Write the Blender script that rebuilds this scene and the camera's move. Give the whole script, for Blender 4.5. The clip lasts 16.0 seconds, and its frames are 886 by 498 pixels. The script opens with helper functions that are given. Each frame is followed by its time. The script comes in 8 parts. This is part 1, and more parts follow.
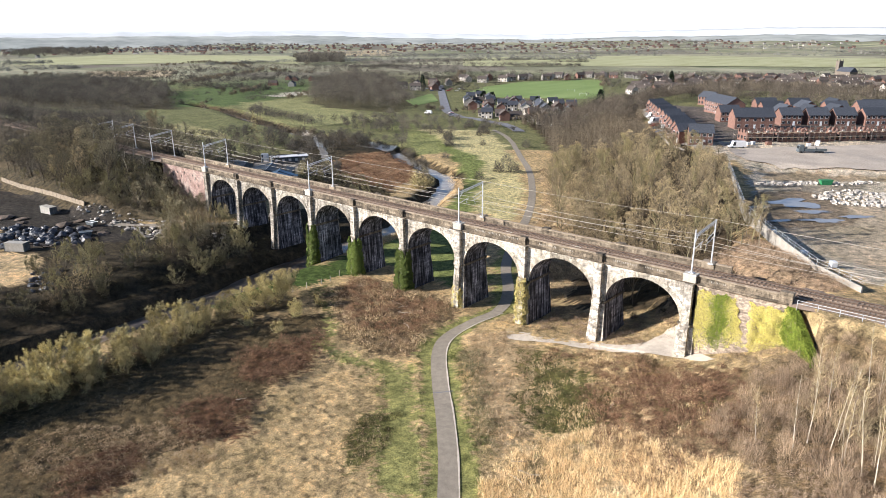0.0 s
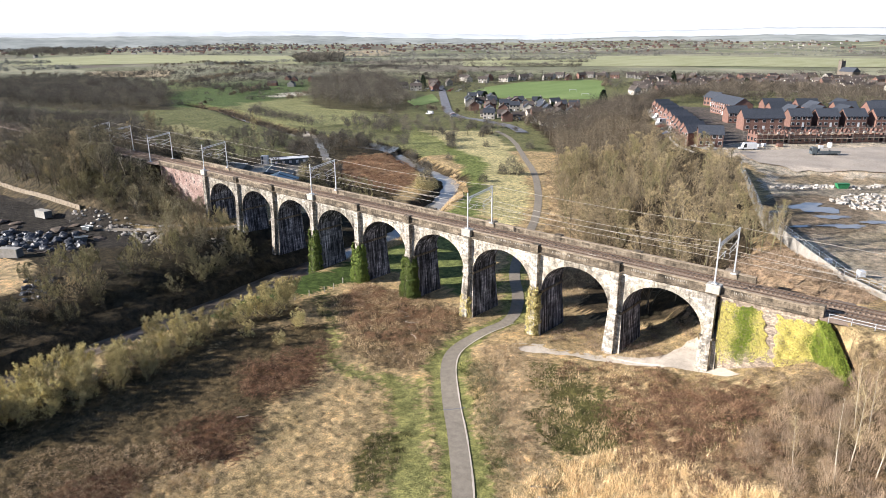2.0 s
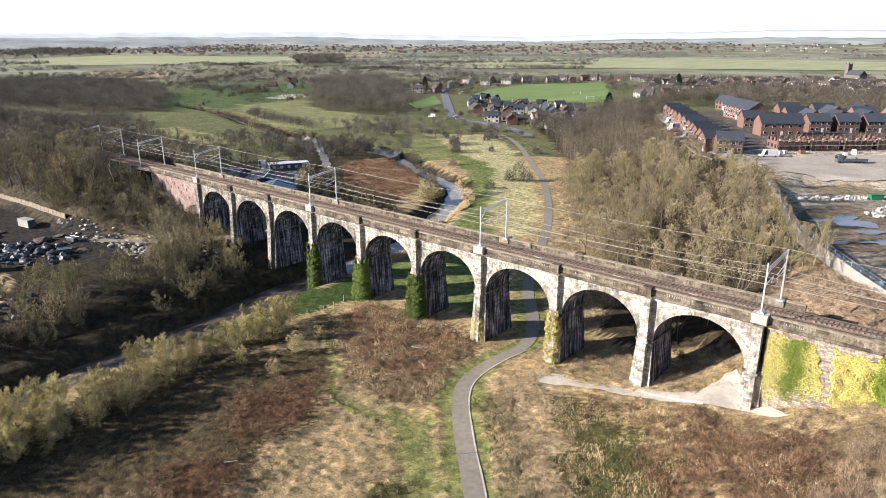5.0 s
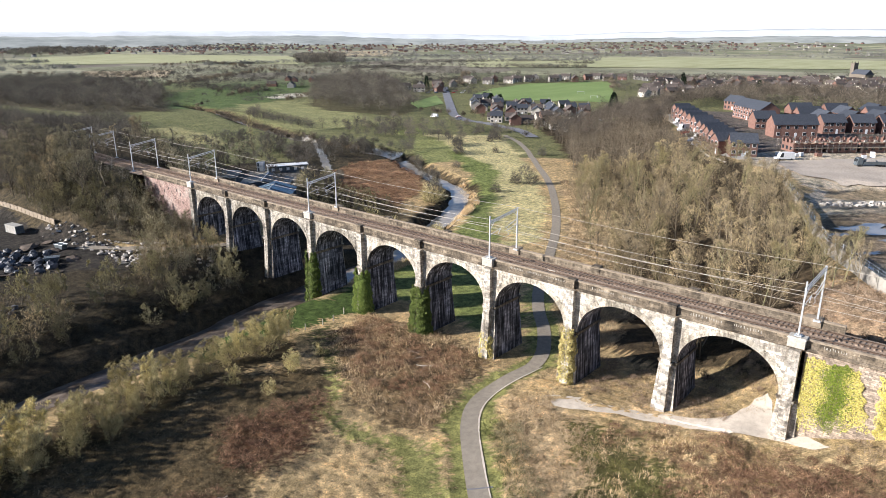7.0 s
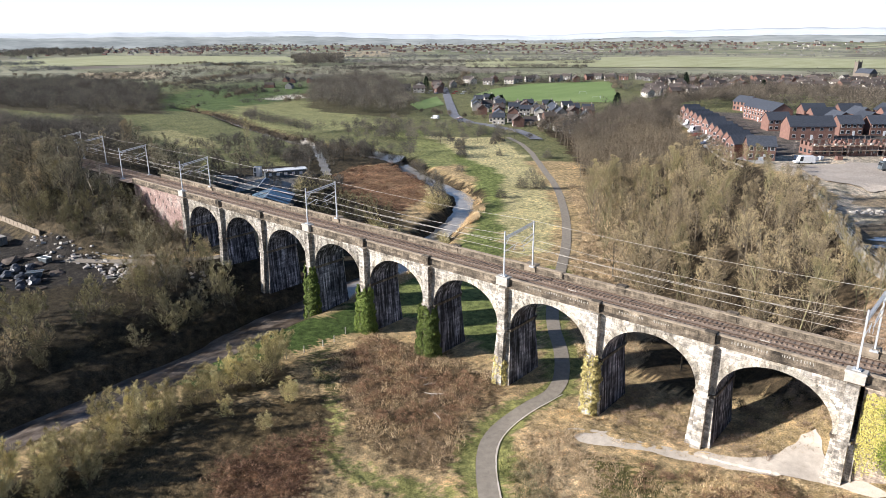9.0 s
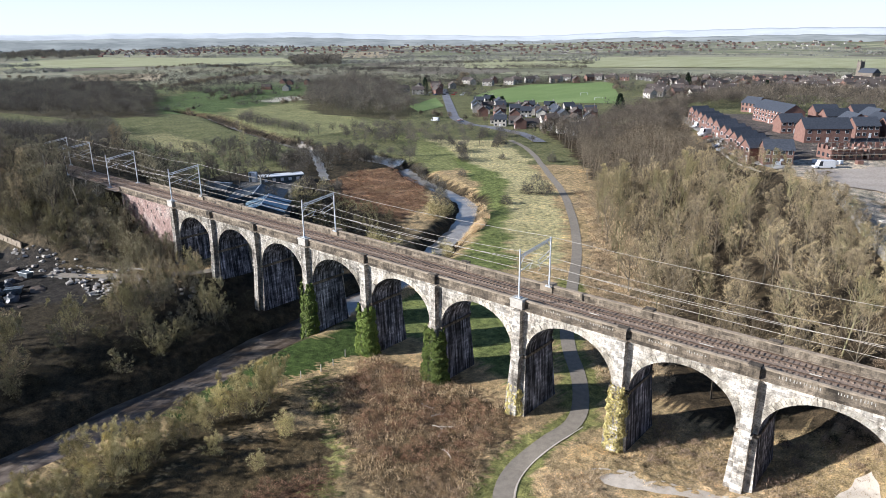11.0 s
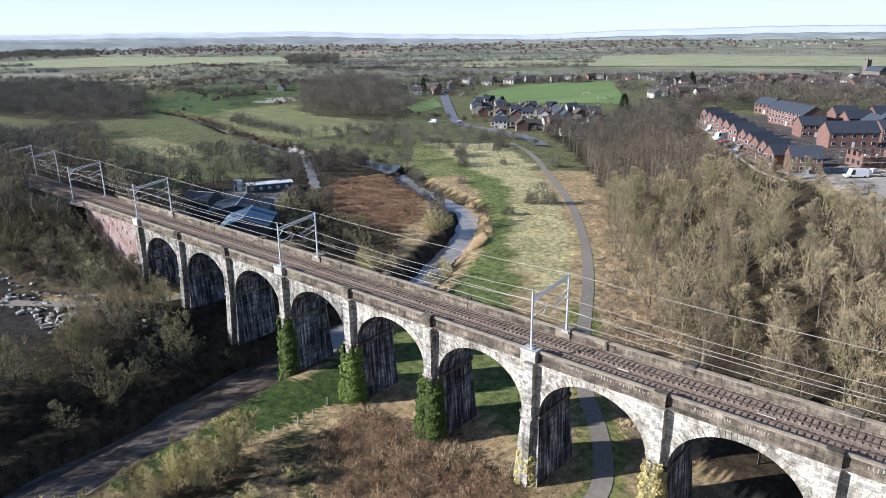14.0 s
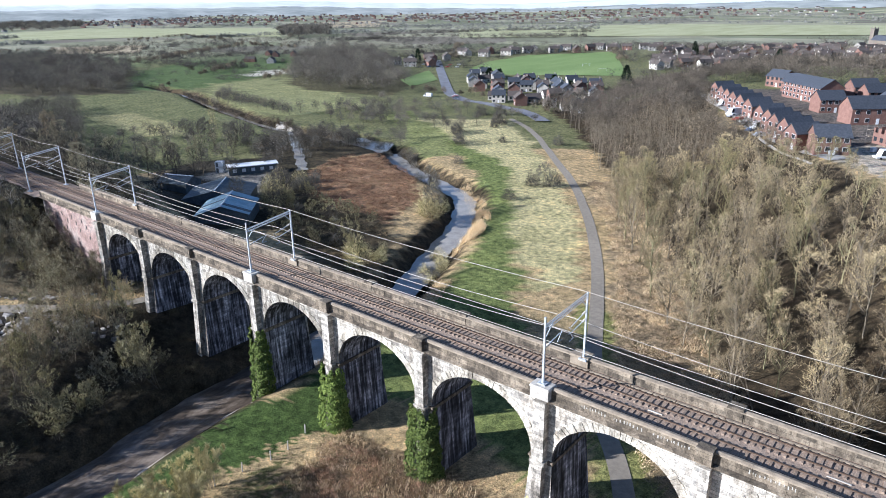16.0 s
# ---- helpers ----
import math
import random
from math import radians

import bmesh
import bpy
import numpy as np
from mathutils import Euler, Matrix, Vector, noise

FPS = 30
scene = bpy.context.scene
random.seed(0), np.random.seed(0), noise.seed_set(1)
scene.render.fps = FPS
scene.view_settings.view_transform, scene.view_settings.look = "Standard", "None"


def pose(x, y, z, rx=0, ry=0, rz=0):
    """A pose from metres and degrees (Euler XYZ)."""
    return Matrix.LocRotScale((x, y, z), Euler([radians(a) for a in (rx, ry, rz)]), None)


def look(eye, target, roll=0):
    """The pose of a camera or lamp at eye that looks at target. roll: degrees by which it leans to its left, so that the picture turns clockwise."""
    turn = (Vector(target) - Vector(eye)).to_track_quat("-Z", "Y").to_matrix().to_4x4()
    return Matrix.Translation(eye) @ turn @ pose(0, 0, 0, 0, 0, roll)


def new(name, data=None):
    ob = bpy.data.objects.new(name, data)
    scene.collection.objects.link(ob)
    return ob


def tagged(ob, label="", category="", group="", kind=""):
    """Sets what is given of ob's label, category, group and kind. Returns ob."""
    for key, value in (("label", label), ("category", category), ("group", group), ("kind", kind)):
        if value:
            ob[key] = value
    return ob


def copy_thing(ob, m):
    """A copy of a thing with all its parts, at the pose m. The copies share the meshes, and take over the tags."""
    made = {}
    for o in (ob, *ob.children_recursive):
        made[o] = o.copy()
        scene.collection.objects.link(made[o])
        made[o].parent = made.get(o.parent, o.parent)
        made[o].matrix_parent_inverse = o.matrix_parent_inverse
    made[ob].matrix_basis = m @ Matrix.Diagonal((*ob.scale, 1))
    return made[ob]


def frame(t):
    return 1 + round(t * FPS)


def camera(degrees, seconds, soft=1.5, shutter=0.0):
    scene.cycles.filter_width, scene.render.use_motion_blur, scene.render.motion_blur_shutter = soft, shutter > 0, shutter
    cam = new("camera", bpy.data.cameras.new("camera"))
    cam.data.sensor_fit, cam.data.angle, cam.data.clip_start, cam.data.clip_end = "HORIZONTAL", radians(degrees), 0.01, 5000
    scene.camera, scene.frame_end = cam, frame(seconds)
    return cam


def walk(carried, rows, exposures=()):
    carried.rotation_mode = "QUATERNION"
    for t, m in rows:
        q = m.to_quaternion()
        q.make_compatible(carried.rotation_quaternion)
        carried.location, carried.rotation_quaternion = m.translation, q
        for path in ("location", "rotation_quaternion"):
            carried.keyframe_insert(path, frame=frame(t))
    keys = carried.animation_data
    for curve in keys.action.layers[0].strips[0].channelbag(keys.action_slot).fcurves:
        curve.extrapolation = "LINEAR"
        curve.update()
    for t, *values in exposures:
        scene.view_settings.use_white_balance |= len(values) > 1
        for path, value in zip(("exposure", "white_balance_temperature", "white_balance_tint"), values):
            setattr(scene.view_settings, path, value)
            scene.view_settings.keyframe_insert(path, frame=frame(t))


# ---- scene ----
cam = camera(66.6, 16.0, 0.75)
PATH = [
    (0, (94.425, -115.493, 61.708), (93.178, -114.052, 61.101), -0.4),
    (0.5, (93.178, -114.842, 61.552), (91.931, -113.401, 60.945), -0.4),
    (1, (91.75, -114.108, 61.579), (90.504, -112.665, 60.972), -0.3),
    (1.5, (90.44, -113.285, 61.568), (89.194, -111.842, 60.962), -0.4),
    (2, (88.982, -112.29, 61.545), (87.737, -110.847, 60.938), -0.4),
    (2.5, (87.397, -111.105, 61.486), (86.152, -109.663, 60.879), -0.4),
    (3, (85.885, -110.005, 61.291), (84.641, -108.561, 60.686), -0.2),
    (5.5, (77.289, -102.35, 61.042), (76.044, -100.906, 60.44), -0.2),
    (6, (75.731, -100.918, 61.055), (74.487, -99.474, 60.451), -0.2),
    (6.5, (74.165, -99.492, 61.019), (72.918, -98.049, 60.416), -0.3),
    (7, (72.383, -97.995, 60.895), (71.137, -96.553, 60.29), -0.2),
    (7.5, (70.518, -96.402, 60.79), (69.271, -94.961, 60.186), -0.2),
    (8, (68.352, -94.744, 60.773), (67.106, -93.301, 60.168), -0.2),
    (8.5, (66.153, -92.927, 60.836), (64.908, -91.484, 60.23), -0.4),
    (9, (63.813, -91.169, 60.768), (62.569, -89.724, 60.163), -0.4),
    (11.5, (53.695, -82.322, 60.511), (52.455, -80.873, 59.908), -0.6),
    (12, (51.727, -80.246, 60.477), (50.488, -78.797, 59.873), -0.6),
    (12.5, (49.779, -77.864, 60.496), (48.54, -76.414, 59.892), -0.7),
    (13, (47.851, -75.272, 60.454), (46.611, -73.823, 59.851), -0.7),
    (13.5, (45.83, -72.621, 60.423), (44.592, -71.171, 59.819), -0.7),
    (14, (43.546, -69.47, 60.333), (42.308, -68.021, 59.727), -0.7),
    (14.5, (40.969, -66.266, 60.202), (39.735, -64.816, 59.589), -0.7),
    (15, (38.31, -62.943, 60.054), (37.078, -61.497, 59.429), -0.8),
    (15.5, (35.676, -59.768, 60.13), (34.453, -58.324, 59.482), -0.8),
    (16, (33.147, -56.623, 60.067), (31.933, -55.188, 59.384), -0.9),
]
EXPOSURES = [(0, 1.08, 6330, 12), (9, 0.98, 6150, 12), (12.5, 0.78, 5600, 10), (14.6, 0.84, 5550, 11), (16, 1.08, 5450, 11)]
walk(cam, [(t, look(eye, target, roll)) for t, eye, target, roll in PATH], EXPOSURES)

# ---- daylight: low winter sun from the front of the viaduct ----
SUN_AZ, SUN_EL = radians(-139.5), radians(21.0)
toward_sun = Vector((math.sin(SUN_AZ) * math.cos(SUN_EL), math.cos(SUN_AZ) * math.cos(SUN_EL), math.sin(SUN_EL)))
world = bpy.data.worlds.new("sky")
scene.world = world
world.use_nodes = True
wn = world.node_tree.nodes
sky = wn.new("ShaderNodeTexSky")
sky.sky_type, sky.sun_disc = "NISHITA", False
sky.sun_elevation, sky.sun_rotation = SUN_EL, SUN_AZ
sky.air_density, sky.dust_density, sky.ozone_density = 0.7, 0.3, 2.0
wn["Background"].inputs["Strength"].default_value = 0.078
# thin white haze that lies along the horizon
wl = world.node_tree.links
coord, split, low_haze, veil = wn.new("ShaderNodeTexCoord"), wn.new("ShaderNodeSeparateXYZ"), wn.new("ShaderNodeMapRange"), wn.new("ShaderNodeMix")
wl.new(coord.outputs["Generated"], split.inputs[0])
wl.new(split.outputs[2], low_haze.inputs["Value"])
for socket, value in (("From Min", 0.0), ("From Max", 0.22), ("To Min", 0.9), ("To Max", 0.0)):
    low_haze.inputs[socket].default_value = value
veil.data_type = "RGBA"
wl.new(low_haze.outputs[0], veil.inputs[0])
wl.new(sky.outputs[0], veil.inputs[6])
veil.inputs[7].default_value = (7.5, 7.7, 8.0, 1)
wl.new(veil.outputs[2], wn["Background"].inputs["Color"])
sun = new("sun", bpy.data.lights.new("sun", "SUN"))
sun.data.energy, sun.data.angle, sun.data.color = 5.0, radians(0.6), (1.0, 0.94, 0.86)
sun.matrix_world = look(toward_sun * 300, (0, 0, 0))

# ---- materials ----
def material(name, rough=0.9, metal=0.0, spec=0.3):
    m = bpy.data.materials.new(name)
    m.use_nodes = True
    b = m.node_tree.nodes["Principled BSDF"]
    b.inputs["Roughness"].default_value, b.inputs["Metallic"].default_value = rough, metal
    b.inputs["Specular IOR Level"].default_value = spec
    return m, m.node_tree.nodes, m.node_tree.links, b


def ramp(nodes, links, fac, stops):
    r = nodes.new("ShaderNodeValToRGB")
    while len(r.color_ramp.elements) < len(stops):
        r.color_ramp.elements.new(0.5)
    for e, (p, c) in zip(r.color_ramp.elements, stops):
        e.position, e.color = p, (*c, 1) if len(c) == 3 else c
    links.new(fac, r.inputs[0])
    return r.outputs[0]


def noise_tex(nodes, links, scale, detail=4.0, stretch=(1, 1, 1), rough=0.55, coord="Object"):
    tc, mp, n = nodes.new("ShaderNodeTexCoord"), nodes.new("ShaderNodeMapping"), nodes.new("ShaderNodeTexNoise")
    mp.inputs["Scale"].default_value = stretch
    n.inputs["Scale"].default_value, n.inputs["Detail"].default_value, n.inputs["Roughness"].default_value = scale, detail, rough
    links.new(tc.outputs[coord], mp.inputs[0])
    links.new(mp.outputs[0], n.inputs["Vector"])
    return n.outputs["Fac"]


def mix(nodes, links, fac, a, b, how="MIX"):
    m = nodes.new("ShaderNodeMix")
    m.data_type, m.blend_type = "RGBA", how
    for sock, v in ((m.inputs[0], fac), (m.inputs[6], a), (m.inputs[7], b)):
        if isinstance(v, bpy.types.NodeSocket):
            links.new(v, sock)
        else:
            sock.default_value = v if isinstance(v, float) else (*v, 1)
    return m.outputs[2]


def bump(nodes, links, bsdf, height, strength=0.4, dist=0.1):
    b = nodes.new("ShaderNodeBump")
    b.inputs["Strength"].default_value, b.inputs["Distance"].default_value = strength, dist
    links.new(height, b.inputs["Height"])
    links.new(b.outputs[0], bsdf.inputs["Normal"])


def speckled(name, dark, light, scale=3.0, rough=0.9, metal=0.0, relief=0.3, fine=40.0, vary=0.0):
    """Two-scale mottled surface; vary shifts the brightness from object to object."""
    m, n, l, b = material(name, rough, metal)
    a, c = noise_tex(n, l, scale, 5), noise_tex(n, l, fine, 3)
    col = ramp(n, l, a, [(0.3, dark), (0.7, light)])
    col = mix(n, l, 0.35, col, ramp(n, l, c, [(0.3, tuple(v * 0.5 for v in dark)), (0.7, tuple(min(1, v * 1.3) for v in light))]))
    if vary:
        info = n.new("ShaderNodeObjectInfo")
        g = ramp(n, l, info.outputs["Random"], [(0, (1 - vary,) * 3), (1, (1 + vary * 0.4, 1 + vary * 0.3, 1 + vary * 0.2))])
        col = mix(n, l, 1.0, col, g, "MULTIPLY")
    l.new(col, b.inputs["Base Color"])
    if relief:
        bump(n, l, b, c, relief, 0.05)
    return m


def twigs(name, dark, light, toned=False):
    """Bark and twig colour that differs from twig to twig and from tree to tree; toned: each tree of a joined wood has its own tone."""
    m, n, l, b = material(name, 0.85, 0.0, 0.2)
    geo, info = n.new("ShaderNodeNewGeometry"), n.new("ShaderNodeObjectInfo")
    col = ramp(n, l, geo.outputs["Random Per Island"], [(0.0, dark), (1.0, light)])
    tone = ramp(n, l, info.outputs["Random"], [(0, (0.6, 0.57, 0.55)), (0.5, (0.92, 0.9, 0.86)), (1, (1.25, 1.22, 1.1))])
    if toned:
        own = n.new("ShaderNodeAttribute")
        own.attribute_name = "tone"
        tone = ramp(n, l, own.outputs["Fac"], [(0, (0.5, 0.49, 0.48)), (0.5, (0.92, 0.91, 0.88)), (1, (1.4, 1.33, 1.2))])
    l.new(mix(n, l, 1.0, col, tone, "MULTIPLY"), b.inputs["Base Color"])
    return m


def masonry(name, stops, streak, course=0.42, stain=0.5, west=1.0):
    """Coursed sandstone with soot and lime stains running down it; west is how much darker the far arches are."""
    m, n, l, b = material(name, 0.92)
    big = noise_tex(n, l, 0.35, 6, (1, 1, 0.6))
    run = noise_tex(n, l, 1.0, 5, streak)
    tc, mp, br = n.new("ShaderNodeTexCoord"), n.new("ShaderNodeMapping"), n.new("ShaderNodeTexBrick")
    add = n.new("ShaderNodeVectorMath")
    sep, com = n.new("ShaderNodeSeparateXYZ"), n.new("ShaderNodeCombineXYZ")
    l.new(tc.outputs["Object"], sep.inputs[0])
    sm = n.new("ShaderNodeMath")
    l.new(sep.outputs[0], sm.inputs[0])
    l.new(sep.outputs[1], sm.inputs[1])
    l.new(sm.outputs[0], com.inputs[0])
    l.new(sep.outputs[2], com.inputs[1])
    l.new(com.outputs[0], br.inputs["Vector"])
    for k, v in (("Scale", 1.0), ("Brick Width", course * 2.9), ("Row Height", course), ("Mortar Size", 0.025), ("Mortar Smooth", 0.6), ("Bias", 0.0)):
        br.inputs[k].default_value = v
    br.inputs["Color1"].default_value, br.inputs["Color2"].default_value, br.inputs["Mortar"].default_value = (0.3, 0.3, 0.31, 1), (1.3, 1.28, 1.25, 1), (0.22, 0.2, 0.19, 1)
    mixn = n.new("ShaderNodeMix")
    mixn.inputs[0].default_value = stain
    l.new(big, mixn.inputs[2])
    l.new(run, mixn.inputs[3])
    col = ramp(n, l, mixn.outputs[0], stops)
    col = mix(n, l, 0.72, col, br.outputs["Color"], "MULTIPLY")
    soot = noise_tex(n, l, 2.2, 6, (1, 1, 0.8), 0.72)
    col = mix(n, l, 0.6, col, ramp(n, l, soot, [(0.38, (0.25, 0.25, 0.26)), (0.52, (1.0, 0.99, 0.97)), (0.7, (1.2, 1.19, 1.16))]), "MULTIPLY")
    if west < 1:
        west_tone = n.new("ShaderNodeMapRange")
        l.new(sep.outputs[0], west_tone.inputs["Value"])
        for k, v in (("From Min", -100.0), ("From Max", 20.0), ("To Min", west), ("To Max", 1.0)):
            west_tone.inputs[k].default_value = v
        col = mix(n, l, 1.0, col, west_tone.outputs[0], "MULTIPLY")
    grain = noise_tex(n, l, 6.0, 4)
    col = mix(n, l, 0.6, col, ramp(n, l, grain, [(0.3, (0.45, 0.44, 0.42)), (0.65, (1.1, 1.1, 1.08))]), "MULTIPLY")
    l.new(col, b.inputs["Base Color"])
    bump(n, l, b, br.outputs["Fac"], -0.35, 0.05)
    return m


M = {}
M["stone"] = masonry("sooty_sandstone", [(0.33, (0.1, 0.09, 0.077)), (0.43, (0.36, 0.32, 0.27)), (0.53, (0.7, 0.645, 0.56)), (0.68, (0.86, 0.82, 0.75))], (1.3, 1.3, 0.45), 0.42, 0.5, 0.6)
# soot and lime streaks, with the unlit inner faces' shade in the dark tones
M["soffit"] = masonry("shade_dark_lime_streaked_stone", [(0.38, (0.025, 0.025, 0.03)), (0.465, (0.075, 0.075, 0.085)), (0.54, (0.26, 0.26, 0.3)), (0.63, (0.74, 0.74, 0.8))], (1.4, 2.4, 0.16), 0.5, 0.62)
M["weathered"] = masonry("weathered_cornice_stone", [(0.35, (0.07, 0.058, 0.044)), (0.5, (0.215, 0.175, 0.13)), (0.7, (0.45, 0.38, 0.29))], (1.5, 1.5, 0.4), 0.6, 0.4)
M["coping"] = speckled("coping_stone", (0.13, 0.102, 0.073), (0.4, 0.325, 0.238), 1.2)
M["pale_cap"] = speckled("pale_concrete_cap", (0.3, 0.27, 0.23), (0.58, 0.54, 0.47), 2.0)
M["brick"] = masonry("lime_stained_red_brick", [(0.3, (0.26, 0.16, 0.14)), (0.5, (0.5, 0.35, 0.31)), (0.72, (0.7, 0.62, 0.56))], (1, 1, 0.5), 0.12, 0.3)
M["abutment"] = masonry("tan_pink_abutment_stone", [(0.3, (0.28, 0.22, 0.175)), (0.5, (0.48, 0.39, 0.31)), (0.72, (0.64, 0.55, 0.45))], (1, 1, 0.5), 0.3, 0.4)
M["ballast"] = speckled("rust_brown_ballast", (0.185, 0.133, 0.096), (0.44, 0.33, 0.248), 9.0, fine=30.0, relief=0.8)
M["sleeper"] = speckled("sleeper_concrete", (0.19, 0.142, 0.105), (0.39, 0.3, 0.228), 6.0, vary=0.35)
M["rail"] = speckled("rusty_rail", (0.07, 0.048, 0.035), (0.17, 0.115, 0.08), 8.0, rough=0.5, metal=0.5)
M["steel"] = speckled("galvanised_steel", (0.4, 0.42, 0.44), (0.62, 0.64, 0.65), 4.0, rough=0.5, metal=0.3, relief=0)
M["wire"] = speckled("copper_alloy_wire", (0.34, 0.3, 0.25), (0.6, 0.55, 0.47), 1.0, rough=0.5, metal=0.2, relief=0)
M["path"] = speckled("grey_tarmac_path", (0.2, 0.17, 0.132), (0.315, 0.272, 0.215), 1.0, relief=0.1)
M["soil"] = speckled("pale_trodden_soil", (0.42, 0.355, 0.28), (0.66, 0.58, 0.48), 1.0)
M["track_earth"] = speckled("tan_trodden_earth", (0.2, 0.17, 0.13), (0.36, 0.31, 0.24), 1.0)
M["road"] = speckled("road_asphalt", (0.12, 0.12, 0.13), (0.26, 0.26, 0.28), 0.2, relief=0)
M["site_concrete"] = speckled("weathered_site_concrete", (0.2, 0.185, 0.16), (0.4, 0.37, 0.325), 0.5)
M["concrete"] = speckled("pale_concrete", (0.26, 0.245, 0.215), (0.46, 0.435, 0.39), 0.7)
M["bark"] = twigs("grey_brown_bark", (0.13, 0.11, 0.08), (0.24, 0.2, 0.15))
# darker copy of the twig browns: cloud shade and thick growth in the colour
M["twig_shade"] = twigs("shaded_grey_brown_twigs", (0.035, 0.03, 0.024), (0.17, 0.145, 0.11))
M["twig_mid"] = twigs("brown_wood_twigs", (0.06, 0.05, 0.036), (0.27, 0.225, 0.16))
M["bark_dark"] = twigs("dark_bark", (0.07, 0.06, 0.045), (0.13, 0.11, 0.085))
# paled to grey so that distance haze sits in the twig colour
M["distant_twig"] = twigs("hazed_distant_twigs", (0.14, 0.14, 0.135), (0.21, 0.21, 0.2))
M["twig_dark"] = twigs("dark_olive_twigs", (0.13, 0.117, 0.066), (0.41, 0.37, 0.215))
# browns pulled slightly toward the grey of distance haze
M["far_twig"] = twigs("haze_grey_far_twigs", (0.075, 0.07, 0.06), (0.2, 0.183, 0.155))
M["birch"] = twigs("pale_birch_bark", (0.34, 0.3, 0.25), (0.6, 0.55, 0.47))
M["twig"] = twigs("brown_twigs", (0.21, 0.165, 0.1), (0.56, 0.46, 0.29))
M["twig_pale"] = twigs("olive_straw_twigs", (0.22, 0.19, 0.08), (0.8, 0.71, 0.4))
# near-black canes, the shade they stand in put into their colour
M["bramble_shade"] = twigs("shade_black_bramble_canes", (0.025, 0.022, 0.014), (0.1, 0.088, 0.055))
M["twig_red"] = twigs("red_brown_bramble", (0.1, 0.055, 0.034), (0.4, 0.25, 0.16))
M["twig_grey"] = twigs("grey_olive_twigs", (0.13, 0.115, 0.075), (0.44, 0.4, 0.28))
M["twig_olive"] = twigs("olive_wood_twigs", (0.18, 0.148, 0.078), (0.46, 0.39, 0.215))
M["bark_olive"] = twigs("algae_green_bark", (0.15, 0.14, 0.075), (0.3, 0.275, 0.16))
# of these, far_twig is hazed grey and twig_shade darkened by painted shade
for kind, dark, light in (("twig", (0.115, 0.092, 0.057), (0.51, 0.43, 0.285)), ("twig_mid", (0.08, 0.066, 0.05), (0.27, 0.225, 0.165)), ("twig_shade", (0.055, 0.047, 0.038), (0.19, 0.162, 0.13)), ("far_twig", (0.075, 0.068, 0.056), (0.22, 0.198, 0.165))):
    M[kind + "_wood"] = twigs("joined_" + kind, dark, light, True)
M["twig_fern"] = twigs("tan_brown_dead_fern", (0.12, 0.088, 0.058), (0.44, 0.34, 0.235))
M["twig_rose"] = twigs("pinkish_brown_twigs", (0.2, 0.14, 0.095), (0.56, 0.43, 0.31))


M["straw"] = twigs("dry_straw_blades", (0.17, 0.118, 0.06), (0.8, 0.64, 0.43))
# dull grass, made darker by painting in the hedge's shadow
M["dull_blade"] = twigs("dull_shaded_brown_blades", (0.07, 0.055, 0.031), (0.29, 0.23, 0.138))
M["reed"] = twigs("pale_reed_stems", (0.44, 0.315, 0.175), (0.92, 0.75, 0.5))
M["rush"] = twigs("olive_rush_blades", (0.05, 0.052, 0.018), (0.235, 0.215, 0.08))
M["green_blade"] = twigs("green_grass_blades", (0.06, 0.085, 0.02), (0.22, 0.25, 0.07))
M["ivy"] = twigs("green_ivy_leaves", (0.045, 0.07, 0.014), (0.2, 0.26, 0.065))
M["ivy_yellow"] = twigs("yellow_green_ivy_leaves", (0.32, 0.285, 0.075), (0.62, 0.55, 0.2))
M["ivy_straw"] = twigs("straw_yellow_ivy", (0.24, 0.2, 0.075), (0.55, 0.47, 0.21))
M["conifer"] = twigs("dark_conifer_needles", (0.008, 0.02, 0.01), (0.04, 0.07, 0.035))


def water_material():
    m, n, l, b = material("brown_river_water", 0.3, 0.0, 0.35)
    a = noise_tex(n, l, 1.2, 4)
    l.new(ramp(n, l, noise_tex(n, l, 0.45, 6, (1, 0.4, 1), 0.7), [(0.36, (0.04, 0.03, 0.022)), (0.5, (0.11, 0.084, 0.062)), (0.66, (0.28, 0.225, 0.175))]), b.inputs["Base Color"])
    bump(n, l, b, a, 0.5, 0.12)
    return m


M["water"] = water_material()
# pale base colour stands in for the sky mirrored in the puddles
M["puddle_water"] = speckled("sky_pale_rain_water", (0.2, 0.185, 0.165), (0.3, 0.28, 0.25), 0.2, rough=0.05, relief=0.0)
M["puddle_water"].node_tree.nodes["Principled BSDF"].inputs["Specular IOR Level"].default_value = 0.6
# muddy water, its base lightened further to imitate reflected sky
M["still_water"] = speckled("sky_pale_muddy_water", (0.24, 0.215, 0.18), (0.42, 0.385, 0.33), 0.3, rough=0.12, relief=0.0)

# ---- building helpers ----
def mesh_of(name, verts, faces, mats=(), idx=None, smooth=False):
    me = bpy.data.meshes.new(name)
    me.from_pydata(verts, [], faces)
    for m in mats:
        me.materials.append(m)
    if idx is not None:
        me.polygons.foreach_set("material_index", idx)
    if smooth:
        me.polygons.foreach_set("use_smooth", [True] * len(me.polygons))
    me.update()
    return me


def part(name, bm, mat, parent, label=""):
    """Links a bmesh, or a ready mesh, as one object under its thing or part."""
    if isinstance(bm, bmesh.types.BMesh):
        me = bpy.data.meshes.new(name)
        bm.to_mesh(me)
        bm.free()
        for m in mat if isinstance(mat, (list, tuple)) else [mat]:
            me.materials.append(m)
    else:
        me = bm
    ob = new(name, me)
    ob.parent = parent
    if label:
        tagged(ob, label)
    return ob


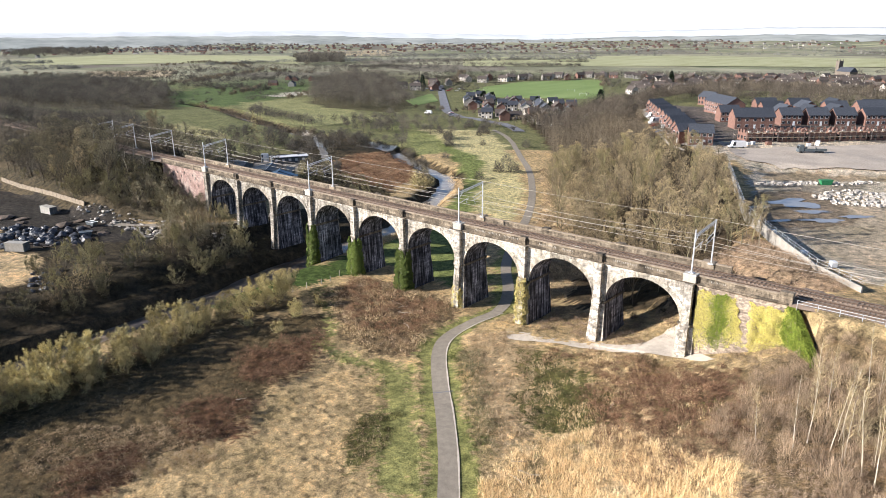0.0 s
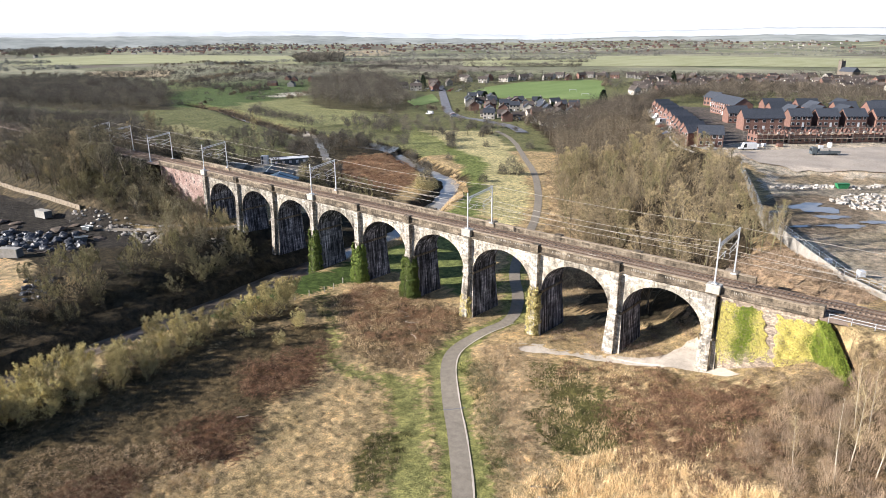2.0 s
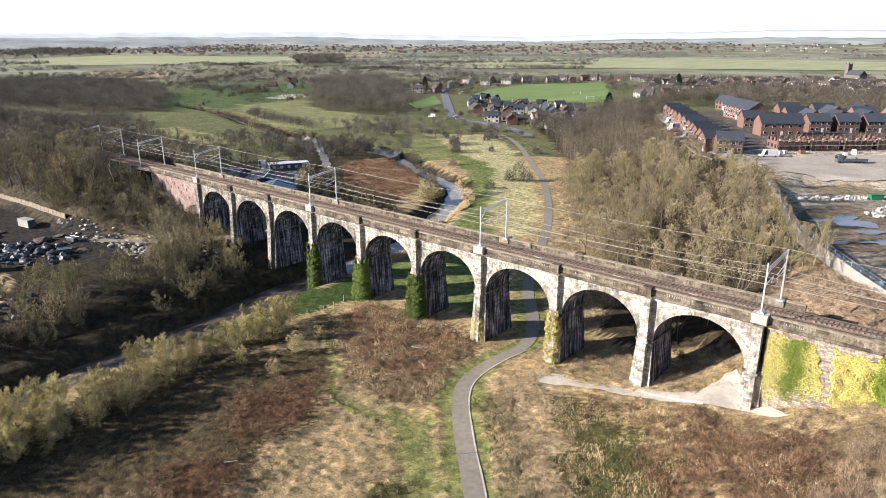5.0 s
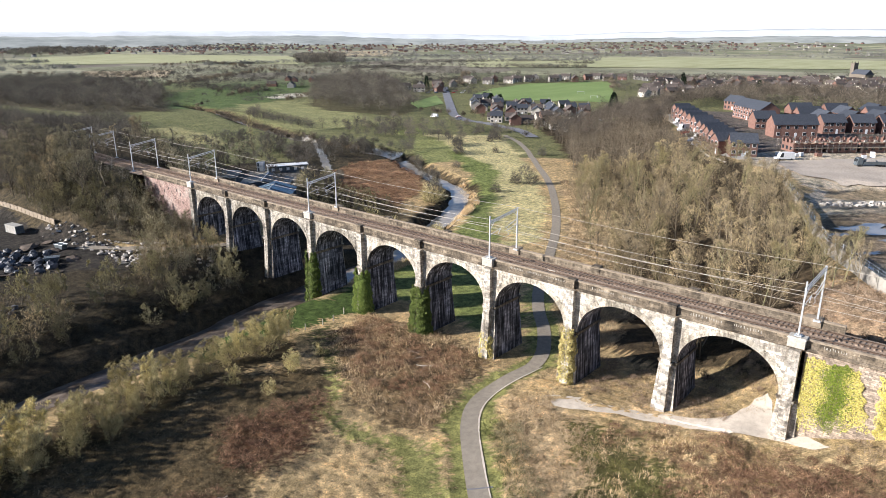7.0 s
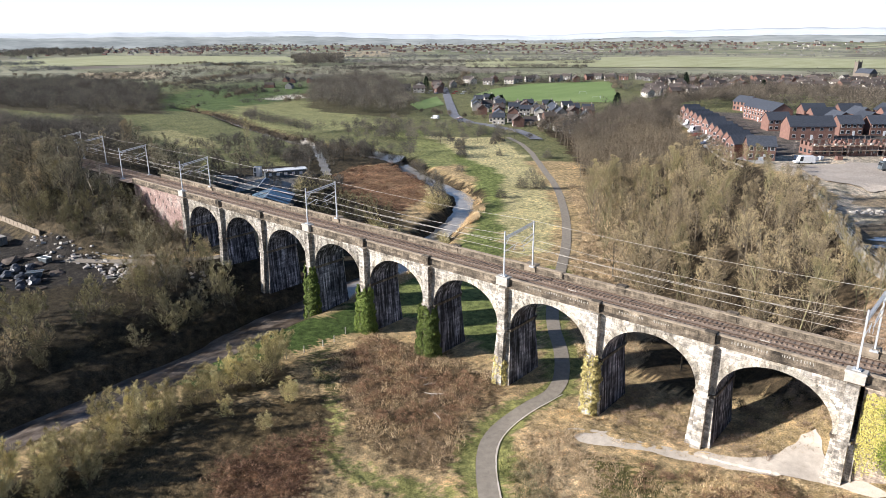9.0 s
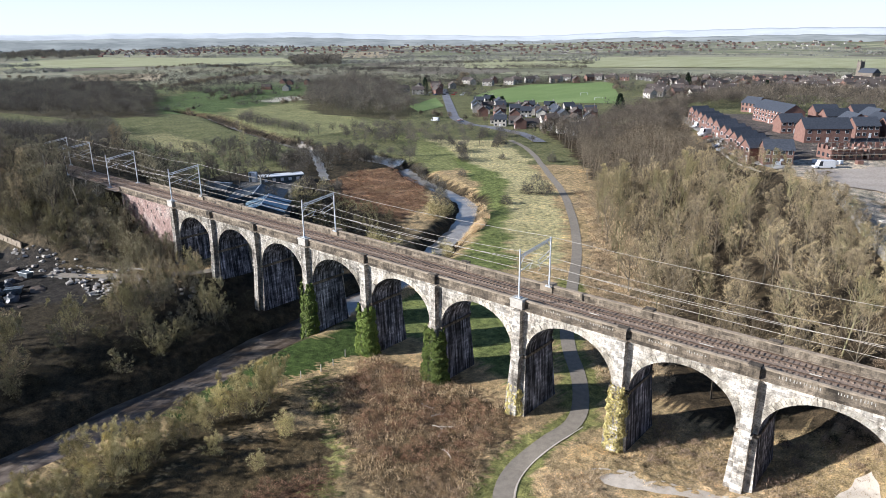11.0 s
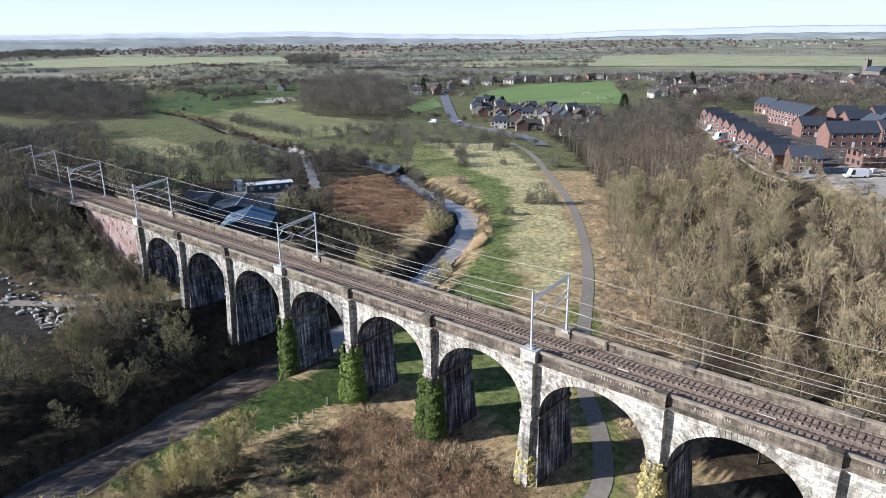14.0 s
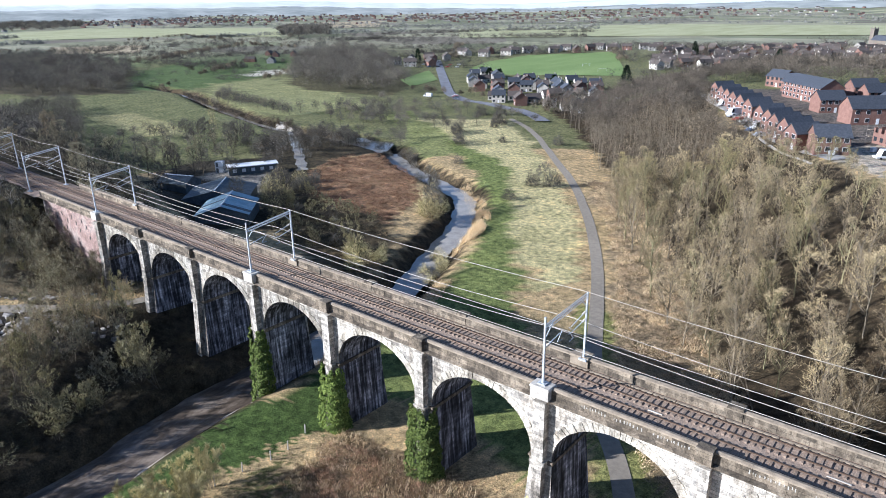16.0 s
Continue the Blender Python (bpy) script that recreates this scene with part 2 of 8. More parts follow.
def thing(name, label, category, at=(0, 0, 0), turn=0.0, group="", kind=""):
    ob = new(name)
    ob.matrix_basis = pose(*at, 0, 0, turn)
    return tagged(ob, label, category, group, kind)


def slab(bm, x0, x1, y0, y1, z0, z1, mi=0, top=(0, 0, 0, 0)):
    """A box; top = (dx0, dx1, dy0, dy1) draws the upper edges inward."""
    c = [(x0, y0, z0), (x1, y0, z0), (x1, y1, z0), (x0, y1, z0)]
    a, b, d, e = top
    c += [(x0 + a, y0 + d, z1), (x1 - b, y0 + d, z1), (x1 - b, y1 - e, z1), (x0 + a, y1 - e, z1)]
    v = [bm.verts.new(p) for p in c]
    fs = [bm.faces.new([v[i] for i in q]) for q in ((3, 2, 1, 0), (4, 5, 6, 7), (0, 1, 5, 4), (1, 2, 6, 5), (2, 3, 7, 6), (3, 0, 4, 7))]
    for f in fs:
        f.material_index = mi
    return fs


def rod(bm, a, b, r0, r1=None, sides=6):
    a, b = Vector(a), Vector(b)
    r1 = r0 if r1 is None else r1
    q = (b - a).to_track_quat("Z", "Y")
    rings = []
    for p, r in ((a, r0), (b, r1)):
        rings.append([bm.verts.new(p + q @ Vector((r * math.cos(6.2832 * k / sides), r * math.sin(6.2832 * k / sides), 0))) for k in range(sides)])
    for k in range(sides):
        bm.faces.new((rings[0][k], rings[0][(k + 1) % sides], rings[1][(k + 1) % sides], rings[1][k]))
    bm.faces.new(rings[0][::-1])
    bm.faces.new(rings[1])


# ---- the lie of the land ----
def sstep(a, b, v):
    t = np.clip((v - a) / (b - a), 0, 1)
    return t * t * (3 - 2 * t)


RIVER = [(-50, -150), (-53, -66), (-55, -40), (-57, -25), (-60, -8), (-61, 10), (-64, 40), (-70, 54), (-78, 72), (-86, 92), (-98, 110), (-106, 120), (-128, 130), (-150, 139), (-178, 157), (-215, 165), (-265, 163), (-330, 180), (-377, 193), (-440, 215), (-520, 225)]
FOOT_Y = [-400, -140, -60, -20, 0, 20, 60, 110, 160, 210, 280, 330, 400, 520]
FOOT_X = [75, 70, 55, 38, 32, 30, 2, -34, -64, -98, -148, -165, -170, -170]
EDGE_X = [150, 138, 122, 110, 104, 64, 46, 24, -6, -44, -84, -100, -100, -90]


def along(pts, x, y):
    """Distance from (x, y) to a polyline."""
    best = np.full(np.shape(x), 1e9)
    for (ax, ay), (bx, by) in zip(pts, pts[1:]):
        dx, dy = bx - ax, by - ay
        t = np.clip(((x - ax) * dx + (y - ay) * dy) / (dx * dx + dy * dy), 0, 1)
        best = np.minimum(best, np.hypot(x - ax - t * dx, y - ay - t * dy))
    return best


def waves(x, y, s, k=0.0):
    return np.sin(x / s + 1.3 * np.sin(y / s * 0.7 + k)) * np.cos(y / s * 0.9 + 0.8 * np.sin(x / s * 0.6 + 2 * k))


def land(x, y):
    x, y = np.asarray(x, float), np.asarray(y, float)
    foot, edge = np.interp(y, FOOT_Y, FOOT_X), np.interp(y, FOOT_Y, EDGE_X)
    far_y = sstep(430, 620, y)
    z = 18.6 * sstep(0, 1, (x - foot) / (edge - foot)) * (1 - far_y)
    z = z + 2.2 * np.clip((x - 8) / 30, 0, 1) * sstep(60, 20, y) * sstep(16, 8, z)
    # western bank, yard and hillside
    drop = np.interp(y, [-60, -30, -12, 5], [-65, -67, -79, -83])
    z = z + 3.4 * np.where(x > drop, 0, sstep(0, 7, drop - x)) * sstep(-400, -200, x) * sstep(60, 20, y)
    z = z + 15.0 * sstep(-140, -180, x) * sstep(-24, -3, y) * sstep(60, 22, y) * sstep(-520, -380, x)
    # railway embankments beyond both ends of the viaduct
    bank = 19.2 - np.maximum(0, np.abs(y - 3.8) - 6.5) / 1.7
    steep = 19.1 - np.maximum(0, np.abs(y - 3.8) - 6.0) / 1.2
    beyond = np.where(y < 0, x - (70.0 - 0.79 * np.maximum(y, -11.5)), x - 68.5)
    z = np.where(x > 64, np.maximum(z, np.where(y < 4, steep * sstep(0.7, 3.2, beyond), bank * sstep(62, 74, x))), z)
    z = np.where(x < -112, np.maximum(z, bank * np.clip((-115 - x) / 30, 0, 1)), z)
    z = z - 1.9 * sstep(46, 54, x) * sstep(74, 64, x) * sstep(-20, -9, y) * sstep(9, 4, y)
    z = z - 1.7 * sstep(0, 9, (x - 17) * 0.27 - (y - 127) * 0.96 + 2) * sstep(24, 34, x) * sstep(24, 40, y) * sstep(130, 100, x)
    r = along(RIVER, x, y)
    z = z - (4.0 + 3.0 * sstep(-60, -66, x) * sstep(60, 20, y)) * sstep(8.5, 3.2, r + 0.8 * waves(x, y, 7, 4))
    z = z - 2.0 * sstep(17, 9, np.hypot((x + 193) * 0.85 + (y - 161) * 0.5, ((y - 161) * 0.85 - (x + 193) * 0.5) * 1.6))
    near = sstep(900, 300, np.hypot(x, y))
    z = z + near * (0.25 * waves(x, y, 9) + 0.12 * waves(x, y, 3.1, 2)) * np.where(np.abs(y - 3.8) < 7, 0.2, 1)
    # the plain climbs slowly to the skyline, higher to the north-east
    d = np.hypot(x - 60, y + 80)
    turn = np.degrees(np.arctan2(y + 80, x - 60))
    crest = 20 + 14 * sstep(128, 108, turn) - 4 * sstep(135, 165, turn) + 5 * waves(turn * 3, turn, 7) + 3 * waves(turn * 9, turn, 5, 1)
    z = z + 6 * sstep(600, 1300, d) * waves(x, y, 420, 1) + crest * sstep(1000, 4300, d) ** 1.5
    return z


def at_land(x, y):
    return float(land(x, y))


def inside(poly, x, y):
    c = np.zeros(np.shape(x), bool)
    for (ax, ay), (bx, by) in zip(poly, poly[1:] + poly[:1]):
        hit = ((ay > y) != (by > y)) & (x < (bx - ax) * (y - ay) / (by - ay + 1e-9) + ax)
        c ^= hit
    return c


STRAW, DRY, BROWN, RUST, GREEN, LAWN, BOG, EARTH, SHADED_LITTER = (0.58, 0.445, 0.28), (0.5, 0.38, 0.22), (0.28, 0.185, 0.105), (0.31, 0.195, 0.12), (0.2, 0.225, 0.075), (0.21, 0.25, 0.09), (0.14, 0.135, 0.055), (0.3, 0.24, 0.17), (0.075, 0.058, 0.038)
COVER = [
    # brown dark grass, with the hedge's cast shadow also in its colour
    ((0.125, 0.096, 0.056), [(-30, -69), (-30, -37), (-21, -26), (-15, -29), (-4, -41), (-1, -53), (4, -60), (6, -74), (2, -92), (-2, -112), (-40, -112), (-36, -80)]),
    ((0.16, 0.095, 0.058), [(-17, -48), (-14, -35), (-12, -32), (-5, -38), (-2, -46), (-2, -52), (-6, -55), (-13, -52)]),
    ((0.16, 0.095, 0.058), [(-6, -70), (-7, -65), (-3, -60), (3, -59), (8, -65), (3, -72)]),
    ((0.18, 0.11, 0.068), [(-5, -87), (-4, -79), (1, -77), (7, -86), (2, -92)]),
    ((0.215, 0.156, 0.095), [(-32, -14), (-34, -1), (-4, 2), (2, -2), (3, -14), (9, -25), (5, -30), (-10, -29)]),
    ((0.2, 0.135, 0.085), [(-24, -12), (-20, -4), (-10, -3), (-6, -12), (-14, -20)]),
    ((0.14, 0.135, 0.06), [(-36, -10), (-25, -20), (-17, -25), (-16, -27), (-26, -22.5), (-37, -12)]),
    (STRAW, [(26, -4), (39, -4), (54, -3), (58, -32), (51, -44), (45, -47), (40, -60), (60, -70), (70, -30), (62, -2), (40, 4)]),
    (STRAW, [(13, -13), (19, -7), (28, -11), (43, -34), (45, -47), (37, -40), (21, -25)]),
    (BOG, [(26, -12), (31, -9), (36, -13), (45, -21), (52, -20), (54, -28), (52, -33), (46, -37), (36, -26)]),
    (BOG, [(22, -57), (19, -48), (25, -45), (29, -53), (31, -62)]),
    (STRAW, [(44, -50), (47, -38), (54, -30), (66, -34), (76, -36), (80, -48), (70, -70), (50, -70)]),
    ((0.25, 0.185, 0.115), [(60, -30), (60, -6), (75, -4), (120, -4), (120, -120), (84, -80), (80, -48), (76, -36), (66, -34)]),
    # lawn green deepened to carry the shade of hedge and viaduct
    ((0.075, 0.115, 0.035), [(-54, -12), (-49, -4), (-50, 30), (-36, 30), (-37, 2), (-39, -6), (-39, -21), (-37, -32), (-46, -44), (-50, -30)]),
    # these two bank soils hold the east-facing slope's shade in their colour
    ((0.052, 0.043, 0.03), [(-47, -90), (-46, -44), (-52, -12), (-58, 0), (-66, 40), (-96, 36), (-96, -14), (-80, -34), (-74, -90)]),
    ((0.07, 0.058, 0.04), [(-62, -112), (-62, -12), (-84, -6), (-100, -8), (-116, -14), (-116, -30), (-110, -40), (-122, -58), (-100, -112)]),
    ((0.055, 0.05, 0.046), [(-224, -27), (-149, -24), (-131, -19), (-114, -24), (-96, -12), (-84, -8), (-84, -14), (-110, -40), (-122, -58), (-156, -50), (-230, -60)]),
    (STRAW, [(-119, -59), (-110, -52), (-94, -59), (-87, -69), (-120, -90)]),
    ((0.11, 0.09, 0.061), [(-118, -18), (-112, 12), (-118, 40), (-200, 30), (-420, 60), (-420, -60), (-230, -30), (-150, -27)]),
    ((0.09, 0.076, 0.053), [(-235, -27), (-160, -22), (-142, -18), (-152, -12), (-156, -2), (-235, -2)]),
    ((0.19, 0.157, 0.11), [(-156, -13), (-134, -17), (-116, -16), (-108, -8), (-108, -1), (-156, -2)]),
    # yard ground blackened to hold the tree shade around the sheds
    ((0.07, 0.06, 0.045), [(-130, 38), (-120, 52), (-150, 96), (-170, 106), (-205, 112), (-225, 90), (-210, 60), (-176, 40)]),
    ((0.3, 0.285, 0.265), [(-150, 52), (-146, 62), (-160, 82), (-184, 98), (-202, 86), (-196, 72), (-176, 78), (-162, 58)]),
    (LAWN, [(-55, 12), (-61, 56), (-71, 77), (-88, 110), (-124, 148), (-192, 198), (-241, 223), (-246, 249), (-158, 184), (-113, 156), (-78, 109), (-45, 62), (-20, 30), (-4, 20), (-4, 8)]),
    ((0.6, 0.54, 0.3), [(-223, 223), (-181, 253), (-114, 183), (-82, 144), (-53, 105), (-35, 70), (-41, 60), (-79, 108), (-113, 156), (-158, 184)]),
    ((0.13, 0.105, 0.068), [(-150, 68), (-145, 86), (-129, 83), (-100, 78), (-78, 54), (-74, 40), (-90, 40), (-123, 54)]),
    (RUST, [(-171, 106), (-181, 128), (-170, 142), (-155, 145), (-110, 102), (-100, 76), (-129, 81), (-145, 84)]),
    ((0.2, 0.21, 0.105), [(-420, 60), (-300, 70), (-240, 90), (-232, 124), (-262, 160), (-330, 172), (-400, 195), (-480, 200), (-520, 140), (-500, 90)]),
    ((0.36, 0.34, 0.18), [(-392, 116), (-386, 140), (-330, 134), (-278, 122), (-296, 106)]),
    ((0.13, 0.18, 0.075), [(-640, 270), (-856, 510), (-730, 542), (-547, 400), (-470, 268), (-465, 222), (-500, 200)]),
    ((0.2, 0.235, 0.1), [(-860, 512), (-960, 640), (-800, 660), (-600, 480), (-545, 396), (-730, 545)]),
    ((0.31, 0.315, 0.16), [(-491, 262), (-482, 334), (-400, 300), (-319, 266), (-282, 248), (-290, 190), (-330, 188), (-412, 214)]),
    ((0.12, 0.11, 0.065), [(-430, 296), (-600, 440), (-743, 618), (-640, 600), (-500, 485), (-340, 352), (-302, 286), (-380, 278)]),
    ((0.6, 0.57, 0.5), [(-532, 322), (-556, 388), (-514, 362), (-506, 315)]),
    ((0.12, 0.105, 0.07), [(-1039, 223), (-997, 315), (-710, 306), (-481, 190), (-523, 137), (-676, 111)]),
    ((0.21, 0.25, 0.12), [(-1000, 318), (-1040, 370), (-880, 410), (-700, 316)]),
    ((0.28, 0.3, 0.13), [(-250, 221), (-243, 234), (-186, 205), (-143, 160), (-153, 150), (-224, 209)]),
    ((0.09, 0.075, 0.05), [(-232, 120), (-255, 150), (-215, 168), (-180, 162), (-170, 150), (-182, 128), (-172, 106), (-195, 104)]),
    ((0.1, 0.08, 0.048), [(-45, -112), (-42, -88), (-39, -68), (-42, -53), (-41, -40), (-43, -26), (-39, -18), (-31, -22), (-31, -38), (-30, -54), (-26, -68), (-25, -90), (-27, -112)]),
    # woodland litter, darkened to paint in the shade under the trees
    (SHADED_LITTER, [(20, 14), (-14, 56), (-36, 94), (-72, 164), (-138, 250), (-177, 290), (-150, 330), (-96, 320), (-50, 206), (-10, 156), (22, 112), (44, 60), (56, 26), (50, 14)]),
    ((0.37, 0.29, 0.19), [(8, 14), (1, 24), (-4.5, 32), (-11.5, 44), (-19, 58), (-32.5, 86), (-51, 116), (-78, 154), (-66, 162), (-40, 124), (-20, 94), (-5, 66), (4, 50), (13, 36), (18, 18)]),
    ((0.4, 0.295, 0.205), [(42, 12), (50, 40), (58, 40), (76, 18), (76, 11)]),
    ((0.58, 0.51, 0.425), [(48, 58), (26, 118), (0, 150), (-44, 205), (-80, 300), (60, 330), (160, 200), (160, 24), (77, 20)]),
    ((0.17, 0.15, 0.14), [(-8, 156), (-42, 202), (-80, 300), (60, 330), (170, 320), (170, 226), (90, 222), (18, 198), (4, 178)]),
    ((0.36, 0.29, 0.21), [(34, 112), (28, 122), (60, 138), (130, 150), (130, 128), (60, 128)]),
    ((0.47, 0.395, 0.31), [(52, 56), (44, 84), (60, 104), (100, 100), (130, 90), (130, 30), (84, 24)]),
    ((0.26, 0.21, 0.16), [(37, 84), (42, 100), (52, 101), (62, 90), (67, 70), (60, 58), (54, 54), (44, 62)]),
    ((0.33, 0.29, 0.24), [(34, 101), (50, 116), (60, 128), (64, 122), (56, 108), (40, 94)]),
]


GREENS = [(42, -60), (13, -30), (5, -34), (-10, -33), (-18, -24), (-20, -26), (-10, -36), (4, -37), (11, -36), (38, -64)]
PATH_LINE = [(112, -140), (88, -111), (66, -84), (43, -55), (31.5, -42.5), (21, -32), (11, -21), (8, -13), (8.5, -4), (9.5, 4), (2.5, 16.5), (-7, 27.5), (-15, 41), (-22.5, 56.5), (-36.5, 84), (-55, 114), (-82, 152), (-107, 180), (-147, 228), (-180, 254)]


def axis(lo, hi, step, reach, growth, fine):
    a, b, small = fine
    mid = sorted(set(np.round(np.r_[np.arange(lo, a, step), np.arange(a, b, small), np.arange(b, hi + 0.1, step)], 3)))
    out = []
    for end, sign, far, grow in ((lo, -1, reach[0], growth[0]), (hi, 1, reach[1], growth[1])):
        v, s, side = end, step, []
        while sign * v < sign * far:
            s *= grow
            v += sign * s
            side.append(v)
        out.append(side)
    return np.array(out[0][::-1] + mid + out[1])


def ground_material():
    m, n, l, b = material("grass_and_earth", 0.95, 0, 0.1)
    att, att2 = n.new("ShaderNodeAttribute"), n.new("ShaderNodeAttribute")
    att.attribute_name, att2.attribute_name = "cover", "remote"
    big, mid, fine = noise_tex(n, l, 0.09, 5), noise_tex(n, l, 0.6, 6, rough=0.65), noise_tex(n, l, 4.0, 5, rough=0.7)
    col = mix(n, l, 0.75, att.outputs["Color"], ramp(n, l, big, [(0.3, (0.6, 0.62, 0.55)), (0.55, (1, 1, 1)), (0.75, (1.35, 1.25, 1.1))]), "MULTIPLY")
    col = mix(n, l, 0.85, col, ramp(n, l, mid, [(0.32, (0.3, 0.3, 0.28)), (0.48, (0.85, 0.85, 0.82)), (0.66, (1.6, 1.5, 1.38))]), "MULTIPLY")
    col = mix(n, l, 0.8, col, ramp(n, l, fine, [(0.33, (0.3, 0.3, 0.28)), (0.66, (1.55, 1.5, 1.42))]), "MULTIPLY")
    tc, mp, vo = n.new("ShaderNodeTexCoord"), n.new("ShaderNodeMapping"), n.new("ShaderNodeTexVoronoi")
    mp.inputs["Rotation"].default_value, mp.inputs["Scale"].default_value = (0, 0, 0.5), (1.0, 1.7, 0.0)
    vo.inputs["Scale"].default_value = 1 / 210
    l.new(tc.outputs["Object"], mp.inputs[0])
    l.new(mp.outputs[0], vo.inputs["Vector"])
    sep = n.new("ShaderNodeSeparateColor")
    l.new(vo.outputs["Color"], sep.inputs[0])
    # far field colours greyed and lightened, distance haze mixed into them
    fields = ramp(n, l, sep.outputs[0], [(0.0, (0.17, 0.18, 0.11)), (0.25, (0.24, 0.245, 0.15)), (0.45, (0.2, 0.175, 0.14)), (0.6, (0.34, 0.33, 0.21)), (0.8, (0.33, 0.315, 0.22)), (1.0, (0.19, 0.2, 0.13))])
    fields = mix(n, l, 0.6, fields, ramp(n, l, noise_tex(n, l, 0.012, 6), [(0.35, (0.7, 0.7, 0.7)), (0.65, (1.2, 1.2, 1.17))]), "MULTIPLY")
    l.new(mix(n, l, att2.outputs["Fac"], col, fields), b.inputs["Base Color"])
    both = mix(n, l, 0.45, mid, fine)
    bump(n, l, b, both, 1.0, 0.9)
    return m


TRACK = [(22, -9.5), (30, -8.5), (36, -6.5), (41, -4.5), (45, -2.5), (49, 0.5), (53, 4)]
TRACK_ON = [(41, -4.0), (45, -2.2), (51, 0.5), (59, -2.8)]
TUSSOCKY = [(-38, -108), (-30, -30), (-34, -2), (14, -2), (50, -2), (62, -12), (64, -108)]


def lumps(x, y, cell=0.95):
    """Matted grass tussocks: a dome of its own size in each cell of a jittered lattice."""
    def chance(i, j, k):
        v = np.sin(i * 127.1 + j * 311.7 + k * 74.7) * 43758.5453
        return v - np.floor(v)
    ci, cj = np.floor(x / cell), np.floor(y / cell)
    high = np.zeros(np.shape(x))
    for di in (-1, 0, 1):
        for dj in (-1, 0, 1):
            i, j = ci + di, cj + dj
            px, py = (i + chance(i, j, 1)) * cell, (j + chance(i, j, 2)) * cell
            r = 0.4 + 0.5 * chance(i, j, 3)
            d2 = ((x - px) ** 2 + (y - py) ** 2) / (r * r)
            high = np.maximum(high, np.clip(1 - d2, 0, 1) ** 0.8 * (0.14 + 0.32 * chance(i, j, 4)))
    return high + 0.05 * waves(x, y, 0.8)


def build_ground():
    xs = axis(-240, 112, 2.4, (-5200, 2600), (1.04, 1.12), (-40, 84, 0.46))
    ys = axis(-130, 300, 2.4, (-1500, 5200), (1.12, 1.04), (-104, 2, 0.46))
    X, Y = np.meshgrid(xs, ys)
    Z = land(X, Y)
    rough = inside(TUSSOCKY, X, Y) & ~inside(GREENS, X, Y)
    Z = Z + np.where(rough, lumps(X, Y), 0) * sstep(2.2, 4.2, along(PATH_LINE, X, Y)) * sstep(2.0, 3.5, np.minimum(along(TRACK, X, Y), along(TRACK_ON, X, Y)))
    nx, ny = len(xs), len(ys)
    k = np.arange((ny - 1) * nx).reshape(ny - 1, nx)[:, :-1].ravel()
    me = mesh_of("ground", np.stack([X, Y, Z], -1).reshape(-1, 3).tolist(), np.stack([k, k + 1, k + nx + 1, k + nx], 1).tolist(), [ground_material()], smooth=True)
    rng = np.random.default_rng(2)
    loose = 0.9 * sstep(160, 60, np.hypot(X, Y + 40))
    wx = X + 2.2 * waves(X, Y, 5.3) + 1.2 * waves(X, Y, 1.9, 1) + rng.normal(0, 1, X.shape) * loose
    wy = Y + 2.2 * waves(Y, X, 5.9, 3) + 1.2 * waves(Y, X, 2.1, 2) + rng.normal(0, 1, X.shape) * loose
    col = np.empty((*X.shape, 4))
    col[...] = (*DRY, 1)
    col[np.hypot(X, Y) > 230] = (0.2, 0.205, 0.105, 1)
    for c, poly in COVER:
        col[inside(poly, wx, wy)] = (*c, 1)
    verge = along(PATH_LINE, X, Y) + 0.5 * (wx - X)
    col[(verge < 3.4) & (Y < 60)] = (0.29, 0.295, 0.115, 1)
    col[inside(GREENS, wx, wy)] = (0.285, 0.285, 0.115, 1)
    col[along(RIVER, X, Y) < 8] = (0.09, 0.07, 0.045, 1)
    a = me.attributes.new("cover", "FLOAT_COLOR", "POINT")
    a.data.foreach_set("color", col.ravel())
    a = me.attributes.new("remote", "FLOAT", "POINT")
    a.data.foreach_set("value", sstep(760, 1050, np.hypot(X, Y)).ravel())
    return tagged(new("ground", me), "winter meadow of dry grass, bracken and trodden earth", "ground", kind="structure")


build_ground()


def ribbon(name, pts, width, mat, label, lift=0.06, z=None, step=2.0, uneven=0.0, shift=0.0, kind="structure", category="path"):
    """A strip that follows a line over the ground, smoothed, with softly uneven edges."""
    p = np.array(pts, float)
    for _ in range(3):
        q = np.empty((2 * len(p) - 2, 2))
        q[0::2], q[1::2] = 0.75 * p[:-1] + 0.25 * p[1:], 0.25 * p[:-1] + 0.75 * p[1:]
        p = np.vstack([p[:1], q, p[-1:]])
    d = np.r_[0, np.cumsum(np.hypot(*np.diff(p, axis=0).T))]
    s = np.arange(0, d[-1], step)
    c = np.stack([np.interp(s, d, p[:, 0]), np.interp(s, d, p[:, 1])], 1)
    t = np.gradient(c, axis=0)
    t /= np.linalg.norm(t, axis=1)[:, None] + 1e-9
    nrm = np.stack([-t[:, 1], t[:, 0]], 1)
    c = c + nrm * shift
    verts, cols = [], 5
    for i in range(len(c)):
        w = width + uneven * math.sin(i * 0.9) + 0.6 * uneven * math.sin(i * 2.3 + 1)
        for k in range(cols):
            u = (k / (cols - 1) - 0.5) * w
            x, y = c[i] + nrm[i] * u
            verts.append((x, y, z if z is not None else at_land(x, y) + lift))
    faces = [(i * cols + k, i * cols + k + 1, (i + 1) * cols + k + 1, (i + 1) * cols + k) for i in range(len(c) - 1) for k in range(cols - 1)]
    return tagged(new(name, mesh_of(name, verts, faces, [mat], smooth=True)), label, category, kind=kind)


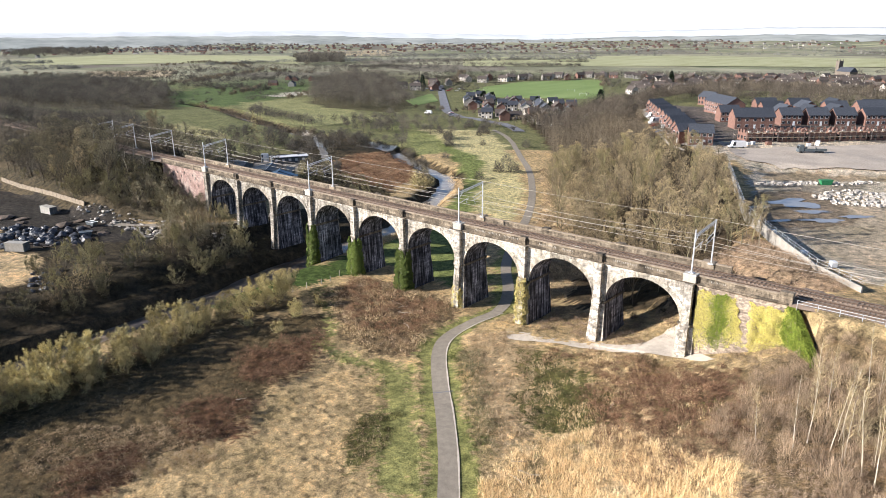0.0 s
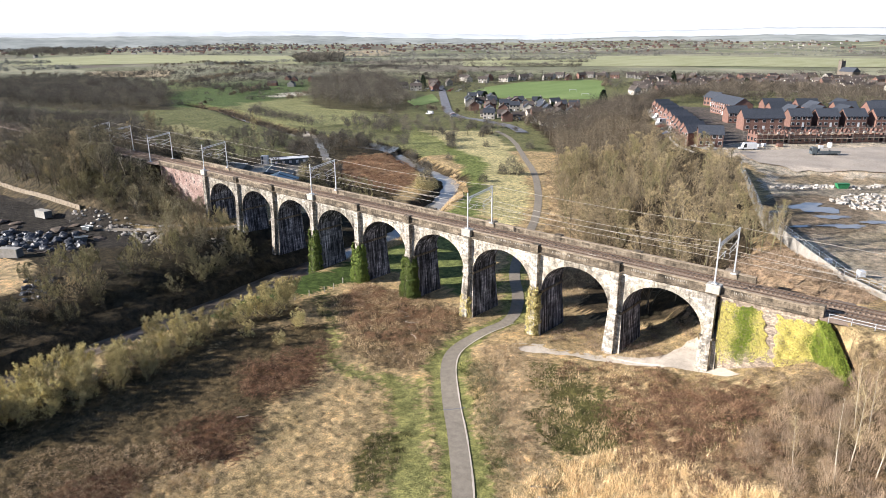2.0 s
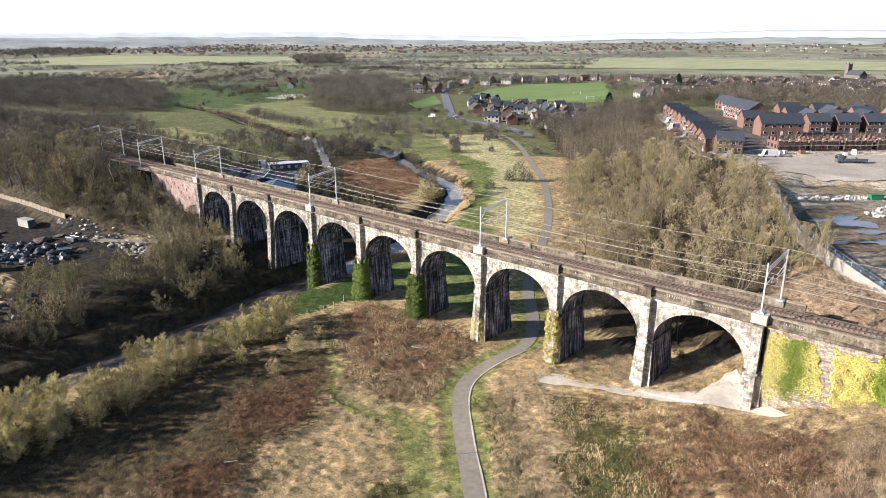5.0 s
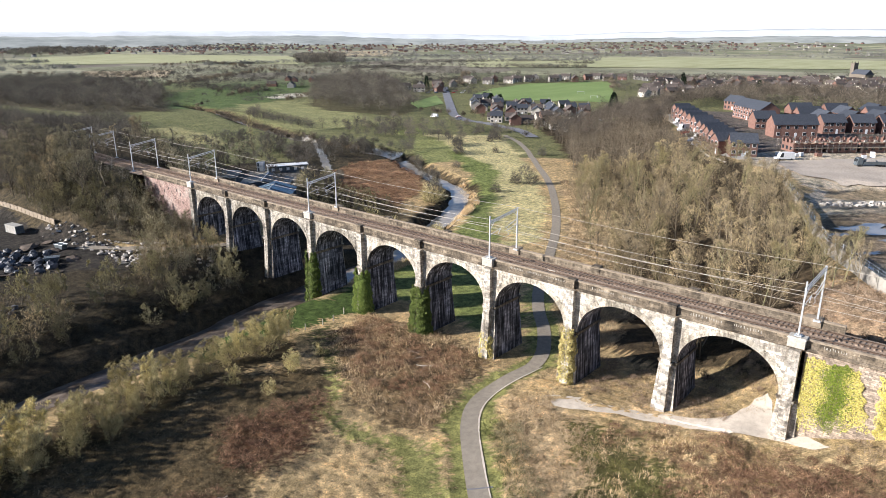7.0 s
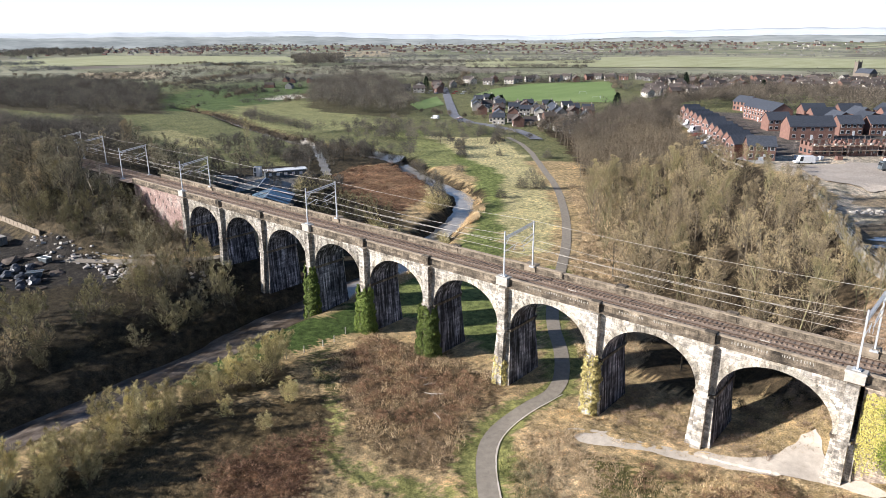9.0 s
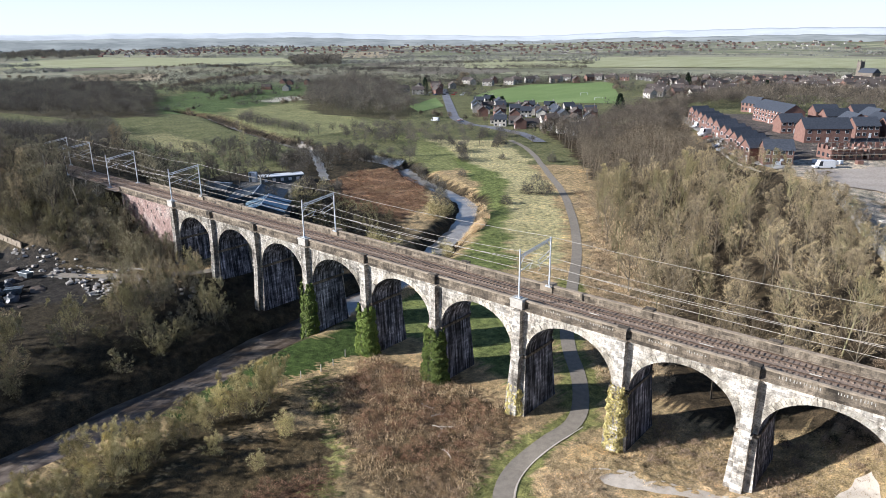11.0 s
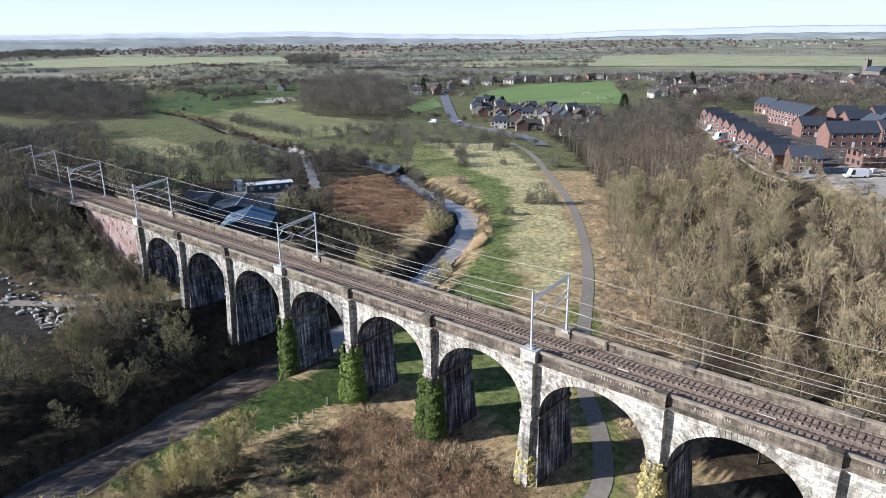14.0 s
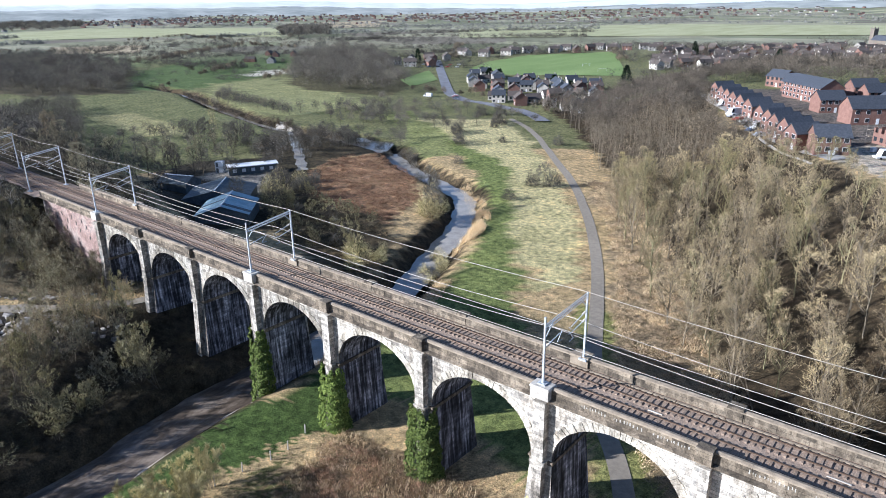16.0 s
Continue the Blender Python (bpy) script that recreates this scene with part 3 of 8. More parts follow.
ribbon("path", PATH_LINE, 2.9, M["path"], "grey tarmac footpath winding through the meadow", 0.08)
ribbon("path_edging", PATH_LINE[:10], 0.25, M["soil"], "thin pale gravel edging along the path", 0.1, uneven=0.06, shift=-1.55)
ribbon("drain_cover", [(23.2, -36.2), (24.6, -34.9), (26.0, -33.6)], 0.3, M["road"], "narrow dark strip across the path", 0.11, step=0.3)
ribbon("river", RIVER[:7], 11, M["water"], "shallow brown river between dark banks", z=-2.9, uneven=0.5, category="river")
ribbon("river", RIVER[14:], 3.6, M["still_water"], "narrow far reach of the river", z=-2.86, uneven=0.5, category="river")
ribbon("river", RIVER[5:15], 7.2, M["still_water"], "narrow winding river through the meadows", z=-2.88, uneven=0.7, category="river")
ribbon("gravel_bank", RIVER[:6], 1.6, M["soil"], "pale gravel and mud along the river edge", z=-2.72, uneven=0.7, shift=-5.6, category="bank")
ribbon("dirt_track", [(-126, -27), (-114, -19), (-107, -12), (-99, -4), (-96, 2), (-95, 14)], 3.4, M["track_earth"], "tan earth track passing under the first arch", 0.1, uneven=0.5)
ribbon("road", [(0, 150), (-15, 164), (-30, 187), (-46, 214), (-62, 240), (-78, 268)], 6.0, M["concrete"], "pale concrete estate road with mud on it", 0.25, category="road")
ribbon("kerb", [(-6, 145), (-20, 162), (-35, 187), (-51, 215), (-67, 241), (-82, 268)], 0.9, M["pale_cap"], "pale concrete kerb along the estate road", 0.45, category="kerb")
ribbon("road", [(-480, 545), (-448, 509), (-330, 378), (-259, 299), (-212, 291), (-176, 272), (-158, 254)], 8.0, M["road"], "grey suburban road with pale kerbs", 0.3, category="road")

# ---- the viaduct ----
PITCH, SPRING, RISE, HALF, DEPTH = 18.0, 10.9, 6.5, 7.6, 8.0
CENTRES = [PITCH * (i - 6) - 0.4 for i in range(10)]
viaduct = thing("viaduct", "nine-arched sooty sandstone railway viaduct crossing a valley", "viaduct", kind="structure")


def pier(i, xc):
    base = min(at_land(xc, 0), at_land(xc, DEPTH)) - 1.5
    bm = bmesh.new()
    run = (SPRING - base) / 11
    slab(bm, xc - 1.4 - 0.6 * run, xc + 1.4 + 0.6 * run, -0.9 * run, DEPTH + 0.9 * run, base, SPRING, 0, (0.6 * run, 0.6 * run, 0.9 * run, 0.9 * run))
    # faces along x take the darker stone that has shade in its colour
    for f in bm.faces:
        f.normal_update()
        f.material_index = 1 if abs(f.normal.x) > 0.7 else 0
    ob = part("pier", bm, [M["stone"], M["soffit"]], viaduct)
    bm = bmesh.new()
    slab(bm, xc - 1.65, xc + 1.65, -0.28, DEPTH + 0.28, SPRING - 0.45, SPRING - 0.15)
    slab(bm, xc - 1.55, xc + 1.55, -0.2, DEPTH + 0.2, SPRING - 0.7, SPRING - 0.45)
    part("impost", bm, M["weathered"], ob)
    bm = bmesh.new()
    for s in (0, 1):
        y0, y1 = (-0.75 - 0.7 * run, -0.2) if s == 0 else (DEPTH + 0.2, DEPTH + 0.75 + 0.7 * run)
        slab(bm, xc - 0.8, xc + 0.8, y0 - 0.25 * (1 - s), y1 + 0.25 * s, base, SPRING - 0.5, 0, (0.1, 0.1, 0.7 * run * (1 - s), 0.7 * run * s))
        a, b = (-1.0, 0.0) if s == 0 else (DEPTH, DEPTH + 1.0)
        slab(bm, xc - 0.75, xc + 0.75, a, b, SPRING - 0.1, 18.6)
        slab(bm, xc - 0.98, xc + 0.98, a - 0.1 * (1 - s), b + 0.1 * s, SPRING - 0.5, SPRING - 0.1)
    part("pilaster", bm, M["stone"], ob)
    return ob


def bay(xa, xb):
    """Spandrel walls with the arch cut through, the barrel under them and the ring of arch stones."""
    n = 36
    mid = (xa + xb) / 2
    curve = [(mid - HALF * math.cos(math.pi * k / n), SPRING + RISE * math.sin(math.pi * k / n)) for k in range(n + 1)]
    pts = [(xa, SPRING)] + curve + [(xb, SPRING)]
    top = 18.6
    bm = bmesh.new()
    for y, flip in ((0.0, 0), (DEPTH, 1)):
        lo = [bm.verts.new((x, y, z)) for x, z in pts]
        hi = [bm.verts.new((x, y, top)) for x, z in pts]
        for k in range(len(pts) - 1):
            q = (lo[k], lo[k + 1], hi[k + 1], hi[k])
            bm.faces.new(q[::-1] if flip else q)
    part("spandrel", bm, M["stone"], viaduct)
    # the barrel wears the same shade-darkened stone
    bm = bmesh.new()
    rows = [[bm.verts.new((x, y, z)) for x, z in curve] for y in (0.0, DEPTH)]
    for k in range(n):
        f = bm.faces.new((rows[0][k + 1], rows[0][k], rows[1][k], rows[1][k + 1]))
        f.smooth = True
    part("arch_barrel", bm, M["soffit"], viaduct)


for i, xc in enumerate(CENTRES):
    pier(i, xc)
for a, b in zip(CENTRES, CENTRES[1:]):
    bay(a, b)


def edge_course(name, profile, x0, x1, mat, label=""):
    """A moulding: the profile (y, z) drawn out along the viaduct in lengths."""
    bm = bmesh.new()
    n = max(1, int((x1 - x0) / 3))
    for k in range(n):
        a, b = x0 + (x1 - x0) * k / n + 0.012, x0 + (x1 - x0) * (k + 1) / n - 0.012
        u, v = [bm.verts.new((a, y, z)) for y, z in profile], [bm.verts.new((b, y, z)) for y, z in profile]
        for j in range(len(profile)):
            jj = (j + 1) % len(profile)
            bm.faces.new((u[j], u[jj], v[jj], v[j]))
        bm.faces.new(u[::-1])
        bm.faces.new(v)
    bmesh.ops.recalc_face_normals(bm, faces=bm.faces)
    return part(name, bm, mat, viaduct, label)


for side in (0, 1):
    def at(y):
        return y if side == 0 else DEPTH - y
    x0, x1 = (-138, 70) if side == 0 else (-136, 58)
    edge_course("cornice", [(at(-0.05), 18.55), (at(-0.3), 18.62), (at(-0.8), 18.85), (at(-0.85), 19.05), (at(-0.3), 19.2), (at(0.3), 19.2), (at(0.3), 18.55)], x0, x1, M["weathered"])
    edge_course("parapet", [(at(-0.42), 19.16), (at(-0.42), 20.3), (at(0.12), 20.3), (at(0.12), 19.16)], x0, x1, M["weathered"])
    edge_course("parapet_coping", [(at(-0.52), 20.28), (at(-0.5), 20.45), (at(-0.2), 20.56), (at(0.22), 20.45), (at(0.22), 20.28)], x0, x1, M["coping"])
    for i, xc in enumerate(CENTRES):
        bm = bmesh.new()
        if i % 3 == 0:
            a, b = at(-1.15), at(0.35)
            slab(bm, xc - 1.1, xc + 1.2, min(a, b), max(a, b), 19.1, 20.4)
            a, b = at(-1.25), at(0.45)
            slab(bm, xc - 1.22, xc + 1.32, min(a, b), max(a, b), 20.4, 20.65, 0, (0.1, 0.1, 0.08, 0.08))
            part("mast_pedestal", bm, M["pale_cap"] if side == 0 else M["coping"], viaduct)
        else:
            a, b = at(-1.1), at(0.2)
            slab(bm, xc - 0.8, xc + 0.8, min(a, b), max(a, b), 19.1, 20.45)
            slab(bm, xc - 0.88, xc + 0.88, min(a, b) - 0.04, max(a, b) + 0.04, 20.45, 20.68, 0, (0.08, 0.08, 0.1, 0.1))
            part("parapet_pilaster", bm, M["weathered"], viaduct)

bm = bmesh.new()
slab(bm, -140, 72, 0.1, DEPTH - 0.1, 18.4, 19.25)
part("deck", bm, M["ballast"], viaduct)
# abutments: red brick with putlog holes to the west, ivy-grown stone to the east
bm = bmesh.new()
slab(bm, -138, CENTRES[0] - 1.2, 0.0, DEPTH, -1, 18.55)
west_wall = part("brick_abutment", bm, M["brick"], viaduct, "red brick abutment wall with small square holes")
bm = bmesh.new()
slab(bm, CENTRES[9] + 1.2, 70.0, 0.0, 0.9, 0, 18.55)
slab(bm, CENTRES[9] + 1.2, 58.0, DEPTH - 0.9, DEPTH, 0, 18.55)
part("stone_abutment", bm, M["abutment"], viaduct)


def wing_wall():
    """Splayed wing wall that falls away with the embankment."""
    a, b = Vector((70.0, 0.0, 0)), Vector((77.5, -9.5, 0))
    out = Vector((b.y - a.y, -(b.x - a.x), 0)).normalized() * 0.9
    bm = bmesh.new()
    rows = []
    for k in range(7):
        p = a.lerp(b, k / 6)
        top, low = 18.3 - 6.8 * (k / 6) ** 1.2, 3.0
        rows.append([bm.verts.new(q) for q in ((p.x, p.y, low), (p.x, p.y, top), (p.x - out.x, p.y - out.y, top), (p.x - out.x, p.y - out.y, low))])
    for u, v in zip(rows, rows[1:]):
        for j in range(4):
            bm.faces.new((u[j], u[(j + 1) % 4], v[(j + 1) % 4], v[j]))
    bm.faces.new(rows[0])
    bm.faces.new(rows[-1][::-1])
    bmesh.ops.recalc_face_normals(bm, faces=bm.faces)
    part("wing_wall", bm, M["abutment"], viaduct)


wing_wall()
bm = bmesh.new()
slab(bm, 68.6, 70.6, -0.7, 0.5, 19.1, 20.75)
slab(bm, 68.5, 70.7, -0.8, 0.6, 20.75, 20.95, 0, (0.1, 0.1, 0.1, 0.1))
part("end_pedestal", bm, M["weathered"], viaduct)


def bank_railing(y, x0, x1):
    p = thing("bank_railing", "low pale steel railing beside the track", "railing")
    n = int((x1 - x0) / 3)
    for k in range(n + 1):
        x = x0 + (x1 - x0) * k / n
        bm = bmesh.new()
        rod(bm, (x, y, 18.6), (x, y, 20.3), 0.05)
        part("post", bm, M["steel"], p)
    for z in (19.75, 20.25):
        bm = bmesh.new()
        rod(bm, (x0, y, z), (x1, y, z), 0.04)
        part("rail", bm, M["steel"], p)


bank_railing(-1.3, 71.5, 90)

# ---- railway ----
TRACKS = (2.15, 5.6)
TOP = 19.42
railway = thing("railway", "double-track electrified railway on rust-brown ballast", "railway", kind="structure")


def ballast_bed():
    """Uneven shoulders of stones over the deck and on along both embankments."""
    rng = np.random.default_rng(3)
    xs, ys = np.arange(-420, 180, 0.8), np.array([-1.4, -0.4, 0.3, 0.9, 1.5, 2.2, 2.9, 3.5, 4.2, 4.9, 5.6, 6.4, 7.0, 7.7, 8.6, 9.6])
    prof = np.interp(ys, [-1.4, 0.3, 0.9, 1.5, 2.9, 3.8, 4.9, 6.4, 7.0, 7.7, 9.6], [18.9, 19.28, 19.36, 19.43, 19.43, 19.34, 19.43, 19.43, 19.36, 19.28, 18.9])
    X, Y = np.meshgrid(xs, ys)
    Z = prof[:, None] + rng.normal(0, 0.025, X.shape)
    on = (X > -138) & (X < 70)
    Y = np.where(on, np.clip(Y, 0.1, 7.9), Y)
    nx = len(xs)
    k = np.arange((len(ys) - 1) * nx).reshape(len(ys) - 1, nx)[:, :-1].ravel()
    me = mesh_of("ballast", np.stack([X, Y, Z], -1).reshape(-1, 3).tolist(), np.stack([k, k + 1, k + nx + 1, k + nx], 1).tolist(), [M["ballast"]])
    part("ballast", me, None, railway)


def rails():
    prof = [(-0.07, 0), (0.07, 0), (0.03, 0.05), (0.035, 0.16), (-0.035, 0.16), (-0.03, 0.05)]
    for yc in TRACKS:
        for s in (-0.7525, 0.7525):
            bm = bmesh.new()
            a, b = ([bm.verts.new((x, yc + s + y, TOP + 0.1 + z)) for y, z in prof] for x in (-420, 180))
            for j in range(6):
                bm.faces.new((a[j], a[(j + 1) % 6], b[(j + 1) % 6], b[j]))
            part("rail", bm, M["rail"], railway)


def sleepers():
    bm = bmesh.new()
    slab(bm, -0.14, 0.14, -1.3, 1.3, -0.08, 0.1, 0, (0.03, 0.03, 0.05, 0.05))
    me = bpy.data.meshes.new("sleeper")
    bm.to_mesh(me)
    bm.free()
    me.materials.append(M["sleeper"])
    rng = np.random.default_rng(5)
    far_v, far_f, single = [], [], 0
    for yc in TRACKS:
        for k in range(int(560 / 0.72)):
            x = -400 + k * 0.72
            y, z, turn = yc + rng.normal(0, 0.03), TOP + rng.normal(0, 0.012), rng.normal(0, 0.8)
            if -46 < x < 60 and single < 296:
                ob = new("sleeper", me)
                ob.parent, ob.matrix_basis = railway, pose(x, y, z, 0, 0, turn)
                single += 1
            else:
                o = len(far_v)
                far_v += [(x + v.co.x, y + v.co.y, z + v.co.z) for v in me.vertices]
                far_f += [tuple(o + i for i in p.vertices) for p in me.polygons]
    tagged(part("sleepers", mesh_of("sleepers", far_v, far_f, [M["sleeper"]]), None, railway), kind="stuff")


def cess_cable():
    """Pale cable trough and stray rail lengths along the far parapet."""
    bm = bmesh.new()
    for k in range(60):
        x = -100 + k * 2.6
        slab(bm, x, x + 2.5, 7.0, 7.28, 19.25, 19.5)
    part("cable_trough", bm, M["coping"], railway)
    bm = bmesh.new()
    for x, l in ((10, 1.6), (27, 2.0), (41, 1.4)):
        slab(bm, x, x + l, 3.8, 3.9, 19.36, 19.48)
    part("stray_rail", bm, M["pale_cap"], railway)


ballast_bed()
rails()
sleepers()
cess_cable()


def catenary_portal(x, first=False):
    """Two steel masts, the inclined beam between them and the arms that hold the wires."""
    zf, zb = (20.65, 20.4) if -112 < x < 58 else (19.3, 19.3)
    p = thing("catenary_portal", "grey galvanised steel catenary portal over two tracks", "catenary portal", (x, 0, 0), 0, "catenary portals")
    top = 28.7
    for y, z0, dx in ((-0.3, zf, 0.0), (7.75, zb, 0.6)):
        bm = bmesh.new()
        slab(bm, dx - 0.12, dx + 0.12, y - 0.12, y + 0.12, z0, top + (0.3 if y > 5 else 0), 0, (0.03,) * 4)
        part("mast", bm, M["steel"], p)
        bm = bmesh.new()
        slab(bm, dx - 0.5, dx + 0.5, y - 0.45, y + 0.45, z0 - 0.12, z0 + 0.12)
        for a in (-0.3, 0.3):
            for b in (-0.28, 0.28):
                rod(bm, (dx + a, y + b, z0 + 0.1), (dx + a, y + b, z0 + 0.3), 0.04)
        part("base_plate", bm, M["steel"], p)
    bm = bmesh.new()
    for d in (-0.13, 0.13):
        rod(bm, (d, -0.3, 27.6), (0.6 + d, 7.75, 28.8), 0.07, sides=5)
        rod(bm, (d, -0.3, 27.2), (0.6 + d, 7.75, 28.45), 0.05, sides=5)
    for k in range(9):
        u, v = k / 9, (k + 0.5) / 9
        rod(bm, (0.6 * u + 0.13, -0.3 + 8.05 * u, 27.6 + 1.2 * u), (0.6 * v - 0.13, -0.3 + 8.05 * v, 27.2 + 1.25 * v), 0.035, sides=4)
    part("beam", bm, M["steel"], p)
    for a, b in (((0, -0.3, 26.0), (0.1, 1.3, 27.8)), ((0.6, 7.75, 27.2), (0.5, 6.4, 28.5))):
        bm = bmesh.new()
        rod(bm, a, b, 0.06, sides=5)
        part("brace", bm, M["steel"], p)
    for xm, ym, z0, xe, ye, ze, drop in ((0, -0.2, 25.0, 0.2, 2.5, 25.75, 0.9), (0.6, 7.65, 26.7, 0.4, 4.7, 25.75, 0.7), (0.6, 7.65, 25.7, 0.3, 5.1, 24.9, 0.9)):
        a, b = Vector((xm, ym, z0)), Vector((xe, ye, ze))
        side = 1 if ye > ym else -1
        bm = bmesh.new()
        rod(bm, a, b, 0.06, sides=6)
        rod(bm, b + Vector((0, side * 0.5, 0.1)), b + Vector((0, -side * 0.4, -drop)), 0.045, sides=5)
        rod(bm, b + Vector((0, -side * 0.4, -drop)), b + Vector((0, side * 0.5, -drop - 0.08)), 0.035, sides=5)
        arm = part("cantilever", bm, M["steel"], p)
        bm = bmesh.new()
        q, last = (b - a).to_track_quat("Z", "Y"), None
        for k in range(13):
            c, r = a.lerp(b, 0.06 + 0.0175 * k), 0.15 if k % 2 else 0.08
            ring = [bm.verts.new(c + q @ Vector((r * math.cos(0.7854 * e), r * math.sin(0.7854 * e), 0))) for e in range(8)]
            if last:
                for e in range(8):
                    bm.faces.new((last[e], last[(e + 1) % 8], ring[(e + 1) % 8], ring[e]))
            last = ring
        part("insulator", bm, M["pale_cap"], arm, "pale ribbed insulator")
    return p


PORTALS = [-192, -174, -144, -108.4, -54.4, -0.4, 53.6, 104, 150]
for k, x in enumerate(PORTALS):
    catenary_portal(x)


def overhead_wire(name, y, ends, sag, label, r=0.034):
    """One unbroken wire that sags from portal to portal."""
    pts = []
    for a, b in zip(PORTALS, PORTALS[1:]):
        pts += [(a + (b - a) * k / 10, ends - sag * 4 * (k / 10) * (1 - k / 10)) for k in range(10)]
    pts.append((PORTALS[-1], ends))
    bm = bmesh.new()
    rings = [[bm.verts.new((x, y + r * dy, z + r * dz)) for dy, dz in ((1, 0), (0, 1), (-1, 0), (0, -1))] for x, z in pts]
    for p, q in zip(rings, rings[1:]):
        for k in range(4):
            bm.faces.new((p[k], p[(k + 1) % 4], q[(k + 1) % 4], q[k]))
    tagged(part(name, bm, M["wire"], None), label, "overhead wire", "overhead wires")


for y in TRACKS:
    overhead_wire("catenary_wire", y, 26.4, 0.9, "thin pale catenary wire hung from portal arms")
    overhead_wire("contact_wire", y + 0.15, 24.45, 0.1, "thin pale contact wire above the rails")
overhead_wire("earth_wire", 7.75, 29.0, 0.5, "thin pale earth wire along the mast tops")

# ---- bare winter trees, shrubs and grasses ----
def tri_mesh(name, V, F, mats, idx=None):
    """A mesh straight from arrays of corners and triangles."""
    V, F = np.asarray(V, np.float32), np.asarray(F, np.int32)
    me = bpy.data.meshes.new(name)
    me.vertices.add(len(V))
    me.vertices.foreach_set("co", V.ravel())
    me.loops.add(F.size)
    me.loops.foreach_set("vertex_index", F.ravel())
    me.polygons.add(len(F))
    me.polygons.foreach_set("loop_start", np.arange(0, F.size, 3, dtype=np.int32))
    for m in mats:
        me.materials.append(m)
    if idx is not None:
        me.polygons.foreach_set("material_index", np.asarray(idx, np.int32))
    me.polygons.foreach_set("use_smooth", np.zeros(len(F), bool))
    me.update(calc_edges=True)
    return me


def tubes(segs, sides=3):
    """Tapered tubes, open at the ends, for segments (a, b, r0, r1)."""
    A, B = np.array([s[0] for s in segs]), np.array([s[1] for s in segs])
    R0, R1 = np.array([s[2] for s in segs]), np.array([s[3] for s in segs])
    D = B - A
    D /= np.linalg.norm(D, axis=1)[:, None] + 1e-9
    U = np.cross(D, np.where(np.abs(D[:, 2:3]) > 0.9, [1.0, 0, 0], [0, 0, 1.0]))
    U /= np.linalg.norm(U, axis=1)[:, None] + 1e-9
    W = np.cross(D, U)
    n = len(segs)
    V = np.empty((n, 2 * sides, 3))
    for k in range(sides):
        a = 2 * math.pi * k / sides
        off = math.cos(a) * U + math.sin(a) * W
        V[:, k], V[:, sides + k] = A + off * R0[:, None], B + off * R1[:, None]
    F = []
    for k in range(sides):
        j = (k + 1) % sides
        F += [(k, j, sides + j), (k, sides + j, sides + k)]
    F = np.array(F)[None] + (np.arange(n) * 2 * sides)[:, None, None]
    return V.reshape(-1, 3), F.reshape(-1, 3)


def slivers(P, D, length, width, rng):
    """Thin tapering triangles: twigs, canes or blades."""
    n = len(P)
    L = length * rng.uniform(0.5, 1.3, n)[:, None]
    D = D / (np.linalg.norm(D, axis=1)[:, None] + 1e-9)
    S = np.cross(D, rng.normal(size=(n, 3)))
    S /= np.linalg.norm(S, axis=1)[:, None] + 1e-9
    w = width * rng.uniform(0.7, 1.3, n)[:, None] / 2
    V = np.stack([P - S * w, P + S * w, P + D * L], 1).reshape(-1, 3)
    return V, np.arange(3 * n).reshape(-1, 3)


def even_points(rng, n, low=-0.35):
    """Directions spread evenly over a dome that begins a little below its middle."""
    k = np.arange(n) + 0.5
    z = 1 - (1 - low) * k / n
    a = k * 2.39996 + rng.uniform(0, 6.28)
    D = np.column_stack([np.sqrt(1 - z * z) * np.cos(a), np.sqrt(1 - z * z) * np.sin(a), z])
    return D + rng.normal(0, 0.09, D.shape)


def nearest(P, Q):
    return np.argmin(((P[:, None] - Q[None]) ** 2).sum(-1), 1)


def bent(segs, a, b, r0, r1, rng, sag=0.07):
    m = (a + b) / 2 + rng.normal(0, sag, 3) * np.linalg.norm(b - a) + np.array([0, 0, -0.05]) * np.linalg.norm(b - a)
    segs += [(a, m, r0, (r0 + r1) / 2), (m, b, (r0 + r1) / 2, r1)]


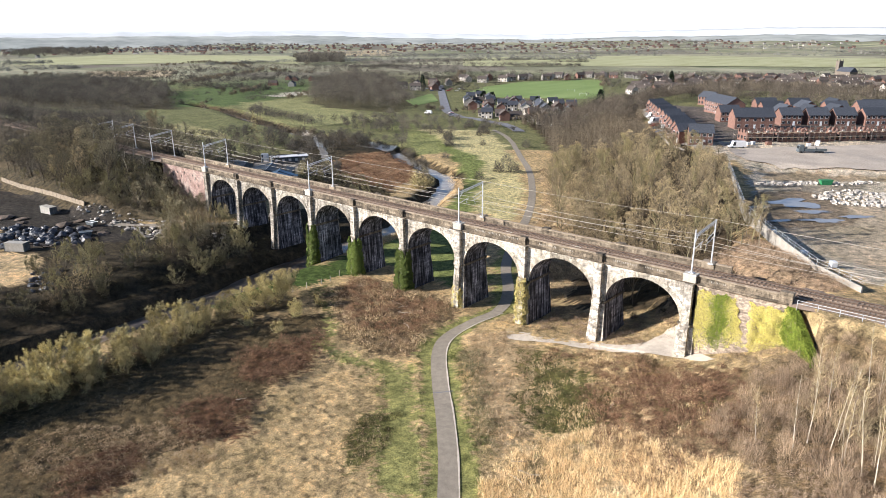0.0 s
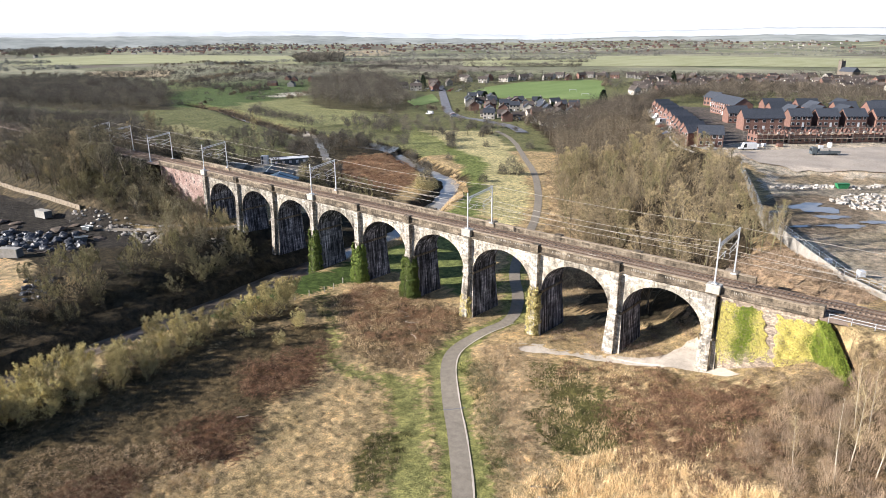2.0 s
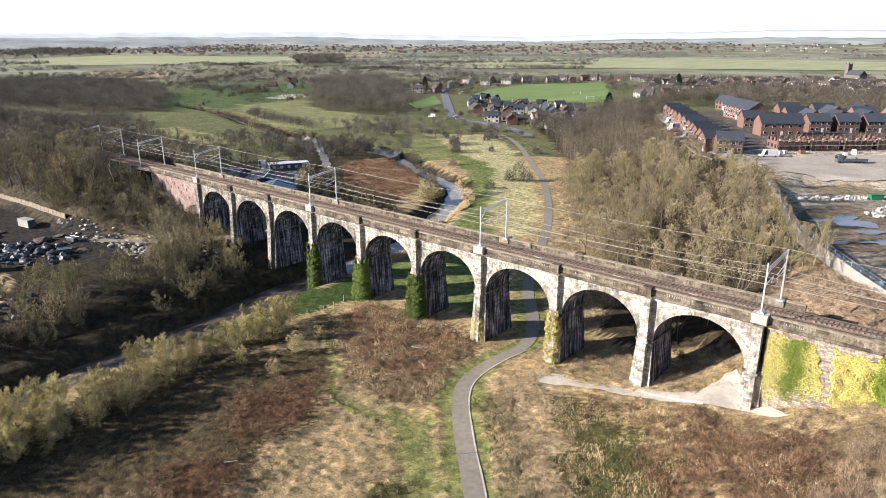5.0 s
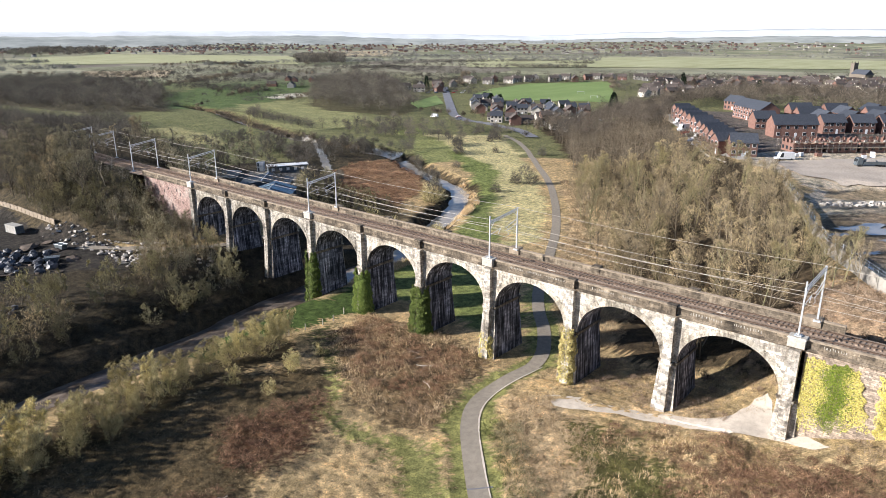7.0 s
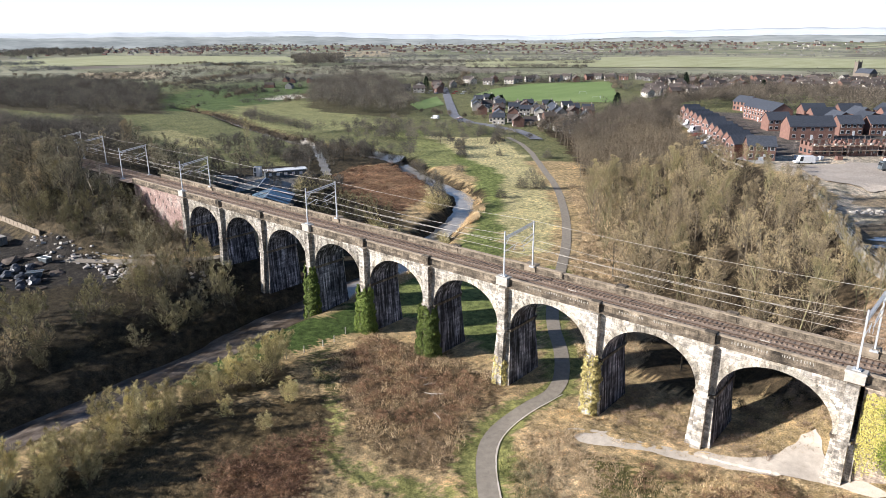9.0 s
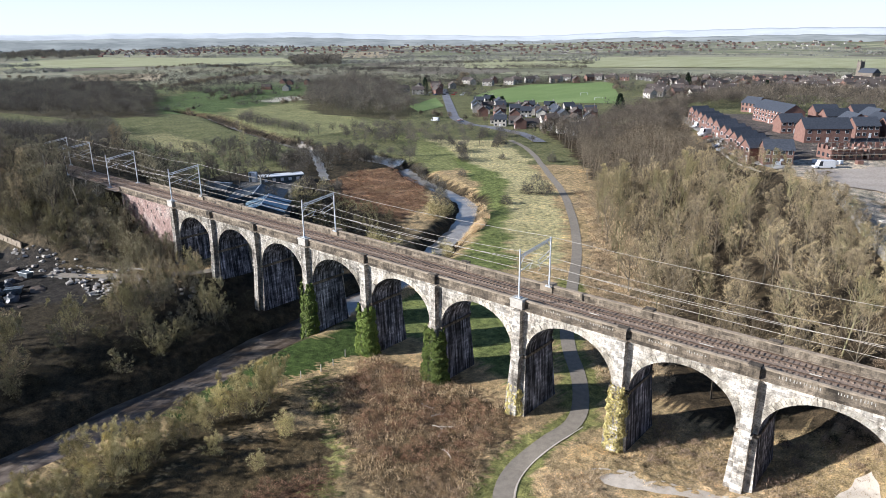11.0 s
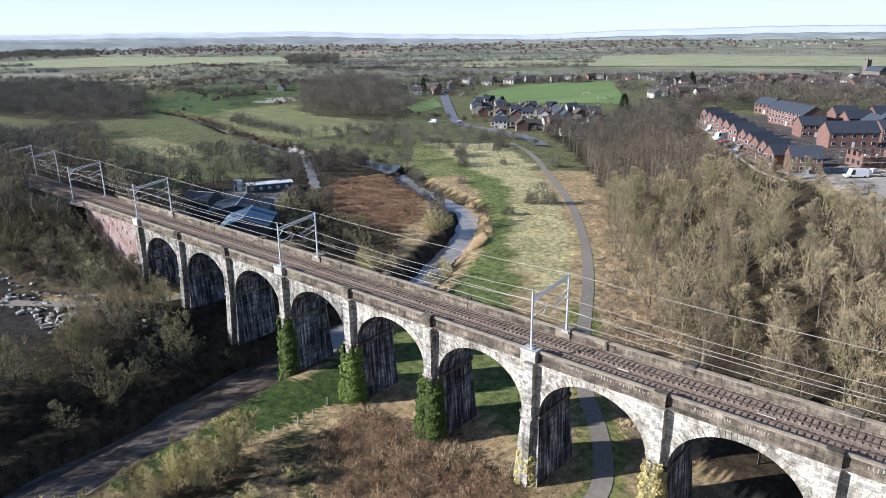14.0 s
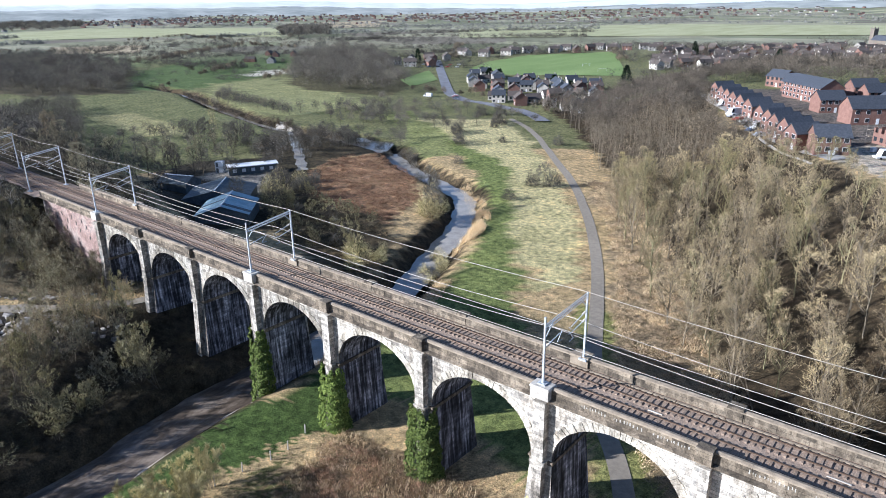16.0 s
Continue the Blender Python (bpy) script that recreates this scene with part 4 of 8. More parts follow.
def tree_meshes(seed, height, fine=1300, twig=1.2, width=0.034, bark="bark", leaf="twig", wide=0.24, deep=0.36, limbs=8, boughs=34, tips=230, rad=0.011, stems=1, low=-0.45):
    """A bare tree: trunk, limbs and boughs fork out to tips spread over a rounded crown, with fine twigs round them."""
    rng = np.random.default_rng(seed)
    R, C = np.array([wide, wide * rng.uniform(0.85, 1.15), deep]) * height, np.array([rng.normal(0, 0.02) * height, rng.normal(0, 0.02) * height, height * (0.97 - deep)])
    L = C + even_points(rng, limbs, low) * R * rng.uniform(0.35, 0.55, (limbs, 1))
    B = C + even_points(rng, boughs, low) * R * rng.uniform(0.55, 0.82, (boughs, 1))
    T = C + even_points(rng, tips, low) * R * rng.uniform(0.72, 1.06, (tips, 1))
    segs, r = [], height * rad
    feet = [np.array([*rng.normal(0, 0.3 if stems > 1 else 0.0, 2), -0.4]) for _ in range(stems)]
    tops = [C * np.array([1, 1, 0.8]) + (np.array([*rng.normal(0, 0.16 * wide * 4, 2), 0]) * height * 0.1 if stems > 1 else 0) for _ in range(stems)]
    for f, t in zip(feet, tops):
        bent(segs, f, t, r / math.sqrt(stems), r * 0.6 / math.sqrt(stems), rng, 0.03)
    for k, e in enumerate(L):
        f, t = feet[k % stems], tops[k % stems]
        u = np.clip((e[2] - 0.8 * np.hypot(*(e - t)[:2]) - f[2]) / (t[2] - f[2]), 0.22, 1.0)
        bent(segs, f + (t - f) * u, e, r * 0.42, r * 0.26, rng)
    for e, k in zip(B, nearest(B, L)):
        bent(segs, L[k], e, r * 0.24, r * 0.11, rng)
    V, F = tubes(segs)
    trunk = tri_mesh("trunk", V, F, [M[bark]])
    own = B[nearest(T, B)]
    D0 = T - own
    V1, F1 = slivers(own, D0, 1.0, r * 0.26, rng)
    V1 = V1.reshape(-1, 3, 3)
    V1[:, 2] = T
    k = rng.integers(0, tips, fine)
    P = own[k] + D0[k] * rng.uniform(0.15, 1.0, (fine, 1)) + rng.normal(0, 0.05, (fine, 3)) * R.min()
    out = (P - C * np.array([1, 1, 0.75])) / R
    D = 0.55 * out / (np.linalg.norm(out, axis=1)[:, None] + 0.2) + rng.normal(0, 0.33, (fine, 3)) + np.array([0, 0, 0.4])
    V2, F2 = slivers(P, D, twig, width, rng)
    V = np.vstack([V1.reshape(-1, 3), V2])
    V[:, 2] = np.maximum(V[:, 2], 0.05)
    return trunk, tri_mesh("crown", V, np.vstack([F1, F2 + 3 * tips]), [M[leaf]])


def shoots(P, D, L, n, rise, wobble, rng):
    """Bent shoots from P towards D, n lengths each, that turn upward on their way: their joints and directions."""
    joints, ways = [P], [D]
    for _ in range(n):
        D = D + np.array([0, 0, rise / n]) + rng.normal(0, wobble, D.shape)
        D = D / np.linalg.norm(D, axis=1)[:, None]
        P = P + D * (L / n)[:, None]
        joints.append(P)
        ways.append(D)
    return np.stack(joints, 1), np.stack(ways, 1)


def offshoots(joints, ways, L, count, first, splay, share, rng):
    """Where side shoots leave their parents, which way and how long."""
    N, n = len(joints), joints.shape[1] - 1
    u = np.clip(np.linspace(first, 1, count)[None] + rng.normal(0, 0.05, (N, count)), first * 0.8, 0.999) * n
    i, k = np.arange(N)[:, None], u.astype(int)
    f = (u - k)[..., None]
    P, D = joints[i, k] * (1 - f) + joints[i, k + 1] * f, ways[i, k + 1]
    S = rng.normal(size=D.shape)
    S -= (S * D).sum(-1, keepdims=True) * D
    D = D + splay * S / (np.linalg.norm(S, axis=-1, keepdims=True) + 1e-9)
    length = L[:, None] * share * (1.15 - 0.6 * u / n) * rng.uniform(0.7, 1.25, u.shape)
    return P.reshape(-1, 3), (D / np.linalg.norm(D, axis=-1, keepdims=True)).reshape(-1, 3), length.ravel()


def tube_run(joints, r0, r1):
    n = joints.shape[1] - 1
    r = r0 + (r1 - r0) * np.linspace(0, 1, n + 1)
    return [(a, b, r[k], r[k + 1]) for row in joints for k, (a, b) in enumerate(zip(row, row[1:]))]


def grown(seed, height, bark="bark", leaf="twig", stems=1, limbs=13, boughs=7, sprays=5, fine=5, clear=0.28, reach=0.36, splay=0.8, rise=0.8, rad=0.011, twig=0.9, width=0.036, dome=(0.36, 0.36)):
    """A bare tree or many-stemmed bush that forks four times, from the stem out to the twigs."""
    rng = np.random.default_rng(seed)
    many = stems > 1
    P = np.column_stack([rng.normal(0, 0.03 * height if many else 0, (stems, 2)), np.full(stems, -0.4)])
    D = np.column_stack([rng.normal(0, 0.3 if many else 0.05, (stems, 2)), np.ones(stems)])
    L = np.full(stems, height * 0.9) * rng.uniform(0.75 if many else 1.0, 1.0, stems)
    J0, W0 = shoots(P, D / np.linalg.norm(D, axis=1)[:, None], L, 5, 0.25, 0.06, rng)
    P, D, L1 = offshoots(J0, W0, L, max(3, limbs // stems), clear, splay, reach, rng)
    J1, W1 = shoots(P, D, L1, 4, rise, 0.1, rng)
    P, D, L2 = offshoots(J1, W1, L1, boughs, 0.25, 0.75, 0.52, rng)
    J2, W2 = shoots(P, D, L2, 1, rise * 0.5, 0.1, rng)
    P3, D3, L3 = offshoots(J2, W2, L2, sprays, 0.25, 0.75, 0.55, rng)
    r = height * rad / math.sqrt(stems)
    heart, half = np.array([0, 0, height * (1 - dome[1])]), np.array([dome[0], dome[0] * rng.uniform(0.85, 1.15), dome[1]]) * height
    uneven = rng.uniform(0, 6, 3)

    def rounded(P):
        """Draws what reaches past a lumpy dome back to its surface."""
        q = (P - heart) / half
        d = np.linalg.norm(q, axis=-1, keepdims=True) + 1e-9
        way = q / d
        edge = 1 + 0.13 * np.sin(way[..., :1] * 4 + uneven[0]) * np.sin(way[..., 1:2] * 5 + uneven[1]) + 0.08 * np.sin(way[..., 2:] * 7 + uneven[2])
        return np.where((d > edge) & (P[..., 2:] > height * 0.1), heart + half * way * (edge + 0.16 * np.log(np.maximum(d / edge, 1))), P)

    J0, J1, J2 = rounded(J0) if many else J0, rounded(J1), rounded(J2)
    tip = rounded(P3 + D3 * L3[:, None])
    P3 = rounded(P3)
    D3 = tip - P3
    L3 = np.linalg.norm(D3, axis=1) + 1e-6
    D3 = D3 / L3[:, None]
    V, F = tubes(tube_run(J0, r, r * 0.3) + tube_run(J1, r * 0.42, r * 0.14) + tube_run(J2, r * 0.16, r * 0.06))
    k = height / V[:, 2].max()
    trunk = tri_mesh("trunk", V * np.array([1, 1, k]), F, [M[bark]])
    side = np.cross(D3, rng.normal(size=D3.shape))
    side *= r * 0.06 / (np.linalg.norm(side, axis=1)[:, None] + 1e-9)
    V1 = np.stack([P3 - side, P3 + side, P3 + D3 * L3[:, None]], 1).reshape(-1, 3)
    i = np.repeat(np.arange(len(P3)), fine)
    at = P3[i] + D3[i] * (L3[i] * rng.uniform(0.1, 1.0, len(i)))[:, None]
    V2, F2 = slivers(at, D3[i] + rng.normal(0, 0.42, at.shape) + np.array([0, 0, 0.2]), twig, width, rng)
    V = np.vstack([V1, V2]) * np.array([1, 1, k])
    V[:, 2] = np.maximum(V[:, 2], 0.05)
    return trunk, tri_mesh("crown", V, np.vstack([np.arange(len(V1)).reshape(-1, 3), F2 + len(V1)]), [M[leaf]])


def bush_meshes(seed, height, fine=1500, twig=0.9, width=0.034, bark="bark", leaf="twig", wide=0.48, stems=16, rise=0.5):
    """A rounded bush: stems fan out from the ground, twigs fill the dome evenly and point outward."""
    rng = np.random.default_rng(seed)
    R = np.array([wide * rng.uniform(0.85, 1.15), wide * rng.uniform(0.85, 1.15), 0.86]) * height
    E = even_points(rng, stems, 0.12) * R * rng.uniform(0.6, 0.9, (stems, 1))
    segs = []
    for e in E:
        foot = np.array([*(e[:2] * 0.12), -0.3])
        bent(segs, foot, e, height * 0.008, height * 0.003, rng)
    V, F = tubes(segs)
    trunk = tri_mesh("trunk", V, F, [M[bark]])
    U = rng.normal(size=(fine, 3))
    U[:, 2] = np.abs(U[:, 2]) * 0.9 + 0.04
    U /= np.linalg.norm(U, axis=1)[:, None]
    lump = 1 + 0.16 * np.sin(U[:, 0] * 5 + seed) * np.sin(U[:, 1] * 5 - seed) + 0.1 * np.sin(U[:, 2] * 9 + U[:, 0] * 7)
    P = U * R * (rng.uniform(0.12, 1, (fine, 1)) ** 0.5) * lump[:, None] * 0.9
    D = U * np.array([0.7, 0.7, 0.4]) * (0.6 if rise > 0.8 else 1) + rng.normal(0, 0.34, (fine, 3)) + np.array([0, 0, rise])
    V, F = slivers(P, D, twig, width, rng)
    V[:, 2] = np.maximum(V[:, 2], 0.05)
    return trunk, tri_mesh("crown", V, F, [M[leaf]])


def birch_meshes(seed, height, bark="birch"):
    """A slender straight stem with short steep side twigs."""
    rng = np.random.default_rng(seed)
    n, segs, p = 6, [], np.array([0, 0, -0.3])
    d = np.array([*rng.normal(0, 0.07, 2), 1.0])
    stem = [p]
    for k in range(n):
        q = p + (d + rng.normal(0, 0.035, 3)) * height / n
        segs.append((p, q, height * 0.0085 * (1 - k / n * 0.8), height * 0.0085 * (1 - (k + 1) / n * 0.8)))
        stem.append(q)
        p = q
    girth = [segs[0][2]] + [g[3] for g in segs]
    V = [(q[0] + g * math.cos(1.2566 * k), q[1] + g * math.sin(1.2566 * k), q[2]) for q, g in zip(stem, girth) for k in range(5)]
    F = [t for j in range(n) for k in range(5) for t in ((j * 5 + k, j * 5 + (k + 1) % 5, j * 5 + 5 + (k + 1) % 5), (j * 5 + k, j * 5 + 5 + (k + 1) % 5, j * 5 + 5 + k))]
    trunk = tri_mesh("trunk", V, F, [M[bark]])
    m = 60
    u = rng.uniform(0.3, 1.0, m) * n
    S = np.array([stem[int(min(v, n - 0.01))] + (stem[int(min(v, n - 0.01)) + 1] - stem[int(min(v, n - 0.01))]) * (v % 1) for v in u])
    D = np.column_stack([rng.normal(0, 0.5, (m, 2)), np.full(m, 0.85)])
    V1, F1 = slivers(S, D, height * 0.17, 0.05, rng)
    k = rng.integers(0, m, 420)
    P = S[k] + D[k] / np.linalg.norm(D[k], axis=1)[:, None] * height * 0.15 * rng.uniform(0.2, 1, (420, 1))
    V2, F2 = slivers(P, D[k] * 0.7 + rng.normal(0, 0.4, (420, 3)), 0.7, 0.028, rng)
    return trunk, tri_mesh("crown", np.vstack([V1, V2]), np.vstack([F1, F2 + len(V1)]), [M["twig"]])


def plant(kind, label, category, meshes, x, y, scale, turn, group):
    root = thing(kind, label, category, (x, y, at_land(x, y)), turn, group)
    root.scale = (scale,) * 3
    part("trunk", meshes[0], None, root)
    part("crown", meshes[1], None, root)
    return root


def scatter(rng, poly, n, gap, tries=40, ok=None):
    """Points inside an outline, no two nearer than gap."""
    p = np.array(poly, float)
    lo, hi = p.min(0), p.max(0)
    out = np.empty((0, 2))
    C = rng.uniform(lo, hi, (n * tries, 2))
    C = C[inside(poly, C[:, 0], C[:, 1])]
    if ok is not None:
        C = C[ok(C[:, 0], C[:, 1])]
    for c in C:
        if len(out) >= n:
            break
        if len(out) == 0 or np.min(np.hypot(*(out - c).T)) > gap:
            out = np.vstack([out, c])
    return out


WOOD = [grown(10 + s, 14.5 + 0.6 * s, "bark_olive" if s in (1, 4) else "bark", "twig_olive" if s == 4 else "twig", 1 + (s == 3), 15, 7, 5, 7, 0.28, 0.42, 0.85, 0.85, 0.013, 0.56, 0.033, (0.29 + 0.02 * s, 0.39)) for s in range(5)]
BROAD = [grown(30 + s, 13.5, "bark", "twig", 1, 16, 7, 5, 7, 0.2, 0.5, 1.1, 0.65, 0.015, 0.56, 0.033, (0.4, 0.42)) for s in range(3)]
DARKB = [grown(130 + s, 11.0, "bark_dark", "twig_dark", 4 + s, 22, 7, 4, 7, 0.12, 0.5, 0.85, 0.6, 0.013, 0.52, 0.095, (0.46, 0.55)) for s in range(3)]
GREYB = [grown(140 + s, 13.0, "bark_dark", "twig_grey", 1 + (s == 1), 16, 7, 4, 6, 0.16, 0.5, 1.0, 0.6, 0.018, 0.6, 0.055, (0.42, 0.46)) for s in range(3)]
CROOKED = [grown(145 + s, 11.0, "birch", "twig_grey", 1, 9, 5, 3, 3, 0.2, 0.5, 1.3, 0.5, 0.016, 0.7, 0.035, (0.42, 0.45)) for s in range(2)]
DARKS = [grown(150 + s, 5.0, "bark", "twig_dark", 6 + s, 20, 5, 3, 5, 0.12, 0.5, 0.75, 0.5, 0.01, 0.38, 0.08, (0.5, 0.6)) for s in range(4)]
GREYS = [grown(155 + s, 4.4, "bark", "twig_grey", 6 + s, 18, 5, 3, 4, 0.12, 0.5, 0.8, 0.7, 0.01, 0.4, 0.042, (0.5, 0.6)) for s in range(4)]
SHRUB = [grown(50 + s, 5.0, "bark", "twig", 6 + s, 18, 5, 3, 4, 0.12, 0.5, 0.8, 0.5, 0.01, 0.4, 0.045, (0.5, 0.6)) for s in range(4)]
SCRUBBY = [bush_meshes(60 + s, 4.6, 1100, 0.9, 0.032, leaf="twig_rose", wide=0.5, rise=1.1) for s in range(4)]
PALE = [grown(70 + s, 6.6, "bark", "twig_pale", 9 + s, 40, 6, 4, 8, 0.08, 0.46, 0.85, 0.7, 0.012, 0.52, 0.034, (0.46 + 0.03 * s, 0.6)) for s in range(4)]
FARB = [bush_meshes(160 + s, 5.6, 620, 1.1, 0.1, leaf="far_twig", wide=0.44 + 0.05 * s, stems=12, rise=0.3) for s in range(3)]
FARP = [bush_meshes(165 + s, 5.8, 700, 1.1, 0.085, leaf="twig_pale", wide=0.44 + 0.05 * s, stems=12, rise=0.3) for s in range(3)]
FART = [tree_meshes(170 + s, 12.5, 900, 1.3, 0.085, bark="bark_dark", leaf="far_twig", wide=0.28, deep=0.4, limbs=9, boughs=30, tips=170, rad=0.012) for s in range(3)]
BIRCH_DARK = [birch_meshes(94 + s, 10.0, "bark") for s in range(3)]
BIRCH = [birch_meshes(90 + s, 10.0) for s in range(4)]
SLOPE = [(24, 19), (4, 46), (-20, 74), (-40, 104), (-62, 140), (-82, 172), (-112, 218), (-150, 262), (-178, 290), (-150, 330), (-100, 325), (-88, 290), (-56, 214), (-14, 160), (16, 116), (36, 66), (46, 34), (42, 19)]
rng = np.random.default_rng(11)


def mixed_woods(rng):
    pts = scatter(rng, SLOPE, 400, 5.2)
    order = np.argsort(pts[:, 1])
    near, rest = pts[order[:150]], pts[order[150:]]
    for x, y in near:
        m = WOOD[rng.integers(5)] if rng.random() < 0.6 else BROAD[rng.integers(3)]
        plant("bare_tree", "leafless brown woodland tree on the valley slope", "tree", m, x, y, rng.uniform(0.8, 1.15) * (1 - 0.45 * float(sstep(9, 17, at_land(x, y)))), rng.uniform(0, 360), "bare trees on the slope")
    return rest


def wood_stuff(name, pts, heights, label, leaf="twig", seed=1, dense=1.0, twig=1.4, width=0.1, slope=False, low=0.05, stem=1.0):
    """A stretch of woodland too thick to count: stems with clouds of twigs, in one mesh."""
    rng = np.random.default_rng(seed)
    n = len(pts)
    Z = land(pts[:, 0], pts[:, 1])
    H = rng.uniform(*heights, n) * ((1 - 0.55 * sstep(9, 17, Z)) if slope else 1)
    segs, P, D = [], [], []
    m, wide = int(150 * dense), 0.25 if stem == 1.0 else 0.3
    for (x, y), z, h in zip(pts, Z, H):
        base, top = np.array([x, y, z - 0.3]), np.array([x + rng.normal(0, 0.4), y + rng.normal(0, 0.4), z + h * 0.55])
        segs.append((base, top, h * 0.012 * stem, h * 0.006 * stem))
        heart = np.array([x, y, z + h * (0.56 - low)])
        clumps = heart + even_points(rng, 9, -0.6) * np.array([h * wide, h * wide, h * 0.27]) * rng.uniform(0.6, 1.1, (9, 1))
        for c in clumps[:5]:
            segs.append((base + (top - base) * rng.uniform(0.4, 0.95), c, h * 0.006, h * 0.002))
        U = rng.normal(size=(m, 3))
        U /= np.linalg.norm(U, axis=1)[:, None]
        P.append(clumps[rng.integers(0, 9, m)] + U * h * 0.15 * (rng.uniform(0.1, 1, (m, 1)) ** 0.5))
        D.append(U + rng.normal(0, 0.25, (m, 3)) + np.array([0, 0, 0.45]))
    V1, F1 = tubes(segs)
    V2, F2 = slivers(np.vstack(P), np.vstack(D), twig, width, rng)
    me = tri_mesh(name, np.vstack([V1, V2]), np.vstack([F1, F2 + len(V1)]), [M["bark_dark"], M[leaf + "_wood"]], np.r_[np.zeros(len(F1)), np.ones(len(F2))])
    tone = rng.uniform(0, 1, n)
    me.attributes.new("tone", "FLOAT", "POINT").data.foreach_set("value", np.r_[np.repeat(tone, 36), np.repeat(tone, 3 * m)].astype(np.float32))
    return tagged(new(name, me), label, "woodland", kind="stuff")


rest = mixed_woods(rng)
cut = rest[:, 1] < np.median(rest[:, 1]) - 25
wood_stuff("woodland", rest[cut], (13, 18), "dense leafless brown woodland on the valley slope", "twig_mid", seed=2, width=0.09, dense=3.6, twig=0.95, slope=True)
wood_stuff("woodland", rest[~cut], (13, 19), "dense leafless grey-brown woodland below the estate", "twig_shade", seed=4, dense=3.2, twig=1.1, slope=True, width=0.11)
WEST = [(-122, 22), (-150, 24), (-200, 26), (-262, 58), (-330, 90), (-440, 130), (-420, 20), (-420, -40), (-240, -24), (-160, -22), (-128, -18), (-116, -12)]


def off_rails(x, y):
    return np.abs(y - 3.8) > 6.5


pts = scatter(rng, WEST, 640, 4.0, ok=off_rails)
near = pts[(pts[:, 0] > -190) & ((pts[:, 0] < -154) | (pts[:, 1] > 10))]
for x, y in near[:110]:
    plant("bare_tree", "leafless grey-brown tree on the railway embankment", "tree", GREYB[rng.integers(3)] if rng.random() < 0.7 else WOOD[rng.integers(5)], x, y, rng.uniform(0.7, 1.05), rng.uniform(0, 360), "bare trees by the railway")
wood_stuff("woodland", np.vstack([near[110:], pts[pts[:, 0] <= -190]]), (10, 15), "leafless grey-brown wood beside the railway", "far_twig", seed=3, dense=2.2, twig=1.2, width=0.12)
for x, y in scatter(rng, [(-225, -22), (-160, -21), (-146, -17), (-156, -3.5), (-225, -3.5)], 46, 4.6):
    plant("bare_tree", "large leafless grey tree above the scrap yard", "tree", GREYB[rng.integers(3)], x, y, rng.uniform(0.75, 1.1), rng.uniform(0, 360), "bare trees above the yard")
for x, y in scatter(rng, [(-154, -14), (-138, -17), (-116, -15), (-108, -8), (-109, -2), (-154, -3)], 58, 2.4):
    plant("bare_shrub", "leafless grey-tan shrub below the brick abutment", "shrub", GREYS[rng.integers(4)], x, y, rng.uniform(0.5, 0.95), rng.uniform(0, 360), "shrubs below the abutment")
for x, y in scatter(rng, [(-132, -9), (-116, -9), (-109, -6), (-109, -1.5), (-134, -2.5)], 30, 2.4):
    plant("bare_shrub", "tall leafless grey-tan shrub against the brick abutment", "shrub", GREYS[rng.integers(4)], x, y, rng.uniform(1.2, 2.0), rng.uniform(0, 360), "shrubs below the abutment")
for x, y in scatter(rng, [(-215, -24), (-150, -18), (-134, -19), (-150, -10), (-160, -3.5), (-215, -3.5)], 36, 3.6):
    plant("bare_shrub", "leafless dark brown shrub on the wooded embankment", "shrub", DARKS[rng.integers(4)], x, y, rng.uniform(0.6, 1.1), rng.uniform(0, 360), "undergrowth on the embankment")
for x, y, k in ((-141, -6, 0.62), (-146, -9, 0.7), (-150, -5, 0.6), (-138, -13, 0.5), (-129, -14, 0.45)):
    plant("bare_tree", "crooked pale-barked leafless tree beside the line", "tree", CROOKED[rng.integers(2)], x, y, k, rng.uniform(0, 360), "crooked trees by the railway")
for x, y in scatter(rng, [(20, 108), (30, 84), (42, 56), (50, 44), (57, 34), (50, 32), (38, 50), (26, 78), (12, 104)], 34, 3.4):
    plant("bare_tree", "tall leafless brown tree below the building site", "tree", WOOD[rng.integers(5)], x, y, rng.uniform(0.55, 0.72), rng.uniform(0, 360), "bare trees on the slope")
# shrubs on the dark western bank of the river
BANK = [(-63, -104), (-63, -50), (-65, -20), (-69, -8), (-104, -6), (-112, -14), (-98, -26), (-82, -36), (-94, -48), (-88, -62), (-100, -104)]
for x, y in scatter(rng, BANK, 40, 6.4):
    m = DARKS[rng.integers(4)] if rng.random() < 0.5 else DARKB[rng.integers(3)]
    s = rng.uniform(0.7, 1.2) if m in DARKS else rng.uniform(0.45, 0.8)
    plant("bare_shrub", "leafless olive-brown shrub on the shaded river bank", "shrub", m, x, y, s, rng.uniform(0, 360), "shrubs on the river bank")
for x, y, s in ((-68, -12, 1.05), (-68, -29, 0.95), (-67, -21, 0.6), (-78, -40, 0.95), (-74, -54, 0.9), (-84, -50, 0.8), (-98, -3, 0.7), (-82, -26, 0.8)):
    plant("bare_tree", "leafless tree with spreading grey branches beside the river", "tree", DARKB[rng.integers(3)], x, y, s, rng.uniform(0, 360), "trees beside the river")
